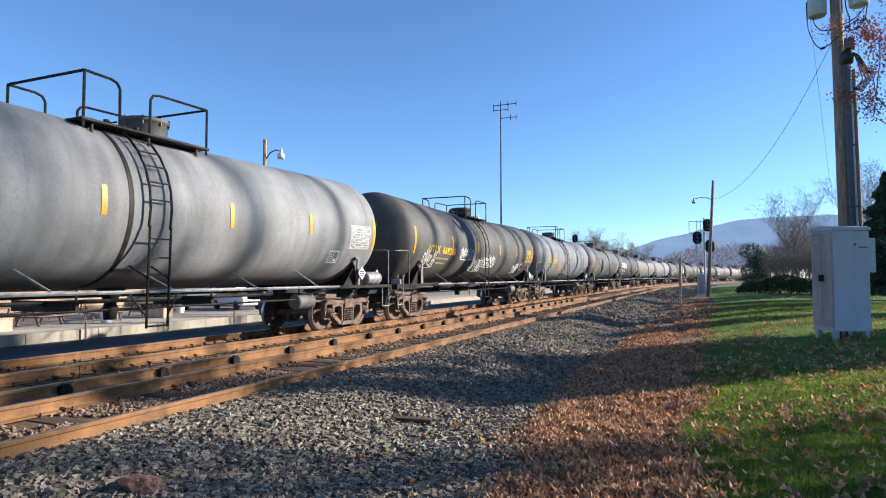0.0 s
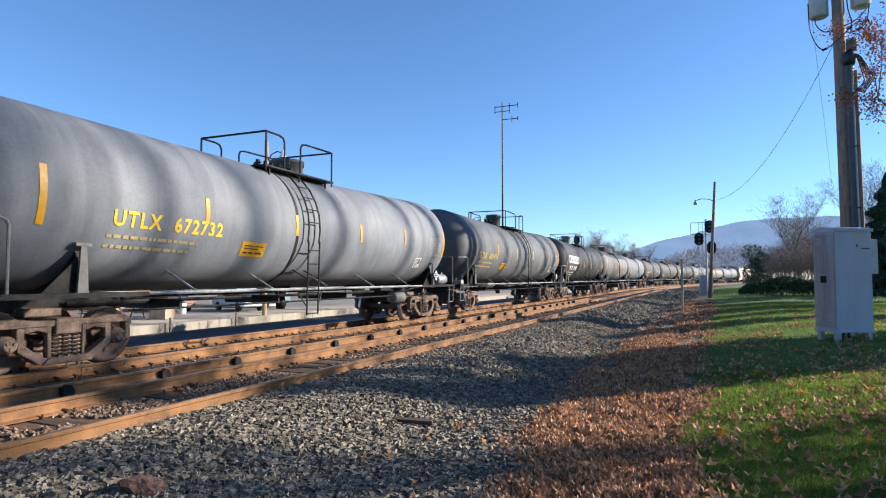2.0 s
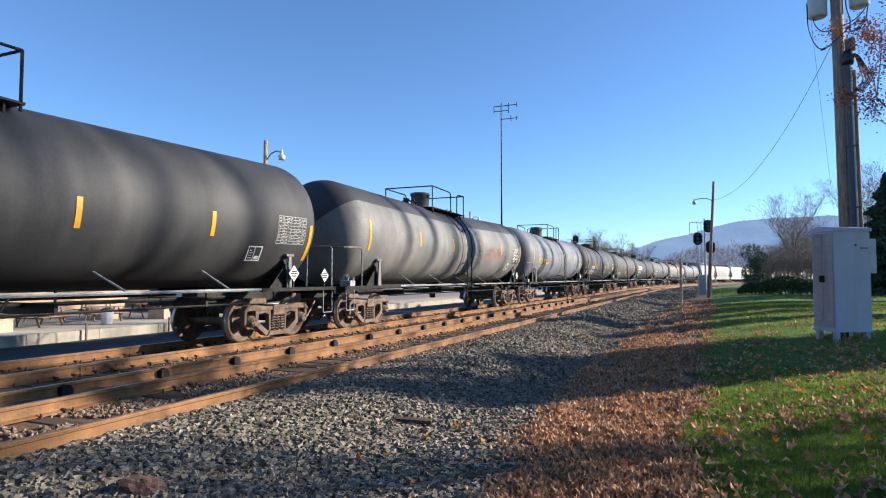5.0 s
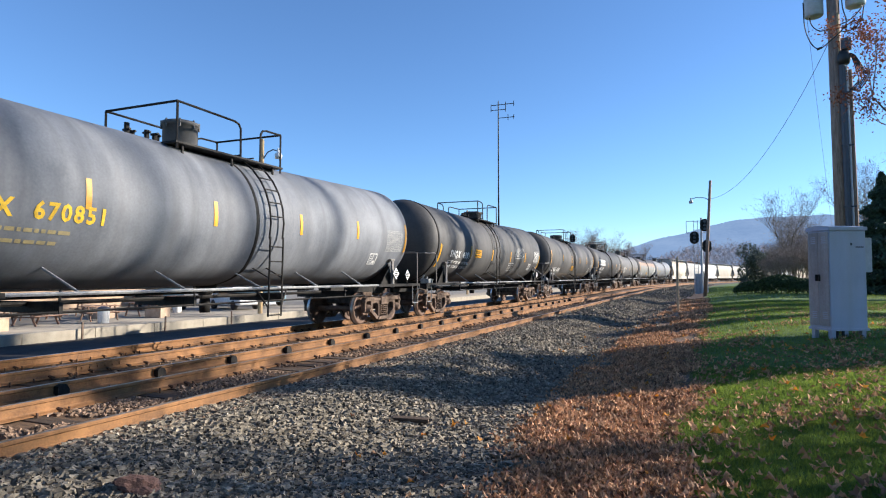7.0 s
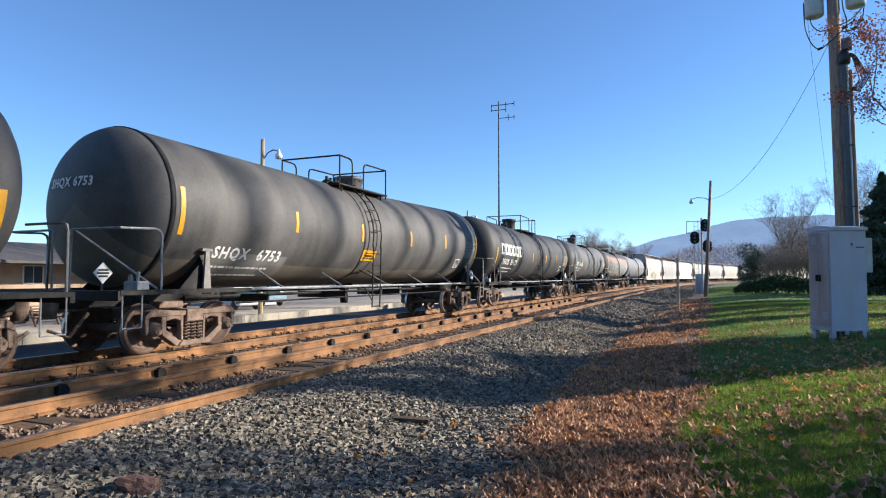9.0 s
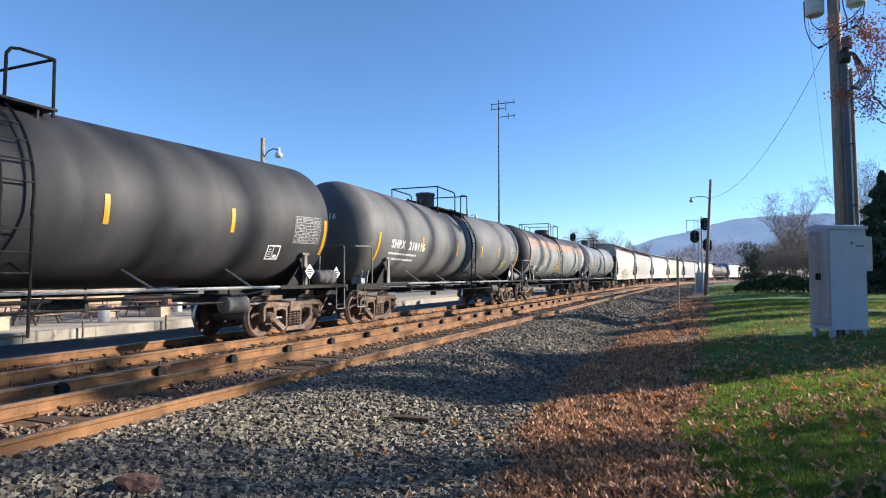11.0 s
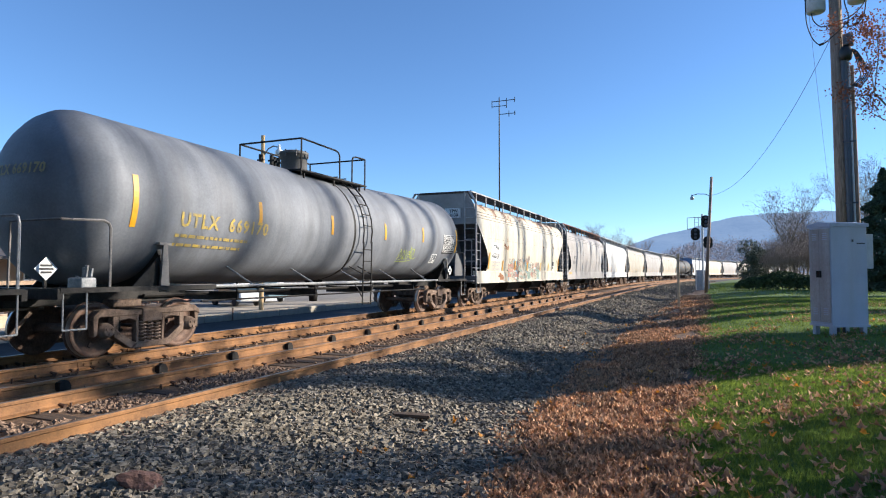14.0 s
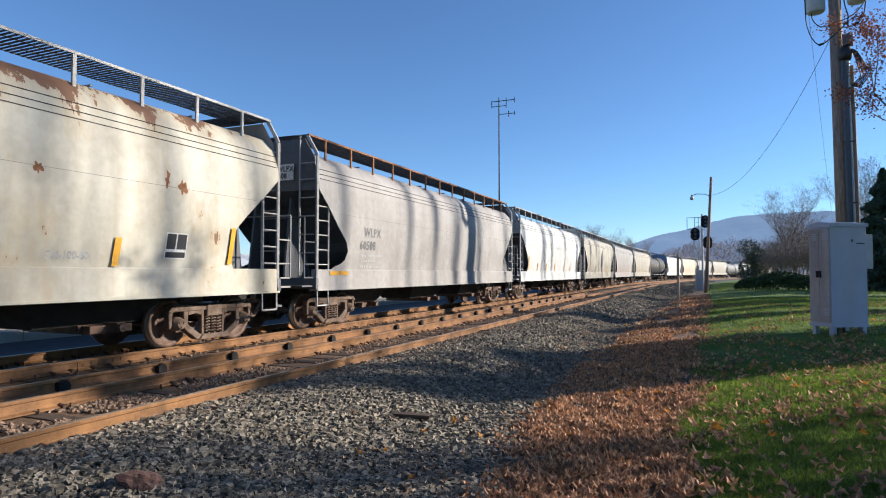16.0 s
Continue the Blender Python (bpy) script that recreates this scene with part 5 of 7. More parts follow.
def spray_mural():
    """The faded mural low on a hopper: overlapping clouds of colour, bones, beads and a blue swoosh."""
    out = []

    def layer():
        """each spot lies a little proud of the one before"""
        return 0.00006 * len(out) - 0.003

    def add(items, m, wobble=0.16):
        for i, (y, z, ry, rz) in enumerate(items):
            y = y * 0.97 + 0.16
            out.append(("mural_patch", patch(0, 0, ry * 0.82, rz * 0.9, int(100 * (y + 9) + 10 * z), 18, wobble), y, z, m, layer()))
            if ry > 0.3:
                for k in range(4):
                    tint = (RED_SPRAY, TEAL_SPRAY, MINT_SPRAY, BROWN_SPRAY, BONE_SPRAY, BLUE_SPRAY)[(i * 5 + k * 7) % 6]
                    out.append(("mural_patch", patch(0, 0, ry * (0.18 + 0.07 * k), rz * (0.3 + 0.05 * k), i * 9 + k, 14, 0.35), y + ry * 0.75 * math.sin(2.4 * k + i), z + rz * 0.6 * math.cos(1.9 * k + 2 * i), tint, layer()))

    add([(-3.35, 1.36, 0.85, 0.24), (-1.75, 1.27, 0.75, 0.22), (-0.45, 1.32, 0.55, 0.26), (1.35, 1.25, 0.6, 0.2), (-4.45, 1.32, 0.22, 0.10), (0.35, 1.45, 0.7, 0.2), (-2.3, 2.0, 0.42, 0.16)], MINT_SPRAY, 0.25)
    add([(-3.72, 1.62, 0.50, 0.34), (-3.95, 1.38, 0.42, 0.2), (-2.72, 1.25, 0.50, 0.22), (-2.95, 1.62, 0.36, 0.28), (-2.45, 1.86, 0.42, 0.24), (0.95, 1.42, 0.45, 0.24), (0.3, 1.33, 0.36, 0.18), (-3.5, 1.86, 0.36, 0.14), (1.25, 1.85, 0.16, 0.2)], RED_SPRAY, 0.3)
    add([(-2.02, 1.62, 0.33, 0.24), (-1.6, 1.24, 0.45, 0.16), (-0.72, 1.62, 0.34, 0.36), (-0.55, 1.92, 0.34, 0.28), (-0.3, 1.28, 0.24, 0.2), (0.05, 1.72, 0.26, 0.2), (1.62, 1.62, 0.42, 0.24), (1.62, 1.28, 0.3, 0.2), (-3.75, 1.62, 0.16, 0.12)], TEAL_SPRAY, 0.3)
    add([(-3.08, 1.86, 0.24, 0.26), (-0.38, 2.12, 0.24, 0.22), (0.42, 1.72, 0.34, 0.24), (1.72, 1.9, 0.22, 0.14), (-1.72, 1.72, 0.20, 0.2), (-3.42, 1.24, 0.36, 0.22), (-1.82, 1.97, 0.27, 0.24), (-0.88, 1.23, 0.26, 0.22), (-2.45, 1.62, 0.24, 0.18), (1.05, 1.24, 0.28, 0.17)], BROWN_SPRAY, 0.2)
    add([(-3.42, 1.24, 0.32, 0.19), (-3.88, 1.16, 0.3, 0.075), (-1.82, 1.97, 0.23, 0.21), (-0.88, 1.23, 0.22, 0.19), (-1.25, 1.36, 0.36, 0.07), (-2.45, 1.62, 0.20, 0.15), (0.22, 1.78, 0.22, 0.26), (0.75, 1.82, 0.15, 0.17), (1.05, 1.24, 0.24, 0.13), (-1.75, 1.62, 0.12, 0.28), (-2.2, 1.42, 0.2, 0.14)], BONE_SPRAY, 0.14)
    add([(-3.52, 1.26, 0.11, 0.10), (-3.28, 1.22, 0.08, 0.09), (-1.86, 2.02, 0.10, 0.10), (-0.84, 1.24, 0.09, 0.09), (-2.48, 1.64, 0.09, 0.08), (0.78, 1.84, 0.06, 0.07), (1.02, 1.25, 0.08, 0.06), (-1.74, 1.5, 0.07, 0.07)], BROWN_SPRAY, 0.14)
    add([(-1.56, 2.22, 0.06, 0.16), (-1.40, 2.06, 0.20, 0.11), (-1.15, 2.02, 0.22, 0.09), (-3.28, 2.0, 0.14, 0.09), (-3.05, 2.07, 0.12, 0.09), (-4.15, 1.12, 0.11, 0.13), (-1.72, 1.52, 0.16, 0.05), (-0.1, 1.86, 0.12, 0.06), (1.45, 1.12, 0.16, 0.06)], BLUE_SPRAY, 0.2)
    rng = random.Random(12)
    for (y0, z0), (y1, z1), n in (((-3.6, 1.92), (-2.95, 2.14), 11), ((-3.75, 1.7), (-3.3, 1.55), 7), ((-2.35, 1.72), (-1.95, 1.98), 8), ((-2.05, 1.42), (-1.05, 1.36), 14), ((-1.2, 1.9), (-0.7, 2.1), 6), ((0.5, 1.2), (0.8, 1.4), 5)):
        for k in range(n):
            f = (k + 0.5) / n
            y, z, r = y0 + (y1 - y0) * f + rng.gauss(0, 0.05), z0 + (z1 - z0) * f + rng.gauss(0, 0.05), rng.uniform(0.045, 0.085)
            out.append(("mural_bead", patch(0, 0, r, r, k, 10, 0.1), y, z, BONE_SPRAY, layer()))
            out.append(("mural_bead", patch(0, 0, r * 0.66, r * 0.66, k, 9, 0.1), y, z, rng.choice((BROWN_SPRAY, TEAL_SPRAY, RED_SPRAY, BROWN_SPRAY)), layer()))
    for k in range(16):
        bm = bmesh.new()
        y, z = rng.uniform(-0.05, 0.55), rng.uniform(1.85, 2.05)
        stroke(bm, [(0, 0), (rng.uniform(-0.16, 0.02), -0.18), (rng.uniform(-0.22, 0.05), -0.38)], 0.014)
        out.append(("mural_line", bm, y, z, rng.choice((BROWN_SPRAY, WHITE_INK)), layer()))
    return out


def name_blocks():
    """Large lettering given as plain block shapes."""
    items = []
    for k in range(6):
        x = 0.6 * k
        items += [(x, x + 0.14, 0, 0.52), (x + 0.40, x + 0.52, 0.06, 0.46), (x + 0.14, x + 0.47, 0.40, 0.52), (x + 0.14, x + 0.47, 0, 0.12)]
    return rects(items)


def consist():
    def tank(seed, f, b, paint, label, **kw):
        d = dict(kind="tank", seed=seed, tc=b - f, at=(f + b) / 2 - 3.92, paint=paint, label=label)
        d.update(kw)
        return d

    def hop(seed, f, b, paint, label, **kw):
        d = tank(seed, f, b, paint, label, **kw)
        d["kind"] = "hopper"
        return d

    def tag(seed, w, h, n, y, z, ink, line_w=0.035):
        return ("spray_tag", scrawl(seed, w, h, n, line_w), y, z, ink)

    cars = [
        tank(1, 5.46, 18.46, GREY_A, "pale grey tank car with sooty streaks", rear_deck=True, top_y=-0.89, ink=YELLOW_INK, table_ink=WHITE_INK, reservoir=GREY_RAIL),
        tank(2, 22.56, 35.77, DARK_C, "charcoal tank car with yellow marks and white graffiti", rear_deck=True, top_y=-1.09, mark_y=1.32, ink=YELLOW_INK, mark="UTLX 669286", table_ink=YELLOW_INK, reservoir=DUST_STEEL,
             extra=[tag(21, 1.1, 0.5, 4, -3.2, -0.55, WHITE_INK), tag(22, 1.2, 0.6, 5, -1.9, -0.95, WHITE_INK), tag(23, 1.4, 0.5, 5, -0.6, -0.75, WHITE_INK),
                    tag(24, 0.9, 0.6, 4, -6.4, -0.95, WHITE_INK), tag(25, 0.9, 0.55, 4, 4.0, -1.05, WHITE_INK)]),
        tank(3, 39.64, 52.63, GREY_B, "blue-grey tank car with orange lettering", rear_deck=True, top_y=-1.37, mark_y=1.37, mark="UTLX 672732", reservoir=GREY_RAIL, ink=YELLOW_INK, mark_ink=YELLOW_INK, table_ink=FAINT_INK, notice=(-3.05, -0.75)),
        tank(4, 56.88, 70.97, GREY_C, "mid-grey tank car with yellow lettering", top_y=-0.01, mark_y=1.18, mark="UTLX 683494", ink=FADED_YELLOW, table_ink=FAINT_INK, notice=(-3.7, -0.8)),
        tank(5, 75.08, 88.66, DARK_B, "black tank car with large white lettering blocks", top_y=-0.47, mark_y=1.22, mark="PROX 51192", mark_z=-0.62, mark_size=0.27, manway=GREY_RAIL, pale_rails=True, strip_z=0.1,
             extra=[("name_block", name_blocks(), -5.3 - 1.65, -0.22, WHITE_INK)]),
        tank(6, 92.85, 106.48, TAN_GREY, "tan-grey tank car with black top and red graffiti", top_y=-0.5, top=TOP_BLACK, top_at=34, table_ground=True, table_ink=WHITE_INK,
             extra=[tag(61, 2.3, 0.6, 6, 2.2, -0.45, RED_SPRAY, 0.03)]),
        tank(7, 110.63, 123.15, GREY_B, "blue-grey tank car with faded orange lettering", top_y=-0.13, mark_y=1.2, mark="UTLX 670851", ink=YELLOW_INK, mark_ink=YELLOW_INK, table_ink=FAINT_INK),
        tank(8, 127.42, 140.32, DARK_A, "sooty black tank car with white lettering", rear_deck=True, top_y=-1.4, mark_y=1.19, mark="SHQX 6391", strip_z=0.05, table_ink=WHITE_INK, weights=("LD LMT 191200 LB   86 750 KG", "LT WT   71800 LB   32 550 KG"), dark_bands=True, notice=(-3.55, -0.42), mark_z=-0.48,
             extra=[tag(81, 1.5, 0.55, 6, 2.2, -0.30, FAINT_INK, 0.03), ("stencil_lines", text_bars((0.9, 0.85, 0.8, 0.75, 0.7), 0.03, 0.07, -0.4), 1.3, -0.55, FAINT_INK)]),
        tank(9, 144.79, 158.95, TAN_DUST, "dusty charcoal tank car with tan stained lettering panel", rear_deck=True, top_y=-1.36, mark_y=1.2, mark="SHQX 6753", dark_bands=True, braced=True, notice=(-1.3, -0.72), mark_z=-0.85, pale_rails=True,
             top=DARK_C, top_at=-38, extra=[("stained_panel", rects([(0, 2.55, 0, 0.66)]), -7.05, -1.25, TAN_GREY)]),
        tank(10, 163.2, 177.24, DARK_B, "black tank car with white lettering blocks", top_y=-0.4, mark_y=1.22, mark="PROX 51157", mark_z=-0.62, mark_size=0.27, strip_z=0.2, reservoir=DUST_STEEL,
             extra=[("name_block", name_blocks(), -5.5 - 1.65, -0.22, WHITE_INK)]),
        tank(11, 181.43, 194.39, GREY_D, "dark grey tank car with white lettering and lime graffiti", top_y=-0.16, mark_y=0.99, placard_in=1.75, strips=(-0.57, -0.15, 0.23, 0.54), mark="SHPX 210116", stencil=False, strip_z=0.12, reservoir=DUST_STEEL,
             extra=[("spray_tag", looped_tag(0.014), 4.68, -0.93, LIME_SPRAY)]),
        tank(12, 198.53, 212.83, BANDED, "grey tank car with rust band and black top", rear_deck=True, top_y=-1.24, mark_y=1.2, mark="SHQX 6878", braced=True, table_ink=WHITE_INK, top=TOP_BLACK, top_at=89, dark_heads=True, dark_bands=True,
             mark_z=-0.85, pale_rails=True, dull_end=True, notice=(-1.5, -0.80), extra=[("plate_stencil", rects([(0, 0.36, 0, 0.03), (0, 0.36, 0.33, 0.36), (0, 0.03, 0, 0.36), (0.33, 0.36, 0, 0.36)]), -4.6, -0.62, WHITE_INK),
                    ("plate_writing", letters("PLATE", 0.075), -4.54, -0.42, WHITE_INK), ("plate_writing", letters("C", 0.13), -4.47, -0.58, WHITE_INK)]),
        tank(13, 217.0, 229.9, GREY_B, "blue-grey tank car with yellow lettering and lime graffiti", top_y=-0.28, mark_y=1.2, mark="UTLX 669170", ink=FADED_YELLOW, mark_ink=FADED_YELLOW, table_ink=WHITE_INK, table_ground=True,
             extra=[tag(131, 1.05, 0.5, 3, 2.5, -0.85, LIME_SPRAY, 0.016)]),
    ]
    mural = spray_mural()
    for i, (y, z, ry, rz) in enumerate(((-4.98, 1.24, 0.34, 0.17), (-4.45, 2.70, 0.10, 0.09), (-4.2, 2.62, 0.15, 0.07), (-3.98, 2.6, 0.10, 0.10), (-4.48, 2.55, 0.05, 0.07), (2.95, 2.9, 0.06, 0.09), (5.2, 3.05, 0.05, 0.12), (5.55, 2.95, 0.08, 0.14), (-1.3, 3.15, 0.05, 0.06), (0.4, 2.75, 0.03, 0.06))):
        mural.append(("rust_patch", patch(0, 0, ry, rz, i + 40, 20, 0.45), y, z, RUST_PATCH, -0.003))
    words = [("mural_word", letters("PANIC", 0.085), -2.9, 1.14, WHITE_INK, 0.03), ("mural_word", letters("NAUSEA", 0.09), 0.85, 1.64, WHITE_INK, 0.03), ("stencil_word", letters("CH-100-80", 0.12), 3.1, 1.62, FAINT_INK),
             ("stencil_ground", rects([(0, 0.48, 0, 0.46)], 0.08), 5.2, 1.66, WHITE_INK),
             ("square_stencil", rects([(0.02, 0.46, 0.02, 0.12), (0.02, 0.22, 0.17, 0.44), (0.25, 0.46, 0.17, 0.44)], 0.08), 5.2, 1.66, BLACK_INK, 0.003)]
    cars += [
        hop(14, 234.04, 247.81, HOP_RUSTY, "grimy white covered hopper with rust and mural", mark=("TPW", "460130"), panel=True, extra=mural + words, end_paint=HOP_GREY),
        hop(15, 252.08, 265.6, HOP_GREY, "pale grey covered hopper with faded lettering", mark=("WLPX", "60508"), ink=WORN_INK, end_paint=HOP_END, strips=(), stand_paint=RUST_PATCH,
            cut=((1.46, 0.66), (1.55, 0.78), (1.65, 1.12), (1.75, 1.30), (1.98, 1.42), (2.22, 1.32), (2.58, 0.92), (3.45, 0.06)), extra=[("reflective_strip", rects([(0, 0.42, 0, 0.10)]), -7.62, 1.36, REFLECT, 0.012), ("reflective_strip", rects([(0, 0.36, 0, 0.10)]), -7.14, 1.36, REFLECT, 0.012)]),
        hop(16, 269.9, 283.6, HOP_CLEAN, "clean white covered hopper on the curve", bays4=True),
        hop(17, 287.9, 301.6, HOP_WHITE, "weathered white covered hopper", bays4=True),
        hop(18, 305.9, 319.6, HOP_GREY, "pale grey dusty covered hopper", bays4=True),
        hop(19, 323.9, 337.6, HOP_WHITE, "weathered white covered hopper", bays4=True),
        tank(20, 341.9, 354.8, DARK_B, "black tank car between hoppers"),
        hop(21, 359.1, 372.8, HOP_CLEAN, "white covered hopper with blue end", end_paint=HOP_BLUE, bays4=True),
        hop(22, 377.1, 390.8, HOP_TAN, "tan covered hopper far down the train", bays4=True),
        hop(23, 395.1, 408.8, HOP_GREY, "pale grey dusty covered hopper", bays4=True),
        hop(24, 413.1, 426.8, HOP_WHITE, "weathered white covered hopper", bays4=True),
        tank(25, 431.1, 444.0, GREY_A, "pale grey plain tank car", ink=YELLOW_INK),
        hop(26, 448.3, 462.0, HOP_CLEAN, "white covered hopper far down the train", bays4=True),
        hop(27, 466.3, 480.0, HOP_WHITE, "weathered white covered hopper", bays4=True),
    ]
    made = []
    for d in cars:
        made.append(((tank_car if d["kind"] == "tank" else hopper_car)(d), d["at"], d["tc"]))
    return made


TRAIN = consist()


# ---- lineside things ----
def signal_cabinet():
    """The tall pale equipment cabinet on short legs in the lawn."""
    cab = tagged(new("signal_cabinet"), "pale grey steel equipment cabinet on short legs", "cabinet")
    x0, x1, y0, y1 = 0.0, 0.86, 0.0, 0.62
    bm = bmesh.new()
    box(bm, x0, x1, y0, y1, 0.17, 1.93, 0.012)
    part("body", bm, BOX_PAINT, cab)
    bm = bmesh.new()
    prism(bm, [(-0.03, 1.93), (0.65, 1.93), (0.65, 1.99), (0.31, 2.03), (-0.03, 1.99)], x0 - 0.03, x1 + 0.03)
    part("roof", bm, BOX_PAINT, cab)
    bm = bmesh.new()
    box(bm, x0 - 0.02, x1 + 0.02, y0 - 0.02, y1 + 0.02, 0.14, 0.18)
    part("base_frame", bm, BOX_PAINT, cab)
    for a in (0.02, 0.74):
        for b in (0.02, 0.50):
            bm = bmesh.new()
            box(bm, a, a + 0.10, b, b + 0.10, -0.06, 0.145, 0.006)
            part("leg", bm, BOX_PAINT, cab)
    for k in range(2):
        bm = bmesh.new()
        box(bm, x0 - 0.022, x0 - 0.002, 0.02 + 0.295 * k, 0.305 + 0.295 * k, 0.22, 1.90, 0.006)
        door = part("door", bm, BOX_DOOR, cab, "grimy door with painted warm bounce light and latch")
        bm = bmesh.new()
        for z in (0.35, 1.7):
            for j in range(4):
                box(bm, x0 - 0.034, x0 - 0.0225, 0.08 + 0.295 * k, 0.20 + 0.295 * k, z + 0.035 * j, z + 0.035 * j + 0.014)
        part("louvre", bm, BOX_PAINT, door)
        bm = bmesh.new()
        yh = 0.27 if k == 0 else 0.35
        box(bm, x0 - 0.06, x0 - 0.0225, yh - 0.02, yh + 0.02, 1.02, 1.14, 0.005)
        part("latch", bm, BLACK_STEEL, door)
    bm = bmesh.new()
    box(bm, x1 + 0.002, x1 + 0.17, 0.02, 0.24, 1.18, 1.80, 0.01)
    part("side_box", bm, CAN_GREY, cab)
    bm = bmesh.new()
    box(bm, 0.62, 0.80, y0 - 0.016, y0 - 0.001, 1.62, 1.64)
    box(bm, 0.50, 0.53, y0 - 0.016, y0 - 0.001, 1.66, 1.70)
    part("scuff_mark", bm, CONDUIT, cab)
    for k in range(3):
        bm = bmesh.new()
        rod(bm, (0.25 + 0.14 * k, 0.3, -0.1), (0.25 + 0.14 * k, 0.3, 0.15), 0.03, 8)
        part("cable_duct", bm, CONDUIT, cab)
    return cab


cab = signal_cabinet()
cab.matrix_basis = pose(2.455, 15.13, 0.10, 0, 0, 30) @ Matrix.Diagonal((0.98, 1.02, 1.19, 1))


def utility_pole():
    """The near wooden pole with transformers, conduits and cables."""
    p = tagged(new("utility_pole"), "weathered wooden utility pole with grey transformers", "utility pole")
    bm = bmesh.new()
    rod(bm, (0, 0, -0.6), (0, 0, 10.8), 0.19, 18, 0.135)
    part("pole", bm, WOOD_POLE, p, smooth=True)
    for dx, dy, r, m, top, nm in ((0.15, -0.17, 0.075, CONDUIT, 7.0, "conduit"), (0.25, -0.15, 0.028, CAN_GREY, 6.95, "pale_pipe"), (0.31, -0.06, 0.055, WOOD_POLE, 6.85, "timber_strip"), (0.10, -0.16, 0.02, RAW_WOOD, 8.4, "ground_wire_cover")):
        bm = bmesh.new()
        rod(bm, (dx, dy, 0), (dx, dy, top), r, 10)
        part(nm, bm, m, p)
    bm = bmesh.new()
    for z in (1.6, 3.2, 4.8, 6.2):
        box(bm, 0.06, 0.34, -0.26, -0.245, z, z + 0.04)
    part("strap", bm, CONDUIT, p)
    bm = bmesh.new()
    box(bm, 0.14, 0.38, -0.3, -0.06, 7.36, 7.66, 0.02)
    part("junction_box", bm, CONDUIT, p)
    bm = bmesh.new()
    lathe(bm, [(6.98, 0.0), (6.98, 0.12), (7.1, 0.16), (7.24, 0.15), (7.34, 0.10), (7.34, 0.0)], 14, "z", at=(0.20, -0.20, 0))
    part("cable_head", bm, CABLE, p)
    for k in range(5):
        bm = bmesh.new()
        tube(bm, curve_through([(0.22, -0.25, 7.28), (0.36 + 0.02 * k, -0.26, 7.14), (0.46 + 0.05 * k, -0.22, 6.75 - 0.02 * k), (0.50 + 0.06 * k, -0.2, 6.50 + 0.03 * k), (0.40 + 0.03 * k, -0.12, 6.40 - 0.03 * k), (0.30, -0.1, 6.30)]), 0.017, 5)
        part("cable_loop", bm, CABLE, p)
    for dx, dy, z in ((-0.44, -0.05, 8.46), (0.50, 0.0, 8.52)):
        bm = bmesh.new()
        lathe(bm, [(z, 0.0), (z, 0.20), (z + 0.03, 0.23), (z + 0.9, 0.23), (z + 0.95, 0.2), (z + 1.0, 0.0)], 20, "z", at=(dx, dy, 0))
        t = part("transformer", bm, CAN_GREY, p, "pale grey transformer can")
        bm = bmesh.new()
        rod(bm, (dx, dy, z + 0.6), (0, 0, z + 0.6), 0.04, 6)
        part("bracket", bm, BLACK_STEEL, t)
        bm = bmesh.new()
        rod(bm, (dx, dy, z + 0.97), (dx, dy, z + 1.25), 0.06, 8)
        part("bushing", bm, CAN_GREY, t)
    for pts in (((-0.68, -0.1, 8.9), (-0.66, -0.1, 8.2), (-0.52, -0.1, 7.72), (-0.34, -0.1, 7.55), (-0.1, -0.2, 7.66), (0.2, -0.25, 7.90), (0.29, -0.2, 8.12), (0.22, -0.2, 8.5), (0.20, -0.2, 9.0)),
                ((-0.56, -0.05, 8.6), (-0.50, -0.05, 8.25), (-0.30, -0.05, 8.04), (0.0, -0.25, 8.02), (0.35, -0.2, 8.12), (0.62, -0.1, 8.42), (0.72, 0.0, 8.75)),
                ((0.15, -0.25, 7.86), (0.32, -0.2, 7.84), (0.50, -0.2, 7.92), (0.62, -0.1, 8.12), (0.68, 0.0, 8.5))):
        bm = bmesh.new()
        tube(bm, curve_through(pts), 0.015, 5)
        part("drop_cable", bm, CABLE, p)
    for q in ((-0.34, -0.1, 7.55), (0.24, -0.23, 7.94), (0.46, -0.2, 7.89), (0.60, -0.12, 8.08)):
        bm = bmesh.new()
        rod(bm, (q[0] - 0.06, q[1], q[2] - 0.01), (q[0] + 0.06, q[1], q[2] + 0.02), 0.032, 6)
        part("cable_splice", bm, CABLE, p)
    return p


POLE_AT = (5.66, 31.36)
POLE_SIZE = 1.655
pole = utility_pole()
pole.matrix_basis = pose(POLE_AT[0], POLE_AT[1], -0.92, 0, 0, -12) @ pose(0, 0, 0, 0, -0.7, 0) @ Matrix.Diagonal((POLE_SIZE, POLE_SIZE, POLE_SIZE, 1))

LAMP_POLE_AT = (0.05, 52.7)


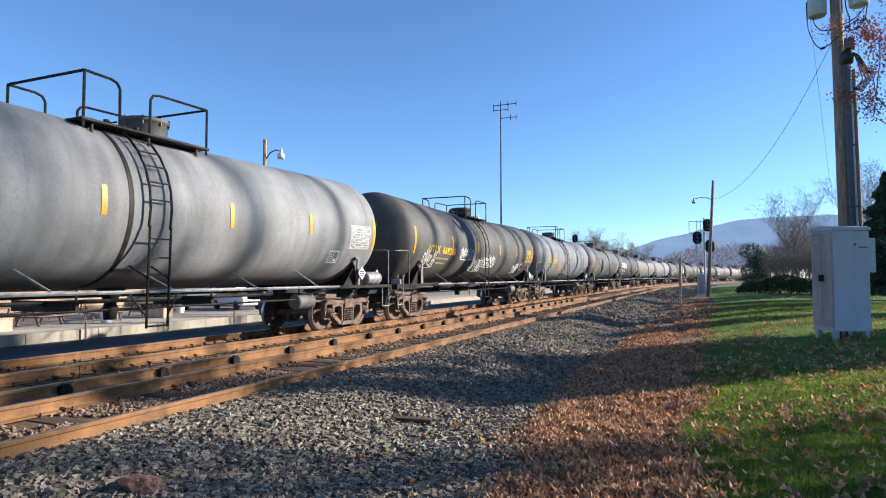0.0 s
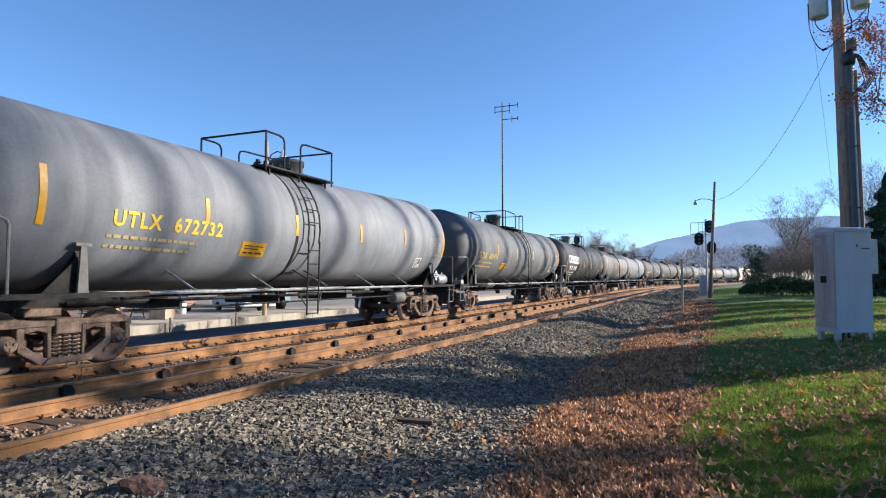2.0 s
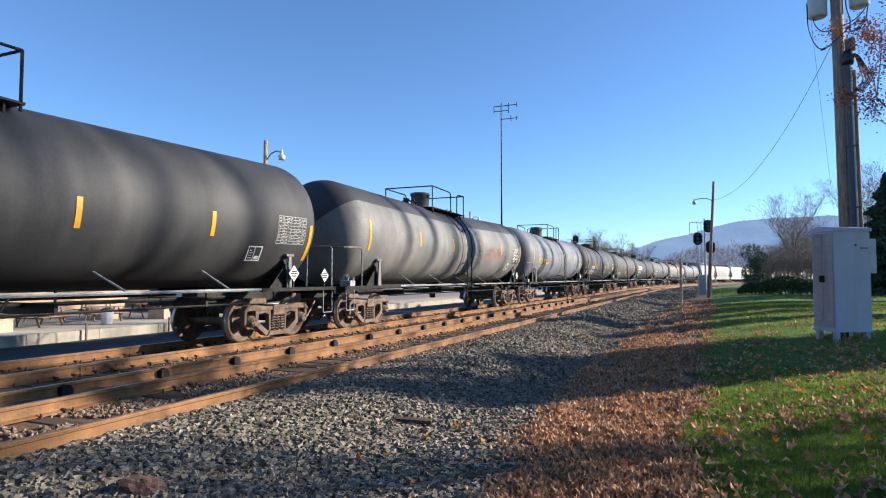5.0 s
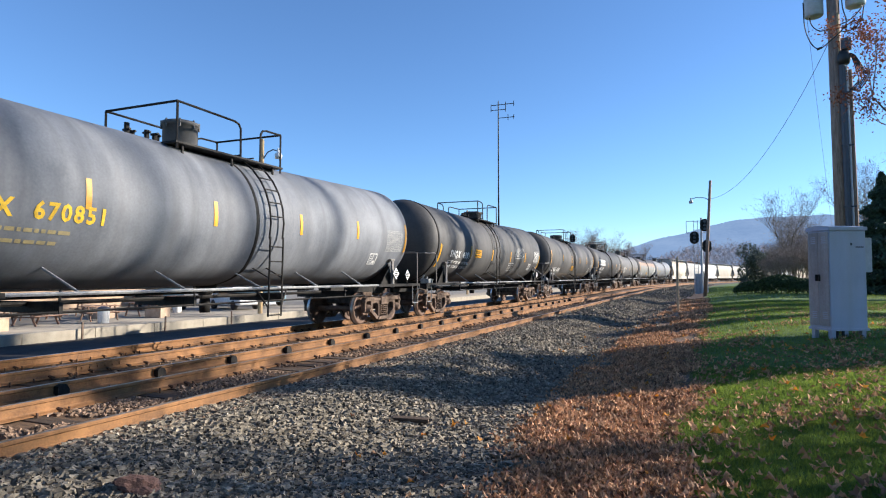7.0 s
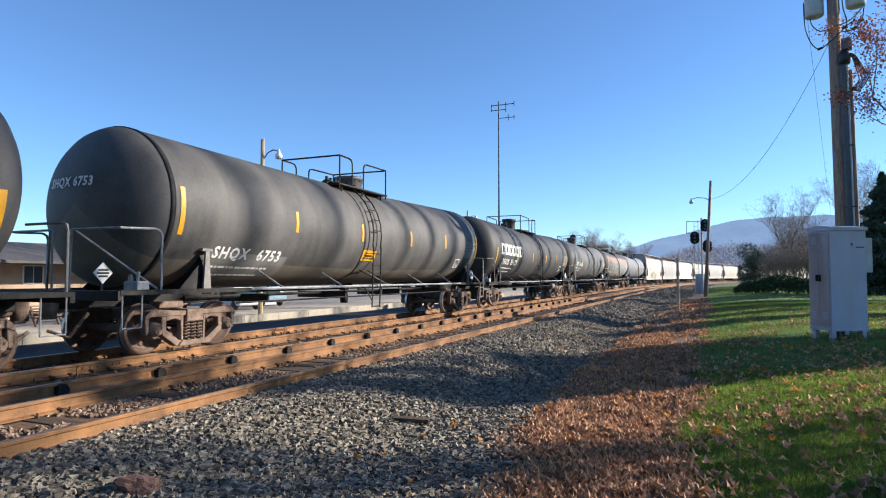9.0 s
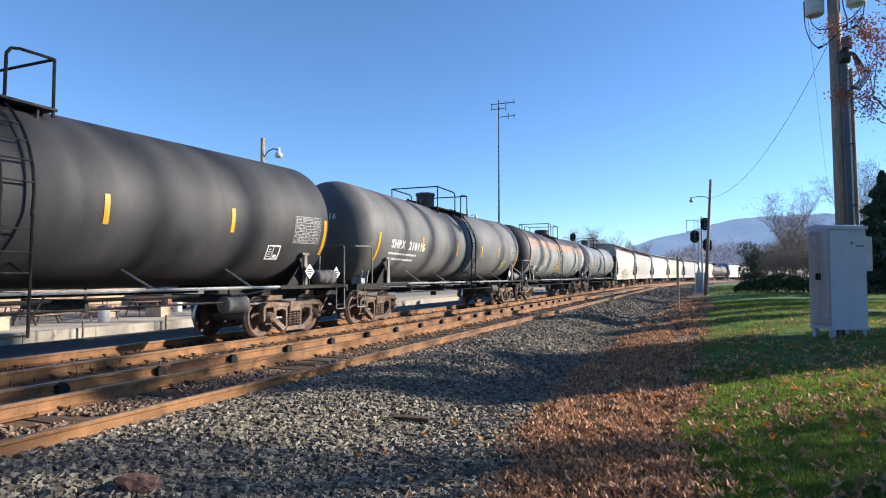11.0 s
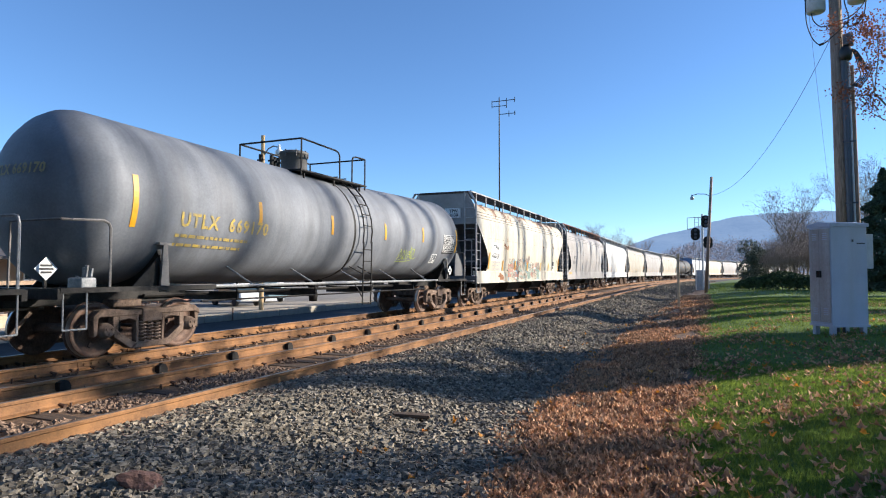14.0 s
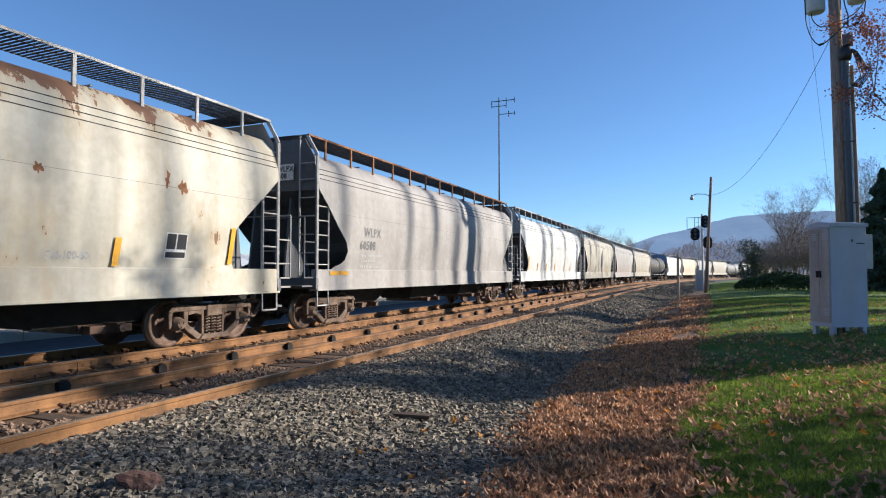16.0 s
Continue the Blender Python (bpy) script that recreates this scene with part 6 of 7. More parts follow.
def lamp_pole():
    """The far pole with a lamp on a bent arm."""
    p = tagged(new("street_lamp"), "dark wooden pole with small lamp on arm", "street lamp")
    bm = bmesh.new()
    rod(bm, (0, 0, -0.3), (0.55, 0, 9.15), 0.14, 12, 0.10)
    part("pole", bm, WOOD_POLE, p, smooth=True)
    bm = bmesh.new()
    pipe(bm, [(0.45, 0, 7.6), (0.1, 0, 7.8), (-0.5, 0, 7.85), (-0.85, 0, 7.75)], 0.03, 6)
    part("arm", bm, CONDUIT, p)
    bm = bmesh.new()
    lathe(bm, [(7.45, 0.0), (7.45, 0.14), (7.62, 0.16), (7.72, 0.07), (7.86, 0.06), (7.86, 0.0)], 12, "z", at=(-0.9, 0, -0.05))
    part("lamp_head", bm, CAN_GREY, p)
    return p


lamp = lamp_pole()
lamp.matrix_basis = pose(LAMP_POLE_AT[0], LAMP_POLE_AT[1], ground_z(*LAMP_POLE_AT))


def wire(name, a, b, sag, r, label):
    bm = bmesh.new()
    a, b = Vector(a), Vector(b)
    pts = [a.lerp(b, k / 16) - Vector((0, 0, sag * 4 * (k / 16) * (1 - k / 16))) for k in range(17)]
    tube(bm, pts, r, 5)
    return tagged(part(name, bm, CABLE), label, "cable")


wire("overhead_cable", (POLE_AT[0] - 0.36, POLE_AT[1], 11.82), (LAMP_POLE_AT[0] + 0.25, LAMP_POLE_AT[1], 7.55), 1.75, 0.012, "black overhead cable strung between two wooden poles")
wire("service_wire", (POLE_AT[0] - 1.24, POLE_AT[1], 13.8), (12.6, 75.0, 5.0), 0.3, 0.008, "thin service wire running off from the pole")


def marker_post():
    bm = bmesh.new()
    box(bm, -0.055, 0.055, -0.055, 0.055, -0.3, 2.55, 0.01)
    p = tagged(new("marker_post"), "weathered tan wooden marker post on stony ground", "post")
    part("post", bm, STAKE, p)
    bm = bmesh.new()
    lathe(bm, [(-0.05, 0.0), (-0.05, 0.12), (0.06, 0.10), (0.06, 0.0)], 10, "z")
    part("footing", bm, CONCRETE, p)
    return p


marker_post().matrix_basis = pose(-1.15, 31.0, ground_z(-0.95, 31.0))


def signal_mast(kind):
    """A railway signal with round black target heads on a steel mast."""
    p = tagged(new("railway_signal"), "railway signal with round black target heads", "railway signal")
    bm = bmesh.new()
    rod(bm, (0, 0, 0), (0, 0, 7.2), 0.09, 10)
    part("mast", bm, CAN_GREY, p)
    bm = bmesh.new()
    rod(bm, (-0.3, 0.1, 0.3), (-0.3, 0.1, 7.0), 0.025, 5)
    rod(bm, (-0.65, 0.1, 0.3), (-0.65, 0.1, 7.0), 0.025, 5)
    for k in range(20):
        rod(bm, (-0.65, 0.1, 0.5 + k * 0.33), (-0.3, 0.1, 0.5 + k * 0.33), 0.015, 5)
    part("ladder", bm, CAN_GREY, p)
    bm = bmesh.new()
    pipe(bm, [(-1.3, 0, 6.9), (0.5, 0, 6.9)], 0.03, 5)
    pipe(bm, [(-1.3, 0, 5.8), (0.5, 0, 5.8)], 0.03, 5)
    pipe(bm, [(-1.3, 0, 5.8), (-1.3, 0, 6.9)], 0.03, 5)
    part("bracket", bm, CAN_GREY, p)
    for x, z in ((0.28, 6.5), (-0.62, 5.35), (0.45, 4.55)) if kind else ((0.0, 6.9),):
        bm = bmesh.new()
        prof = [(-0.06, 0.0), (-0.06, 0.38), (-0.02, 0.41), (0.03, 0.41), (0.03, 0.0)]
        lathe(bm, prof, 24, "y", at=(x, -0.15, z + 0.18))
        lathe(bm, prof, 24, "y", at=(x, -0.15, z - 0.18))
        h = part("signal_head", bm, BLACK_STEEL, p, "round black signal target")
        for dz in (0.35, 0.0, -0.35):
            bm = bmesh.new()
            rod(bm, (x, -0.20, z + dz), (x, -0.42, z + dz - 0.02), 0.12, 12, 0.13)
            part("lens_hood", bm, CONDUIT, h)
    bm = bmesh.new()
    box(bm, -0.55, 0.55, 0.3, 1.3, -0.2, 2.0, 0.02)
    part("relay_case", bm, CAN_GREY, p)
    return p


sm = signal_mast(True)
sm.matrix_basis = pose(-0.15, 62.0, -0.3, 0, 0, 4)


# ---- beyond the train: kerb, platform, benches ----
def far_side():
    k = tagged(new("platform_kerb"), "pale concrete kerb along the platform", "kerb", kind="structure")
    bm = bmesh.new()
    box(bm, -1.5, 1.5, -0.16, 0.16, -1.35, -0.74, 0.02)
    me = mesh_of("kerb_block", bm, [CONCRETE])
    for i in range(-3, 26):
        share("kerb_block", me, k, (-23.75, 3.02 * i - 1.5, 0), math.pi / 2)
    bm = bmesh.new()
    box(bm, -0.03, 0.03, -0.03, 0.03, 0, 0.75)
    me2 = mesh_of("kerb_stake", bm, [TRUCK_STEEL])
    for y in (11.5, 17.4, 21.6, 26.0):
        tagged(share("kerb_stake", me2, None, (-23.4, y, -1.2)), "short rusty steel stake beside the kerb", "stake", "kerb stakes")


far_side()


def picnic_table():
    t = tagged(new("picnic_table"), "brown wooden picnic table on the platform", "picnic table", "platform picnic tables")
    for k in range(5):
        bm = bmesh.new()
        box(bm, -0.36 + 0.145 * k, -0.23 + 0.145 * k, -0.9, 0.9, 0.71, 0.75, 0.005)
        part("tabletop_plank", bm, TABLE_WOOD, t)
    for sx in (-1, 1):
        for k in range(2):
            bm = bmesh.new()
            a = sx * (0.62 + 0.14 * k)
            box(bm, a - 0.065, a + 0.065, -0.9, 0.9, 0.42, 0.46, 0.005)
            part("bench_plank", bm, TABLE_WOOD, t)
    for y in (-0.62, 0.62):
        for sx in (-1, 1):
            bm = bmesh.new()
            prism(bm, [(sx * 0.20, 0.71), (sx * 0.30, 0.71), (sx * 0.66, 0.0), (sx * 0.55, 0.0)], y - 0.02, y + 0.02, "y")
            part("leg", bm, TABLE_WOOD, t)
        bm = bmesh.new()
        box(bm, -0.78, 0.78, y - 0.02, y + 0.02, 0.35, 0.42)
        part("cross_bar", bm, TABLE_WOOD, t)
    return t


tbl = picnic_table()
tbl.matrix_basis = pose(-27.5, 18.2, -0.76, 0, 0, 12)
_r = random.Random(4)
for x, y in ((-29.6, 17.6), (-27.6, 21.4), (-30.2, 20.2), (-28.4, 15.2), (-31.0, 23.6), (-28.8, 25.0), (-26.6, 12.4), (-30.6, 13.6)):
    copy_thing(tbl, pose(x, y, -0.76, 0, 0, 40 * _r.random() - 20))


def planter():
    """A square timber planter with a rim, filled with soil."""
    t = tagged(new("planter_box"), "tan timber planter box on the platform", "planter", "platform planters")
    for sx, sy in ((1, 0), (-1, 0), (0, 1), (0, -1)):
        bm = bmesh.new()
        if sx:
            box(bm, sx * 0.42 - 0.025, sx * 0.42 + 0.025, -0.44, 0.44, 0, 0.5, 0.006)
        else:
            box(bm, -0.39, 0.39, sy * 0.42 - 0.025, sy * 0.42 + 0.025, 0, 0.5, 0.006)
        part("side_board", bm, PLANTER_WOOD, t)
        bm = bmesh.new()
        if sx:
            box(bm, sx * 0.43 - 0.05, sx * 0.43 + 0.05, -0.48, 0.48, 0.502, 0.54, 0.006)
        else:
            box(bm, -0.375, 0.375, sy * 0.43 - 0.05, sy * 0.43 + 0.05, 0.502, 0.54, 0.006)
        part("rim", bm, PLANTER_WOOD, t)
    bm = bmesh.new()
    box(bm, -0.39, 0.39, -0.39, 0.39, 0.02, 0.45)
    part("soil", bm, LITTER, t)
    return t


plant = planter()
for i, (x, y) in enumerate(((-26.0, 15.4), (-29.0, 22.6), (-26.8, 24.2))):
    if i:
        copy_thing(plant, pose(x, y, -0.76, 0, 0, 8 * i))
    else:
        plant.matrix_basis = pose(x, y, -0.76)


def waste_bin():
    b = tagged(new("waste_bin"), "white round waste bin beside picnic tables", "bin", "platform bins")
    bm = bmesh.new()
    lathe(bm, [(0, 0.0), (0, 0.22), (0.02, 0.24), (0.62, 0.27), (0.66, 0.28), (0.66, 0.0)], 18, "z")
    part("drum", bm, WHITE_PAINT, b)
    bm = bmesh.new()
    lathe(bm, [(0.662, 0.285), (0.70, 0.285), (0.78, 0.12), (0.78, 0.0)], 18, "z")
    part("lid", bm, CONDUIT, b)
    return b


bin_1 = waste_bin()
bin_1.matrix_basis = pose(-25.9, 20.3, -0.76)
copy_thing(bin_1, pose(-29.4, 28.0, -0.76))


def long_building(name, label, x, y0, y1, h, depth, wall, roof, n_win, overhang=1.2):
    """A low building with windows in its near wall and a shed roof."""
    b = tagged(new(name), label, "building")
    bm = bmesh.new()
    box(bm, x - depth, x, y0, y1, -0.8, h)
    part("wall", bm, wall, b)
    bm = bmesh.new()
    prism(bm, [(x + overhang, h - 0.1), (x + overhang, h + 0.05), (x - depth / 2, h + 1.5), (x - depth - overhang, h + 0.05), (x - depth - overhang, h - 0.1)], y0 - 0.6, y1 + 0.6, "y")
    part("roof", bm, roof, b)
    for k in range(n_win):
        y = y0 + (k + 0.5) * (y1 - y0) / n_win
        bm = bmesh.new()
        box(bm, x + 0.004, x + 0.06, y - 0.65, y + 0.65, 0.95, 2.15)
        w = part("window", bm, WHITE_PAINT, b)
        bm = bmesh.new()
        box(bm, x + 0.062, x + 0.075, y - 0.57, y - 0.03, 1.03, 2.07)
        box(bm, x + 0.062, x + 0.075, y + 0.03, y + 0.57, 1.03, 2.07)
        part("pane", bm, GLASS_DARK, w)
    return b


def mast_antenna():
    a = tagged(new("antenna_mast"), "tall thin steel antenna mast with crossbar aerials", "antenna")
    bm = bmesh.new()
    rod(bm, (0, 0, 0), (0, 0, 12.0), 0.16, 8, 0.09)
    rod(bm, (0, 0, 10), (0, 0, 22.1), 0.09, 8, 0.065)
    part("mast", bm, BLACK_STEEL, a)
    bm = bmesh.new()
    rod(bm, (-0.9, 0, 21.8), (1.9, 0, 21.8), 0.05, 5)
    rod(bm, (-0.9, 0, 21.2), (0.9, 0, 21.2), 0.045, 5)
    rod(bm, (0, 0, 20.2), (2.0, 0, 20.2), 0.045, 5)
    for x, z, h in ((-0.9, 21.5, 0.45), (0.0, 21.8, 0.5), (0.9, 21.5, 0.6), (1.9, 21.8, 0.3), (1.2, 20.2, 0.35), (1.9, 20.2, 0.25)):
        rod(bm, (x, 0, z - h), (x, 0, z + h), 0.045, 5)
    part("aerial", bm, BLACK_STEEL, a)
    return a


def yard_lamp():
    p = tagged(new("yard_lamp"), "wooden yard pole with white lamp on curved arm", "street lamp", "yard lamps")
    bm = bmesh.new()
    rod(bm, (0, 0, -1.35), (0, 0, 9.45), 0.14, 10, 0.11)
    part("pole", bm, RAW_WOOD, p)
    bm = bmesh.new()
    pipe(bm, [(0.1, 0, 8.3), (0.35, 0, 8.65), (0.7, 0, 8.8), (1.0, 0, 8.7)], 0.035, 6)
    part("arm", bm, CONDUIT, p)
    bm = bmesh.new()
    lathe(bm, [(8.25, 0.0), (8.25, 0.20), (8.5, 0.22), (8.6, 0.10), (8.8, 0.08), (8.9, 0.0)], 14, "z", at=(1.05, 0, 0))
    part("lamp_head", bm, WHITE_PAINT, p)
    return p


def at_bearing(u, z):
    """Ground place in the direction u (tangent from the camera's axis), z metres deep."""
    s, c = math.sin(radians(YAW)), math.cos(radians(YAW))
    return (z * (u * c - s), z * (u * s + c))


F = 784 / math.tan(radians(71.7 / 2))
x, y = at_bearing((889 - 784) / F, 72)
mast_antenna().matrix_basis = pose(x, y, 0)
yl1 = yard_lamp()
x, y = at_bearing((468 - 784) / F, 36)
yl1.matrix_basis = pose(x, y, 0.08, 0, 0, 10)
x, y = at_bearing((833 - 784) / F, 75)
copy_thing(yl1, pose(x, y, 0.08, 0, 0, 10))
x, y = at_bearing((1020 - 784) / F, 88)
sm2 = signal_mast(False)
sm2.matrix_basis = pose(x, y, 0, 0, 0, 10)
x, y = at_bearing((1062 - 784) / F, 120)
long_building("depot_building", "tan low building behind the train", x, y, y + 14, 6.5, 12, TAN_WALL, ROOF_DARK, 4)
long_building("station_building", "low dark-roofed building behind picnic tables", -39, 8, 36, 2.3, 9, TAN_WALL, ROOF_DARK, 4, 3.0)
long_building("pale_shed", "pale low shed at the yard's far side", -31.2, 36.5, 40.5, 1.4, 3.5, CAN_GREY, CAN_GREY, 2, 0.4)


def parked_car(paint, label):
    """A small parked car: body, cabin, glass and wheels."""
    c = tagged(new("parked_car"), label, "car", "parked cars")
    bm = bmesh.new()
    prism(bm, [(-2.1, 0.32), (2.15, 0.32), (2.2, 0.62), (2.05, 0.82), (1.15, 0.92), (-1.5, 0.95), (-2.15, 0.85), (-2.2, 0.5)], -0.85, 0.85)
    bmesh.ops.bevel(bm, geom=bm.edges[:], offset=0.06, segments=2, affect="EDGES")
    part("body", bm, paint, c)
    bm = bmesh.new()
    prism(bm, [(-1.6, 0.94), (1.1, 0.92), (0.45, 1.40), (-1.05, 1.43)], -0.72, 0.72)
    part("cabin", bm, GLASS_DARK, c)
    bm = bmesh.new()
    prism(bm, [(-1.08, 1.40), (0.48, 1.37), (0.42, 1.46), (-1.0, 1.48)], -0.70, 0.70)
    part("roof", bm, paint, c)
    for y in (-1.35, 1.35):
        for sx in (-1, 1):
            bm = bmesh.new()
            lathe(bm, [(sx * 0.68, 0.0), (sx * 0.68, 0.31), (sx * 0.86, 0.31), (sx * 0.875, 0.22), (sx * 0.87, 0.0)], 16, "x", at=(0, y, 0.31))
            part("wheel", bm, CABLE, c)
    return c


parked_car(WHITE_PAINT, "white parked car behind the platform").matrix_basis = pose(-29.0, 32.5, -0.76, 0, 0, 70)
parked_car(RED_SPRAY, "dark red parked car behind the platform").matrix_basis = pose(-33.0, 30.0, -0.76, 0, 0, 78)
parked_car(BLUE_SPRAY, "blue parked car behind the platform").matrix_basis = pose(-31.0, 37.5, -0.76, 0, 0, 72)


# ---- trees and hills ----
def tree(name, label, height, seed, leaf=None, leaves=0, spread=0.55, trunk=0.16, twig_r=0.006, depth=5, kids=3, start=0.25, leaf_size=0.09, fine=0):
    """A tapered trunk with forking limbs; twigs end the limbs, and leaves sit on them."""
    rng = random.Random(seed)
    t = tagged(new(name), label, "tree")
    wood, twig, tips = bmesh.new(), bmesh.new(), []

    def grow(p, d, ln, r, lev):
        if lev == 0 or r < twig_r * 0.7:
            tips.append(p)
            return
        n = 3 if lev > 2 else 2
        q = p
        for k in range(n):
            d = (d + Vector((rng.uniform(-1, 1), rng.uniform(-1, 1), rng.uniform(-0.3, 0.7))) * 0.16).normalized()
            nq = q + d * ln / n
            r1 = r * (1 - 0.14)
            rod(wood if lev > 2 else twig, q, nq, r, 6 if lev > 3 else 4 if lev > 2 else 3, r1)
            q, r = nq, r1
            if lev < depth and k < n - 1 or lev <= 2:
                side = Vector((rng.uniform(-1, 1), rng.uniform(-1, 1), rng.uniform(-0.1, 0.8))).normalized()
                grow(q, (d * 0.5 + side * 0.8).normalized(), ln * 0.55, r * 0.5, lev - 1)
        for k in range(kids):
            side = Vector((rng.uniform(-1, 1), rng.uniform(-1, 1), rng.uniform(-0.1, 0.6))).normalized()
            grow(q, (d * (1 - spread) + side * spread + Vector((0, 0, 0.15))).normalized(), ln * rng.uniform(0.62, 0.85), r * rng.uniform(0.55, 0.75), lev - 1)

    grow(Vector((0, 0, -0.3)), Vector((0, 0, 1)), height * start + 0.3, trunk, depth)
    k = height / max(v.co.z for v in twig.verts)
    for bm in (wood, twig):
        for v in bm.verts:
            v.co *= k
    tips = [p * k for p in tips]
    part("trunk", wood, BARK, t)
    part("crown", twig, TWIG, t)
    if fine:
        verts, faces = [], []
        for k in range(fine):
            p = rng.choice(tips) + Vector((rng.gauss(0, 0.25), rng.gauss(0, 0.25), rng.gauss(0, 0.2)))
            d = Vector((p.x * 0.12 + rng.gauss(0, 0.6), p.y * 0.12 + rng.gauss(0, 0.6), 0.6 + rng.gauss(0, 0.4))).normalized() * rng.uniform(0.3, 0.8)
            w = d.cross(Vector((rng.gauss(0, 1), rng.gauss(0, 1), rng.gauss(0, 1)))).normalized() * rng.uniform(0.008, 0.018)
            i = len(verts)
            verts += [tuple(p - w), tuple(p + w), tuple(p + d)]
            faces.append((i, i + 1, i + 2))
        me = bpy.data.meshes.new("fine_twig")
        me.from_pydata(verts, [], faces)
        me.materials.append(TWIG)
        tagged(new("fine_twig", me), kind="stuff").parent = t
    if leaf:
        verts, faces = [], []
        for k in range(leaves):
            p = rng.choice(tips) + Vector((rng.gauss(0, 0.22), rng.gauss(0, 0.22), rng.gauss(0, 0.18)))
            a, b = Vector((rng.uniform(-1, 1), rng.uniform(-1, 1), rng.uniform(-1, 1))).normalized(), Vector((rng.uniform(-1, 1), rng.uniform(-1, 1), rng.uniform(-1, 1))).normalized()
            c = a.cross(b).normalized() * leaf_size * 0.6
            a = a * leaf_size
            i = len(verts)
            verts += [p - a, p + c, p + a, p - c]
            faces.append((i, i + 1, i + 2, i + 3))
        me = bpy.data.meshes.new("foliage")
        me.from_pydata([tuple(v) for v in verts], [], faces)
        me.materials.append(leaf)
        ob = new("foliage", me)
        ob.parent = t
    return t


def leaf_cloud(n, size, seed, shape):
    """Many small leaves within a shape: a function from a random generator to a point."""
    rng = random.Random(seed)
    verts, faces = [], []
    for k in range(n):
        p = Vector(shape(rng))
        a = Vector((rng.uniform(-1, 1), rng.uniform(-1, 1), rng.uniform(-1, 1))).normalized()
        b = Vector((rng.uniform(-1, 1), rng.uniform(-1, 1), rng.uniform(-1, 1))).normalized()
        c = a.cross(b).normalized() * size * 0.55
        a = a * size * rng.uniform(0.6, 1.3)
        i = len(verts)
        verts += [p - a, p + c, p + a, p - c]
        faces.append((i, i + 1, i + 2, i + 3))
    me = bpy.data.meshes.new("foliage")
    me.from_pydata([tuple(v) for v in verts], [], faces)
    return me


def evergreen(height, radius, seed, label):
    t = tagged(new("evergreen_tree"), label, "tree")
    bm = bmesh.new()
    rod(bm, (0, 0, -0.2), (0, 0, height * 0.95), 0.22, 8, 0.03)
    part("trunk", bm, BARK, t)
    def shape(rng):
        z = rng.random() ** 1.3
        lay = 0.75 + 0.25 * math.sin(z * 46 + rng.random())
        a = rng.random() * 2 * math.pi
        lobes = 0.8 + 0.2 * math.sin(5 * a + 9 * z)
        r = radius * (1 - z) ** 0.8 * lay * lobes * (0.55 + 0.45 * rng.random() ** 0.5)
        return (r * math.cos(a), r * math.sin(a), 0.1 + z * height - 0.12 * r)
    me = leaf_cloud(15000, 0.16, seed, shape)
    me.materials.append(EVERGREEN)
    new("foliage", me).parent = t
    return t


def round_bush(height, radius, seed, label, leaf=None, n=12000, size=0.13, base=0.0, trunk=0.12, name="shrub"):
    """A leafy crown of overlapping clumps with an uneven outline, on a short trunk with limbs."""
    t = tagged(new(name), label, name.replace("_", " "))
    r0 = random.Random(seed)
    clumps = []
    for k in range(18):
        a, z = r0.random() * 2 * math.pi, r0.random()
        w = radius * (0.25 + 0.75 * math.sin(math.pi * (0.18 + 0.72 * z))) * 0.72 * r0.random() ** 0.5
        clumps.append((w * math.cos(a), w * math.sin(a), base + (height - base) * (0.10 + 0.80 * z), radius * r0.uniform(0.28, 0.45)))

    def shape(rng):
        x, y, z, r = rng.choice(clumps)
        d = Vector((rng.gauss(0, 1), rng.gauss(0, 1), rng.gauss(0, 0.8))).normalized() * r * (0.5 + 0.5 * rng.random() ** 0.4)
        return (x + d.x, y + d.y, max(0.05, z + d.z))
    me = leaf_cloud(n, size, seed, shape)
    me.materials.append(leaf or EVERGREEN)
    new("foliage", me).parent = t
    bm = bmesh.new()
    rod(bm, (0, 0, -0.2), (0, 0, height * 0.6), trunk, 8, trunk * 0.4)
    for x, y, z, r in clumps:
        rod(bm, (0, 0, max(0.2, min(height * 0.55, z * 0.6))), (x, y, z), trunk * 0.3, 5, 0.015)
    part("trunk", bm, BARK, t)
    return t


def hedge(length, width, height, seed, label):
    t = tagged(new("hedge"), label, "hedge")
    def shape(rng):
        y = rng.uniform(-1, 1)
        a = rng.random() * math.pi
        k = 1 + 0.10 * math.sin(7 * y + 1)
        r = 0.75 + 0.25 * rng.random() ** 0.6
        return (width / 2 * math.cos(a) * r * k, y * length / 2, max(0.02, height * (math.sin(a) ** 0.5) * r * k * (1 - 0.65 * abs(y) ** 2.6)))
    me = leaf_cloud(14000, 0.10, seed, shape)
    me.materials.append(HEDGE)
    new("foliage", me).parent = t
    bm = bmesh.new()
    for k in range(14):
        y = -length / 2 + length * (k + 0.5) / 14
        rod(bm, (0, y, -0.1), (0.1, y, height * 0.7), 0.03, 5)
    part("stem", bm, BARK, t)
    return t


def place(u, z, dz=0.0, turn=0.0, scale=1.0):
    x, y = at_bearing((u - 784) / F, z)
    return pose(x, y, ground_z(x, y) + dz, 0, 0, turn) @ Matrix.Diagonal((scale, scale, scale, 1))


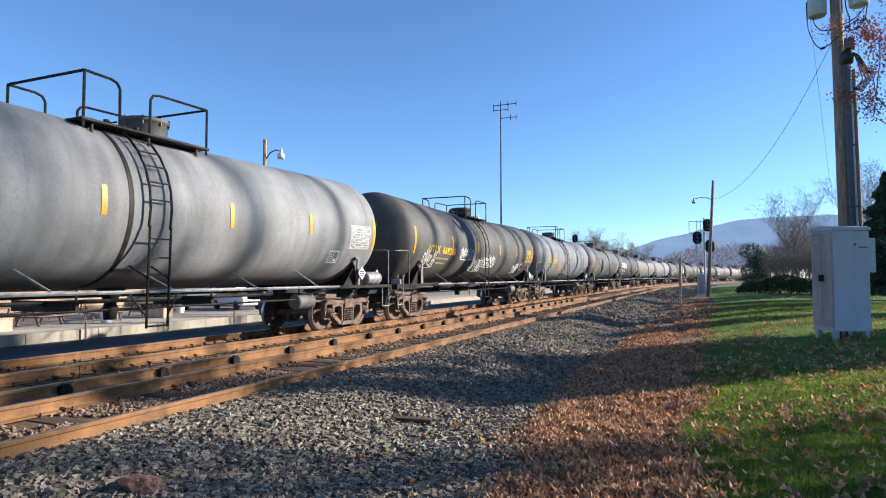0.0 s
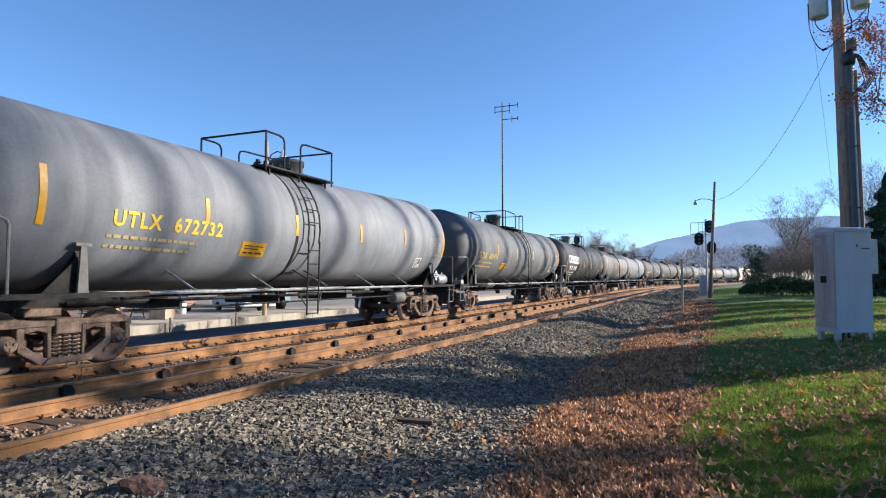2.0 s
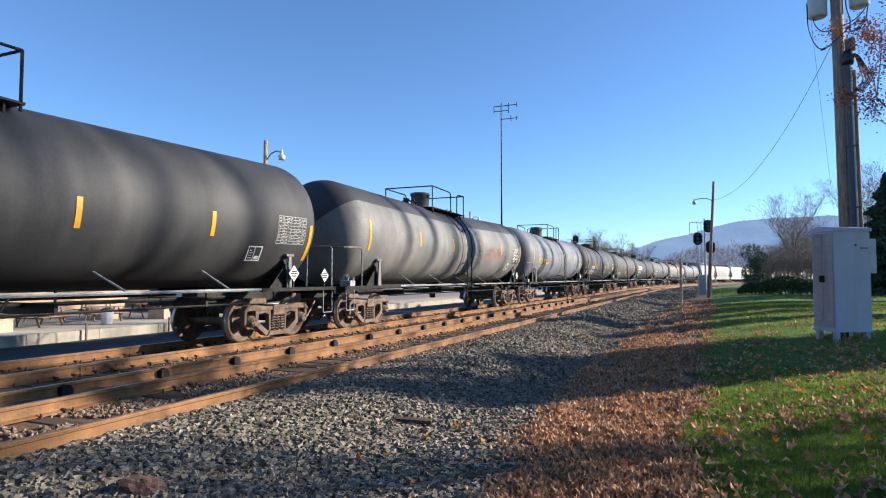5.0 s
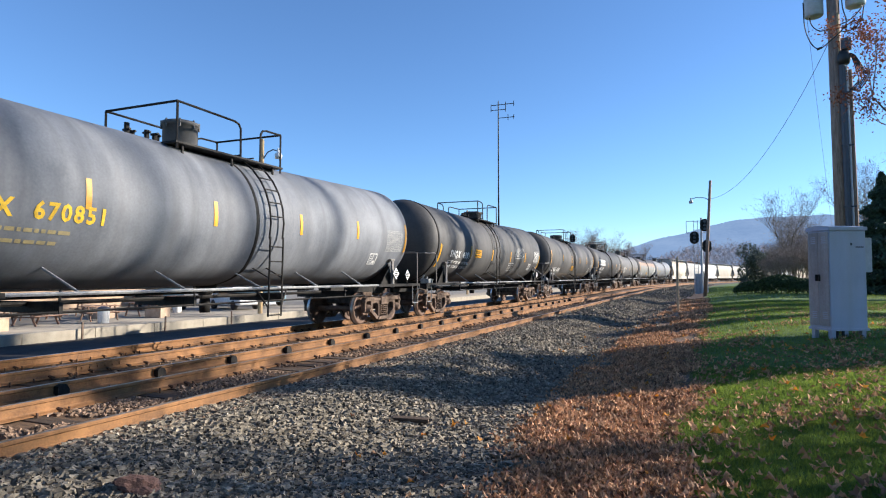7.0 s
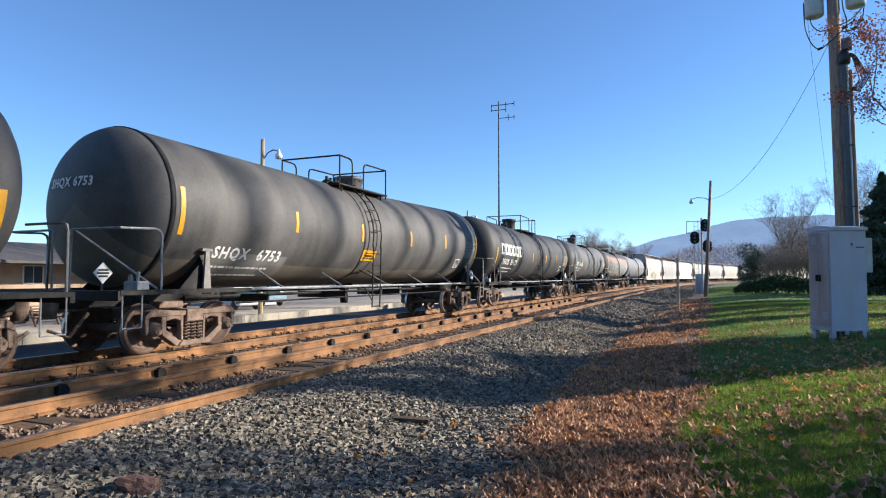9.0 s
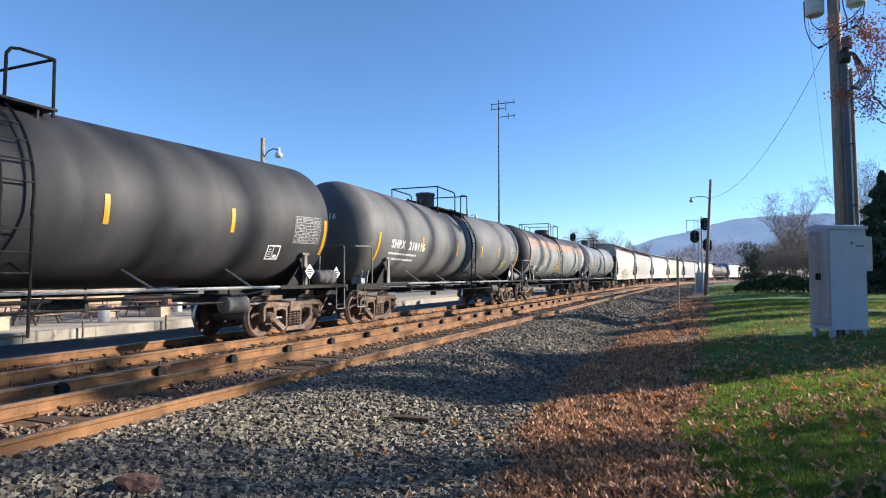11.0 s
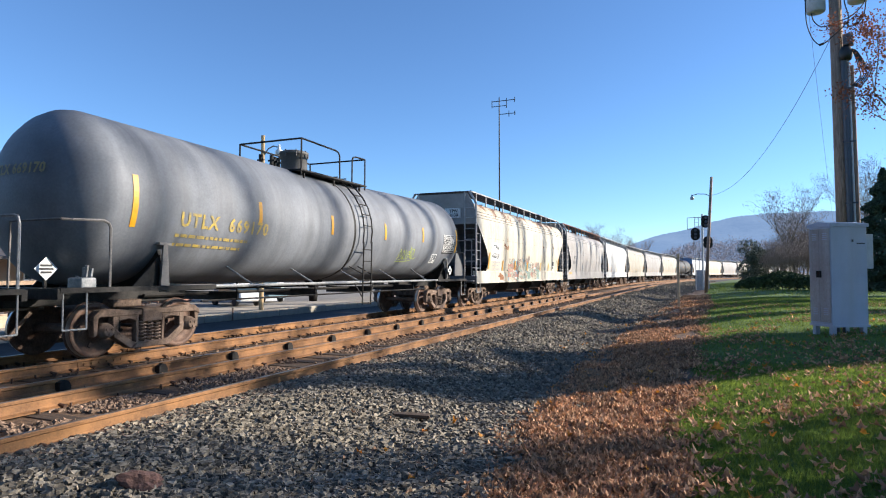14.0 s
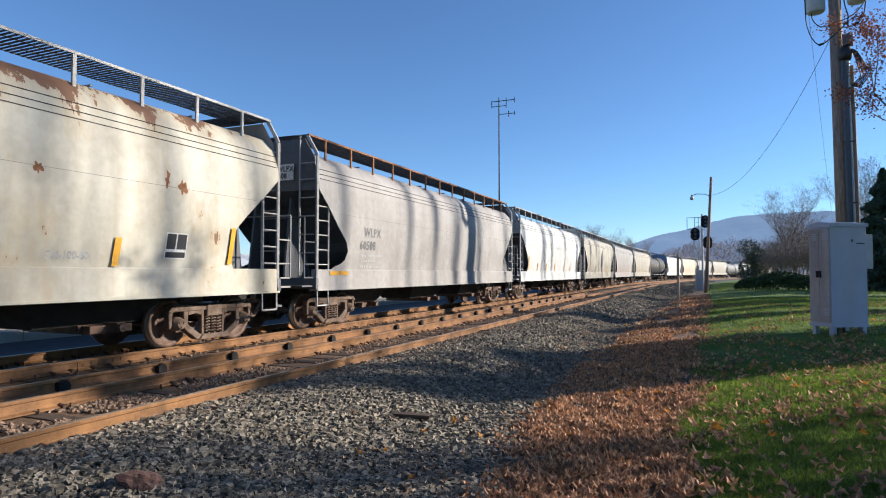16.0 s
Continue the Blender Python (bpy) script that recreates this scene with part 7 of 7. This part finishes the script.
bare_a = tree("bare_tree", "tall bare autumn tree with fine grey twigs", 11.5, 31, depth=6, kids=3, spread=0.40, trunk=0.15, twig_r=0.003, start=0.24, fine=2600)
bare_b = tree("bare_tree", "wide bare tree with pale twigs", 9.0, 32, depth=6, kids=3, spread=0.50, trunk=0.13, twig_r=0.003, start=0.17, fine=2200)
bare_a.matrix_basis = place(1416, 64, 0, 0, 0.92)
bare_b.matrix_basis = place(1440, 66, 0, 50, 0.82)
for u, z, turn, src, k in ((1375, 72, 140, bare_b, 0.85), (1395, 78, 200, bare_b, 1.0), (1425, 70, 100, bare_b, 0.95), (1350, 95, 20, bare_b, 0.8), (1465, 76, 10, bare_b, 0.9), (1500, 88, 75, bare_a, 0.9), (1480, 64, 30, bare_b, 0.75), (1335, 110, 60, bare_b, 0.8),
                           (1545, 56, 120, bare_a, 1.0), (1575, 52, 20, bare_a, 1.1), (1365, 80, 33, bare_b, 0.7), (1385, 68, 77, bare_b, 0.7), (1402, 60, 250, bare_b, 0.75), (1432, 60, 170, bare_b, 0.8), (1452, 62, 290, bare_b, 0.85), (1418, 82, 310, bare_a, 1.15), (1345, 84, 140, bare_b, 0.65)):
    copy_thing(src, place(u, z, 0, turn, k if u > 1500 else k * 0.8))
for u, z, turn, k in ((1398, 63, 15, 0.74), (1412, 66, 130, 0.82), (1436, 68, 215, 0.85), (1388, 76, 60, 0.72)):
    copy_thing(bare_b, place(u, z, 0, turn, k))
for u, z, turn, k in ((1378, 62, 5, 0.5), (1390, 58, 95, 0.52), (1402, 64, 170, 0.55), (1414, 58, 240, 0.6), (1425, 62, 310, 0.55), (1446, 60, 60, 0.6), (1458, 58, 140, 0.62), (1470, 64, 200, 0.7), (1366, 70, 15, 0.5), (1438, 72, 280, 0.75)):
    copy_thing(bare_b, place(u, z, 0, turn, k))
for u, z, turn, src, k in ((1042, 150, 20, bare_a, 1.35), (1062, 160, 90, bare_b, 1.55), (1082, 165, 45, bare_a, 1.2), (1100, 170, 150, bare_b, 1.35), (1113, 185, 200, bare_b, 1.3), (1142, 210, 10, bare_a, 1.3), (1152, 240, 100, bare_b, 1.5), (1050, 140, 250, bare_b, 1.5), (1072, 150, 300, bare_a, 1.25), (1056, 165, 33, bare_b, 1.7), (1092, 160, 222, bare_b, 1.4), (1106, 165, 120, bare_a, 1.15)):
    copy_thing(src, place(u, z, 0, turn, k))
russet = tree("russet_tree", "tree with sparse russet autumn leaves", 11.5, 33, leaf=RED_LEAF, leaves=26000, depth=6, kids=2, trunk=0.2, leaf_size=0.05, start=0.22)
russet.matrix_basis = place(1806, 10.6, 0, 203, 0.57)
evergreen(8.3, 3.6, 41, "dark green conifer standing on the lawn").matrix_basis = place(1574, 42)
round_bush(5.2, 3.3, 42, "grey-green rounded shrub by the track", SHRUB_LEAF, 8000, 0.12).matrix_basis = place(1340, 80)
hedge(6.6, 2.4, 1.3, 43, "low dark clipped hedge on lawn edge").matrix_basis = place(1396, 46, 0, 70)
def across(c, d):
    """Ground place given by its distance across the sun's bearing and towards the sun."""
    a = radians(SUN_AZ)
    return (d * math.cos(a) - c * math.sin(a), d * math.sin(a) + c * math.cos(a))


def stand(src, c, d, turn, wide, high):
    x, y = across(c, d)
    return copy_thing(src, pose(x, y, ground_z(x, y), 0, 0, turn) @ Matrix.Diagonal((wide, wide, high, 1)))


# unseen tall trees, placed so that their limbs' shadows streak the train
tall = tree("tall_tree", "tall bare tree out of view, placed to shade the train", 21.0, 34, depth=3, kids=5, spread=0.30, trunk=0.34, twig_r=0.004, start=0.60)
x, y = across(2.5, 57.0)
tall.matrix_basis = pose(x, y, ground_z(x, y)) @ Matrix.Diagonal((0.9, 0.9, 1.55, 1))
_t = random.Random(77)
for k in range(24):
    c = 4.0 + 2.1 * k + _t.uniform(-0.8, 0.8)
    stand(tall, c, 56 + 6 * _t.random() + max(0.0, c - 40) * 0.8, 360 * _t.random(), _t.uniform(0.75, 0.95), _t.uniform(1.48, 1.66))
# oaks added out of view, right of the camera, to shade the lawn
shade = round_bush(9.0, 2.6, 51, "leafy russet oak out of view, added to cast shade", RED_LEAF, 9000, 0.16, 2.0, 0.2, "oak_tree")
x, y = across(11.4, 25.0)
shade.matrix_basis = pose(x, y, ground_z(x, y)) @ Matrix.Diagonal((0.9, 0.9, 0.87, 1))
for c, d, turn, wide, high in ((9.6, 25.0, 40, 0.6, 1.08), (8.9, 25.2, 130, 0.42, 1.12), (18.4, 25.0, 80, 0.8, 0.78), (21.8, 25.5, 10, 0.55, 0.9), (25.5, 32.0, 120, 0.9, 0.85), (29.8, 33.0, 170, 0.85, 0.8), (34.5, 37.0, 60, 0.9, 0.85), (39.0, 41.0, 20, 0.9, 0.9)):
    stand(shade, c, d, turn, wide, high)
thin = round_bush(9.0, 2.6, 52, "thinly leaved russet oak out of view, added to shade the lawn", RED_LEAF, 2300, 0.15, 2.0, 0.2, "oak_tree")
x, y = across(3.2, 25.0)
thin.matrix_basis = pose(x, y, ground_z(x, y), 0, 0, 200) @ Matrix.Diagonal((1.2, 1.2, 1.13, 1))
# unseen oaks added behind the camera to cut the skylight
for x, y, turn, k in ((9, -8, 15, 1.3), (2, -11, 75, 1.4), (-5, -12, 140, 1.3), (-11, -9, 220, 1.2), (15, -5, 300, 1.2)):
    copy_thing(shade, pose(x, y, ground_z(x, y), 0, 0, turn) @ Matrix.Diagonal((k, k, k / 0.65, 1)))


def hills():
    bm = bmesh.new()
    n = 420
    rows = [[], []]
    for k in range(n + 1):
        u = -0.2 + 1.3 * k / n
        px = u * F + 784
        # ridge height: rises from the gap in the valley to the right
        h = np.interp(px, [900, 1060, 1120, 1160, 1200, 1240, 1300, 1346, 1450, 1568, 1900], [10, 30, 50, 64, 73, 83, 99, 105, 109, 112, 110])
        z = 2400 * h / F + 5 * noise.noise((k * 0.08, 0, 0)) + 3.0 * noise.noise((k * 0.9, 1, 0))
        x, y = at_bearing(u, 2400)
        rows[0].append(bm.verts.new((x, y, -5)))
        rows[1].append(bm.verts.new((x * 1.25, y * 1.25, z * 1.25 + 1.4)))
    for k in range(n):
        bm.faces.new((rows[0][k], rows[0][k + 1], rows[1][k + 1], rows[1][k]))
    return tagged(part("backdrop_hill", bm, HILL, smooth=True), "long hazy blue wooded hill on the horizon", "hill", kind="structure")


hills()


def far_woods():
    """The far belt of bare woods at the hill's foot."""
    verts, faces = [], []
    rng = random.Random(9)
    for k in range(130000):
        px = rng.uniform(1120, 1750)
        z = rng.uniform(190, 420)
        x, y = at_bearing((px - 784) / F, z)
        top = (14.0 + 3.5 * noise.noise((px * 0.035, z * 0.02, 0)) + 3.0 * noise.noise((px * 0.16, z * 0.05, 4))) * min(1.0, 0.45 + max(0, px - 1150) / 150) * z / 250
        h = rng.random() ** 0.8 * top
        w, ln = 0.035 + 0.08 * rng.random(), 0.3 + 0.9 * rng.random()
        a = rng.random() * 6.28
        dx, dy = math.cos(a) * w, math.sin(a) * w
        i = len(verts)
        verts += [(x - dx, y - dy, h - 0.5), (x + dx, y + dy, h - 0.5), (x + rng.uniform(-1.4, 1.4) * ln, y + rng.uniform(-1, 1) * ln, h - 0.5 + rng.uniform(-0.3, 1.2) * ln)]
        faces.append((i, i + 1, i + 2))
    me = bpy.data.meshes.new("far_woods")
    me.from_pydata(verts, [], faces)
    me.materials.append(FAR_WOOD)
    return tagged(new("far_woods", me), "hazy brown belt of bare woods below the hill", "woods", kind="stuff")


far_woods()


# ---- loose cover: stones, leaves, grass ----
def ground_zs(xs, ys):
    return np.array([ground_z(float(a), float(b)) + (bumps(float(a), float(b)) if b < BEND_AT else 0.0) for a, b in zip(xs, ys)])


def cover(name, label, material, shapes, xs, ys, zs, sizes, rng, flat=1.0, lift=0.0, tilt=3.14, upright=False):
    """Joins many small copies of a few shapes into one mesh of kind stuff."""
    n = len(xs)
    pick = rng.integers(0, len(shapes), n)
    verts, loops, starts, base, total = [], [], [], 0, 0
    for k, (sv, sf) in enumerate(shapes):
        ids = np.nonzero(pick == k)[0]
        if not len(ids):
            continue
        a = rng.uniform(0, 2 * math.pi, len(ids))
        b = rng.uniform(-tilt, tilt, len(ids))
        ca, sa, cb, sb = np.cos(a), np.sin(a), np.cos(b), np.sin(b)
        v = sv[None] * sizes[ids][:, None, None]
        x, y, z = v[..., 0], v[..., 1] * cb[:, None] - v[..., 2] * sb[:, None], v[..., 1] * sb[:, None] + v[..., 2] * cb[:, None]
        w = np.stack([x * ca[:, None] - y * sa[:, None] + xs[ids][:, None], x * sa[:, None] + y * ca[:, None] + ys[ids][:, None], z * flat + zs[ids][:, None] + lift], -1)
        m, s = w.shape[1], sf.shape[1]
        verts.append(w.reshape(-1, 3))
        idx = sf[None] + (base + np.arange(len(ids)) * m)[:, None, None]
        loops.append(idx.reshape(-1))
        base += len(ids) * m
    v, l = np.concatenate(verts), np.concatenate(loops)
    s = shapes[0][1].shape[1]
    me = bpy.data.meshes.new(name)
    me.vertices.add(len(v))
    me.vertices.foreach_set("co", v.reshape(-1).astype(np.float32))
    me.loops.add(len(l))
    me.loops.foreach_set("vertex_index", l.astype(np.int32))
    me.polygons.add(len(l) // s)
    me.polygons.foreach_set("loop_start", np.arange(0, len(l), s, dtype=np.int32))
    me.update(calc_edges=True)
    me.materials.append(material)
    me.shade_flat()
    return tagged(new(name, me), label, "ground cover", kind="stuff")


def stone_shapes(rng, n=9):
    """Broken eight-sided stones."""
    out = []
    for k in range(n):
        sv = np.array([(1, 0.25, 0.1), (-1, -0.2, 0.15), (0.1, 1, -0.1), (-0.15, -1, 0.1), (0.3, 0.1, 1), (-0.2, 0.15, -1)]) * 0.5
        sv = (sv + rng.uniform(-0.20, 0.20, (6, 3))) * np.array([1.15, 0.95, 0.8]) * rng.uniform(0.85, 1.2, (1, 3))
        out.append((sv, np.array([(0, 2, 4), (2, 1, 4), (1, 3, 4), (3, 0, 4), (2, 0, 5), (1, 2, 5), (3, 1, 5), (0, 3, 5)])))
    return out


def block_shapes(rng, n=9):
    """Chunky broken stones with six uneven faces."""
    out = []
    for k in range(n):
        sv = np.array([(x, y, z) for z in (-1, 1) for y in (-1, 1) for x in (-1, 1)], float) * 0.36
        sv = (sv + rng.uniform(-0.15, 0.15, (8, 3))) * np.array([1.2, 0.95, 0.8]) * rng.uniform(0.8, 1.25, (1, 3))
        quads = ((0, 2, 3, 1), (4, 5, 7, 6), (0, 1, 5, 4), (2, 6, 7, 3), (0, 4, 6, 2), (1, 3, 7, 5))
        out.append((sv, np.array([t for a, b, c, d in quads for t in ((a, b, c), (a, c, d))])))
    return out


def leaf_shapes(rng, n=7):
    """Lobed dry leaves, each curled its own way."""
    out = []
    for k in range(n):
        sv, m = [(0, 0, 0)], 8
        bend, fold = rng.uniform(-1.2, 1.8), rng.uniform(-0.5, 1.3)
        for i in range(m):
            a = 2 * math.pi * i / m
            r = (0.52 if i % 2 == 0 else 0.30) * rng.uniform(0.72, 1.22)
            x, y = r * math.cos(a) * 1.15, r * math.sin(a) * 0.9
            sv.append((x, y, bend * x * x + fold * abs(y) + rng.uniform(-0.13, 0.13)))
        out.append((np.array(sv), np.array([(0, 1 + i, 1 + (i + 1) % m) for i in range(m)])))
    return out


def blade_shapes(rng, n=6):
    out = []
    for k in range(n):
        bx, by = rng.uniform(-0.5, 0.5, 2)
        sv = np.array([(-0.06, 0, -0.1), (0.06, 0, -0.1), (bx * 0.4 + 0.03, by * 0.4, 0.6), (bx, by, 0.85 + 0.2 * rng.random())])
        out.append((sv, np.array([(0, 1, 2), (0, 2, 3)])))
    return out


def loose_cover():
    rng = np.random.default_rng(3)
    stones, blocks, leaves, blades = stone_shapes(rng), block_shapes(rng), leaf_shapes(rng), blade_shapes(rng)

    def spread(n, x0, x1, y0, y1, power=1.0):
        return rng.uniform(x0, x1, n), y0 + (y1 - y0) * rng.random(n) ** power

    # ballast: close layer near the camera, coarser further off
    for n, y0, y1, lo, hi in ((46000, 1.6, 9.0, 0.032, 0.068), (21000, 9.0, 22, 0.06, 0.105), (10000, 22, 55, 0.09, 0.16)):
        xs, ys = spread(n, -5.5, -0.75, y0, y1)
        keep = xs < -1.5 + 0.25 * np.sin(ys * 0.8) + 0.2 * rng.standard_normal(n)
        xs, ys = xs[keep], ys[keep]
        zs = np.maximum(ground_zs(xs, ys), np.where(xs < -4.9, -0.17 - 0.05 * np.maximum(0, xs + 5.2), -9.0))
        zs += 0.012 + (rng.uniform(-0.02, 0.022, len(zs)) if y0 < 9 else 0.0)
        cover("ballast_stones", "loose grey crushed stone ballast beside the rails", STONE, blocks if y0 < 9 else stones, xs, ys, zs, rng.uniform(lo, hi, len(xs)), rng)
    xs, ys = spread(6500, -5.3, -1.0, 55, 125)
    cover("ballast_stones", "loose grey crushed stone ballast beside the rails", STONE, stones, np.array([line(float(b), float(a))[0].x for a, b in zip(xs, ys)]), ys, ground_zs(xs, ys) + 0.03, rng.uniform(0.14, 0.26, 6500), rng)
    xs, ys = spread(15000, -5.2, -1.35, -7.0, 1.7)
    cover("ballast_stones", "loose grey crushed stone ballast beside the rails", STONE, stones, xs, ys, ground_zs(xs, ys) + 0.012, rng.uniform(0.05, 0.09, len(xs)), rng)
    # rust-stained stones between the rails, which leave some ties bare
    for n, x0, x1, y1, hi in ((11000, -7.9, -5.6, 17, 0.075), (3000, -7.9, -5.6, 40, 0.10), (3500, -12.0, -7.9, 30, 0.08)):
        xs, ys = spread(n, x0, x1, 1.5, y1, 1.2)
        keep = np.array([noise.noise((a * 0.8, b * 1.3, 4.0)) for a, b in zip(xs, ys)]) > -0.08
        xs, ys = xs[keep], ys[keep]
        cover("track_ballast", "rust-stained ballast between the ties", STONE_RUST, stones, xs, ys, np.full(len(xs), -0.198) + 0.02 * rng.random(len(xs)), rng.uniform(0.04, hi, len(xs)), rng)
    xs, ys = rng.normal(-5.32, 0.14, 2600), 1.5 + 26 * rng.random(2600) ** 1.2
    cover("track_ballast", "rust-stained ballast at the rail's foot", STONE_RUST, blocks, xs, ys, np.maximum(ground_zs(xs, ys), -0.185) + 0.03, rng.uniform(0.035, 0.075, len(xs)), rng)
    # leaf litter strip
    n = 105000
    xs = rng.uniform(-2.2, 0.35, n)
    ys = 2.6 + 44 * rng.random(n) ** 1.6
    left = np.interp(ys, [2, 4.7, 5.3, 6.0, 9.0, 11.0, 18.0, 26.0, 46.0], [-1.35, -1.42, -1.5, -1.82, -1.85, -2.05, -2.0, -1.8, -1.2])
    keep = (xs < np.array([lawn_edge(float(b)) for b in ys]) + 0.05 + 0.10 * rng.standard_normal(n)) & (xs > left + 0.16 * rng.standard_normal(n))
    keep &= (ys < 8) | (np.array([noise.noise((a * 1.1, b * 0.35, 3.0)) + 0.6 * noise.noise((a * 3.0, b * 1.0, 8.0)) for a, b in zip(xs, ys)]) > -0.25 + np.clip((ys - 8) / 40, 0, 0.45) + 0.2 * rng.standard_normal(n))
    xs, ys = xs[keep], ys[keep]
    zs = ground_zs(xs, ys) + np.array([0.045 * noise.noise((a * 2.6, b * 2.6, 5.0)) for a, b in zip(xs, ys)])
    cover("leaf_litter", "brown fallen oak leaves lying in the dip", LEAF_DRY, leaves, xs, ys, zs, rng.uniform(0.034, 0.078, len(xs)) * (1 + ys / 30), rng, lift=0.028, tilt=1.1)
    xs, ys = rng.normal(-1.6, 0.7, 330), 3.0 + 30 * rng.random(330) ** 1.3
    cover("blown_leaves", "stray brown leaves blown onto the ballast", LEAF_DRY, leaves, xs, ys, ground_zs(xs, ys), rng.uniform(0.04, 0.075, len(xs)), rng, lift=0.05, tilt=0.8)
    xs, ys = rng.uniform(-1.4, -0.25, 9000), rng.uniform(-7.0, 2.7, 9000)
    cover("leaf_litter", "brown fallen oak leaves lying in the dip", LEAF_DRY, leaves, xs, ys, ground_zs(xs, ys), rng.uniform(0.05, 0.09, 9000), rng, lift=0.028, tilt=1.1)
    # leaves on the lawn, in drifts
    xs, ys = rng.uniform(-0.2, 8, 21000), 3.2 + 30 * rng.random(21000) ** 1.9
    keep = np.array([noise.noise((a * 0.7, b * 0.55, 7.0)) + 0.25 * noise.noise((a * 3, b * 3, 2.0)) for a, b in zip(xs, ys)]) + 0.2 * rng.standard_normal(21000) > 0.14
    xs, ys = xs[keep], ys[keep]
    cover("lawn_leaves", "dry brown leaves scattered over the lawn", LEAF_DRY, leaves, xs, ys, ground_zs(xs, ys), rng.uniform(0.045, 0.10, len(xs)), rng, lift=0.03, tilt=0.8)
    xs, ys = rng.uniform(-0.4, 4.0, 1000), 3.2 + 9 * rng.random(1000)
    cover("lawn_leaves", "large curled brown leaves lying on the grass", LEAF_DRY, leaves, xs, ys, ground_zs(xs, ys), rng.uniform(0.045, 0.095, len(xs)), rng, lift=0.035, tilt=0.9)
    xs, ys = rng.uniform(-3.2, 6, 260), 3.0 + 22 * rng.random(260) ** 1.3
    cover("orange_leaves", "bright orange maple leaves among the litter", LEAF_ORANGE, leaves, xs, ys, ground_zs(xs, ys), rng.uniform(0.055, 0.10, len(xs)), rng, lift=0.06, tilt=0.6)
    # grass
    n = 112000
    ys = 2.6 + 34 * rng.random(n) ** 1.25
    xs = -0.6 + (0.30 * ys + 1.5) * rng.random(n)
    keep = xs > np.array([lawn_edge(float(b)) for b in ys]) + 0.02 + 0.09 * rng.standard_normal(n)
    xs, ys = xs[keep], ys[keep]
    ny = 3.0 + 8 * rng.random(90000) ** 1.3
    nx = -0.5 + (0.30 * ny + 1.2) * rng.random(90000)
    keep = nx > np.array([lawn_edge(float(b)) for b in ny]) + 0.02 + 0.07 * rng.standard_normal(90000)
    xs, ys = np.concatenate([xs, nx[keep]]), np.concatenate([ys, ny[keep]])
    fy = 30 + 55 * rng.random(30000)
    fx = 0.2 + (0.30 * fy + 1.2) * rng.random(30000)
    xs, ys = np.concatenate([xs, fx]), np.concatenate([ys, fy])
    by, bx = rng.uniform(-7.0, 3.2, 30000), rng.uniform(-0.2, 6.0, 30000)
    xs, ys = np.concatenate([xs, bx]), np.concatenate([ys, by])
    cover("lawn_grass", "short green autumn grass of the lawn", GRASS, blades, xs, ys, ground_zs(xs, ys), rng.uniform(0.024, 0.05, len(xs)) * (1 + np.maximum(ys, 0.0) / 26), rng, tilt=0.7)


loose_cover()


def loose_things():
    rng = np.random.default_rng(5)
    bm = bmesh.new()
    bmesh.ops.create_icosphere(bm, subdivisions=3, radius=0.5)
    for v in bm.verts:
        v.co *= 1 + 0.45 * noise.noise(v.co * 2.6) + 0.22 * noise.noise(v.co * 7)
        v.co = Vector((v.co.x * 0.34, v.co.y * 0.22, v.co.z * 0.16))
    rock = tagged(part("rock", bm, ROCK_RED), "reddish brown rough rock lying on ballast", "rock")
    rock.matrix_basis = pose(-3.90, 3.40, ground_z(-3.90, 3.40) + 0.07, 0, 8, 30)
    bm = bmesh.new()
    box(bm, -0.21, 0.21, -0.05, 0.05, -0.02, 0.025, 0.008)
    for v in bm.verts:
        v.co.z += 0.15 * v.co.x * v.co.x
    st = tagged(part("wood_scrap", bm, TIE), "dark broken piece of timber on ballast", "timber")
    st.matrix_basis = pose(-3.15, 6.45, ground_z(-3.15, 6.45) + 0.07, 4, 3, 20)


loose_things()


# ---- what moves ----
def motions():
    """The train rolls along its line; its wheelsets turn."""
    for car, s0, tc in TRAIN:
        rows = []
        for k in range(33):
            t = k * 0.5
            s = s0 - SPEED * t
            a, _ = line(s - tc / 2, TRAIN_X)
            b, _ = line(s + tc / 2, TRAIN_X)
            m = (a + b) / 2
            turn = math.atan2(b.x - a.x, b.y - a.y)
            rows.append((t, pose(m.x, m.y, 0, 0, 0, -math.degrees(turn))))
        walk(car, rows)
    # all wheelsets turn alike, so they share the keys of the first pair
    step = 1 / 30
    rate = math.degrees(SPEED / WHEEL_R)
    for k in (0, 1):
        first = WHEELS[k]
        y = first.location.y
        walk(first, [(i * step, pose(0, y, WHEEL_R, rate * i * step, 0, 0)) for i in range(481)])
        for w in WHEELS[k + 2::2]:
            w.rotation_mode = "QUATERNION"
            w.animation_data_create()
            w.animation_data.action = first.animation_data.action
            w.animation_data.action_slot = first.animation_data.action_slot


motions()
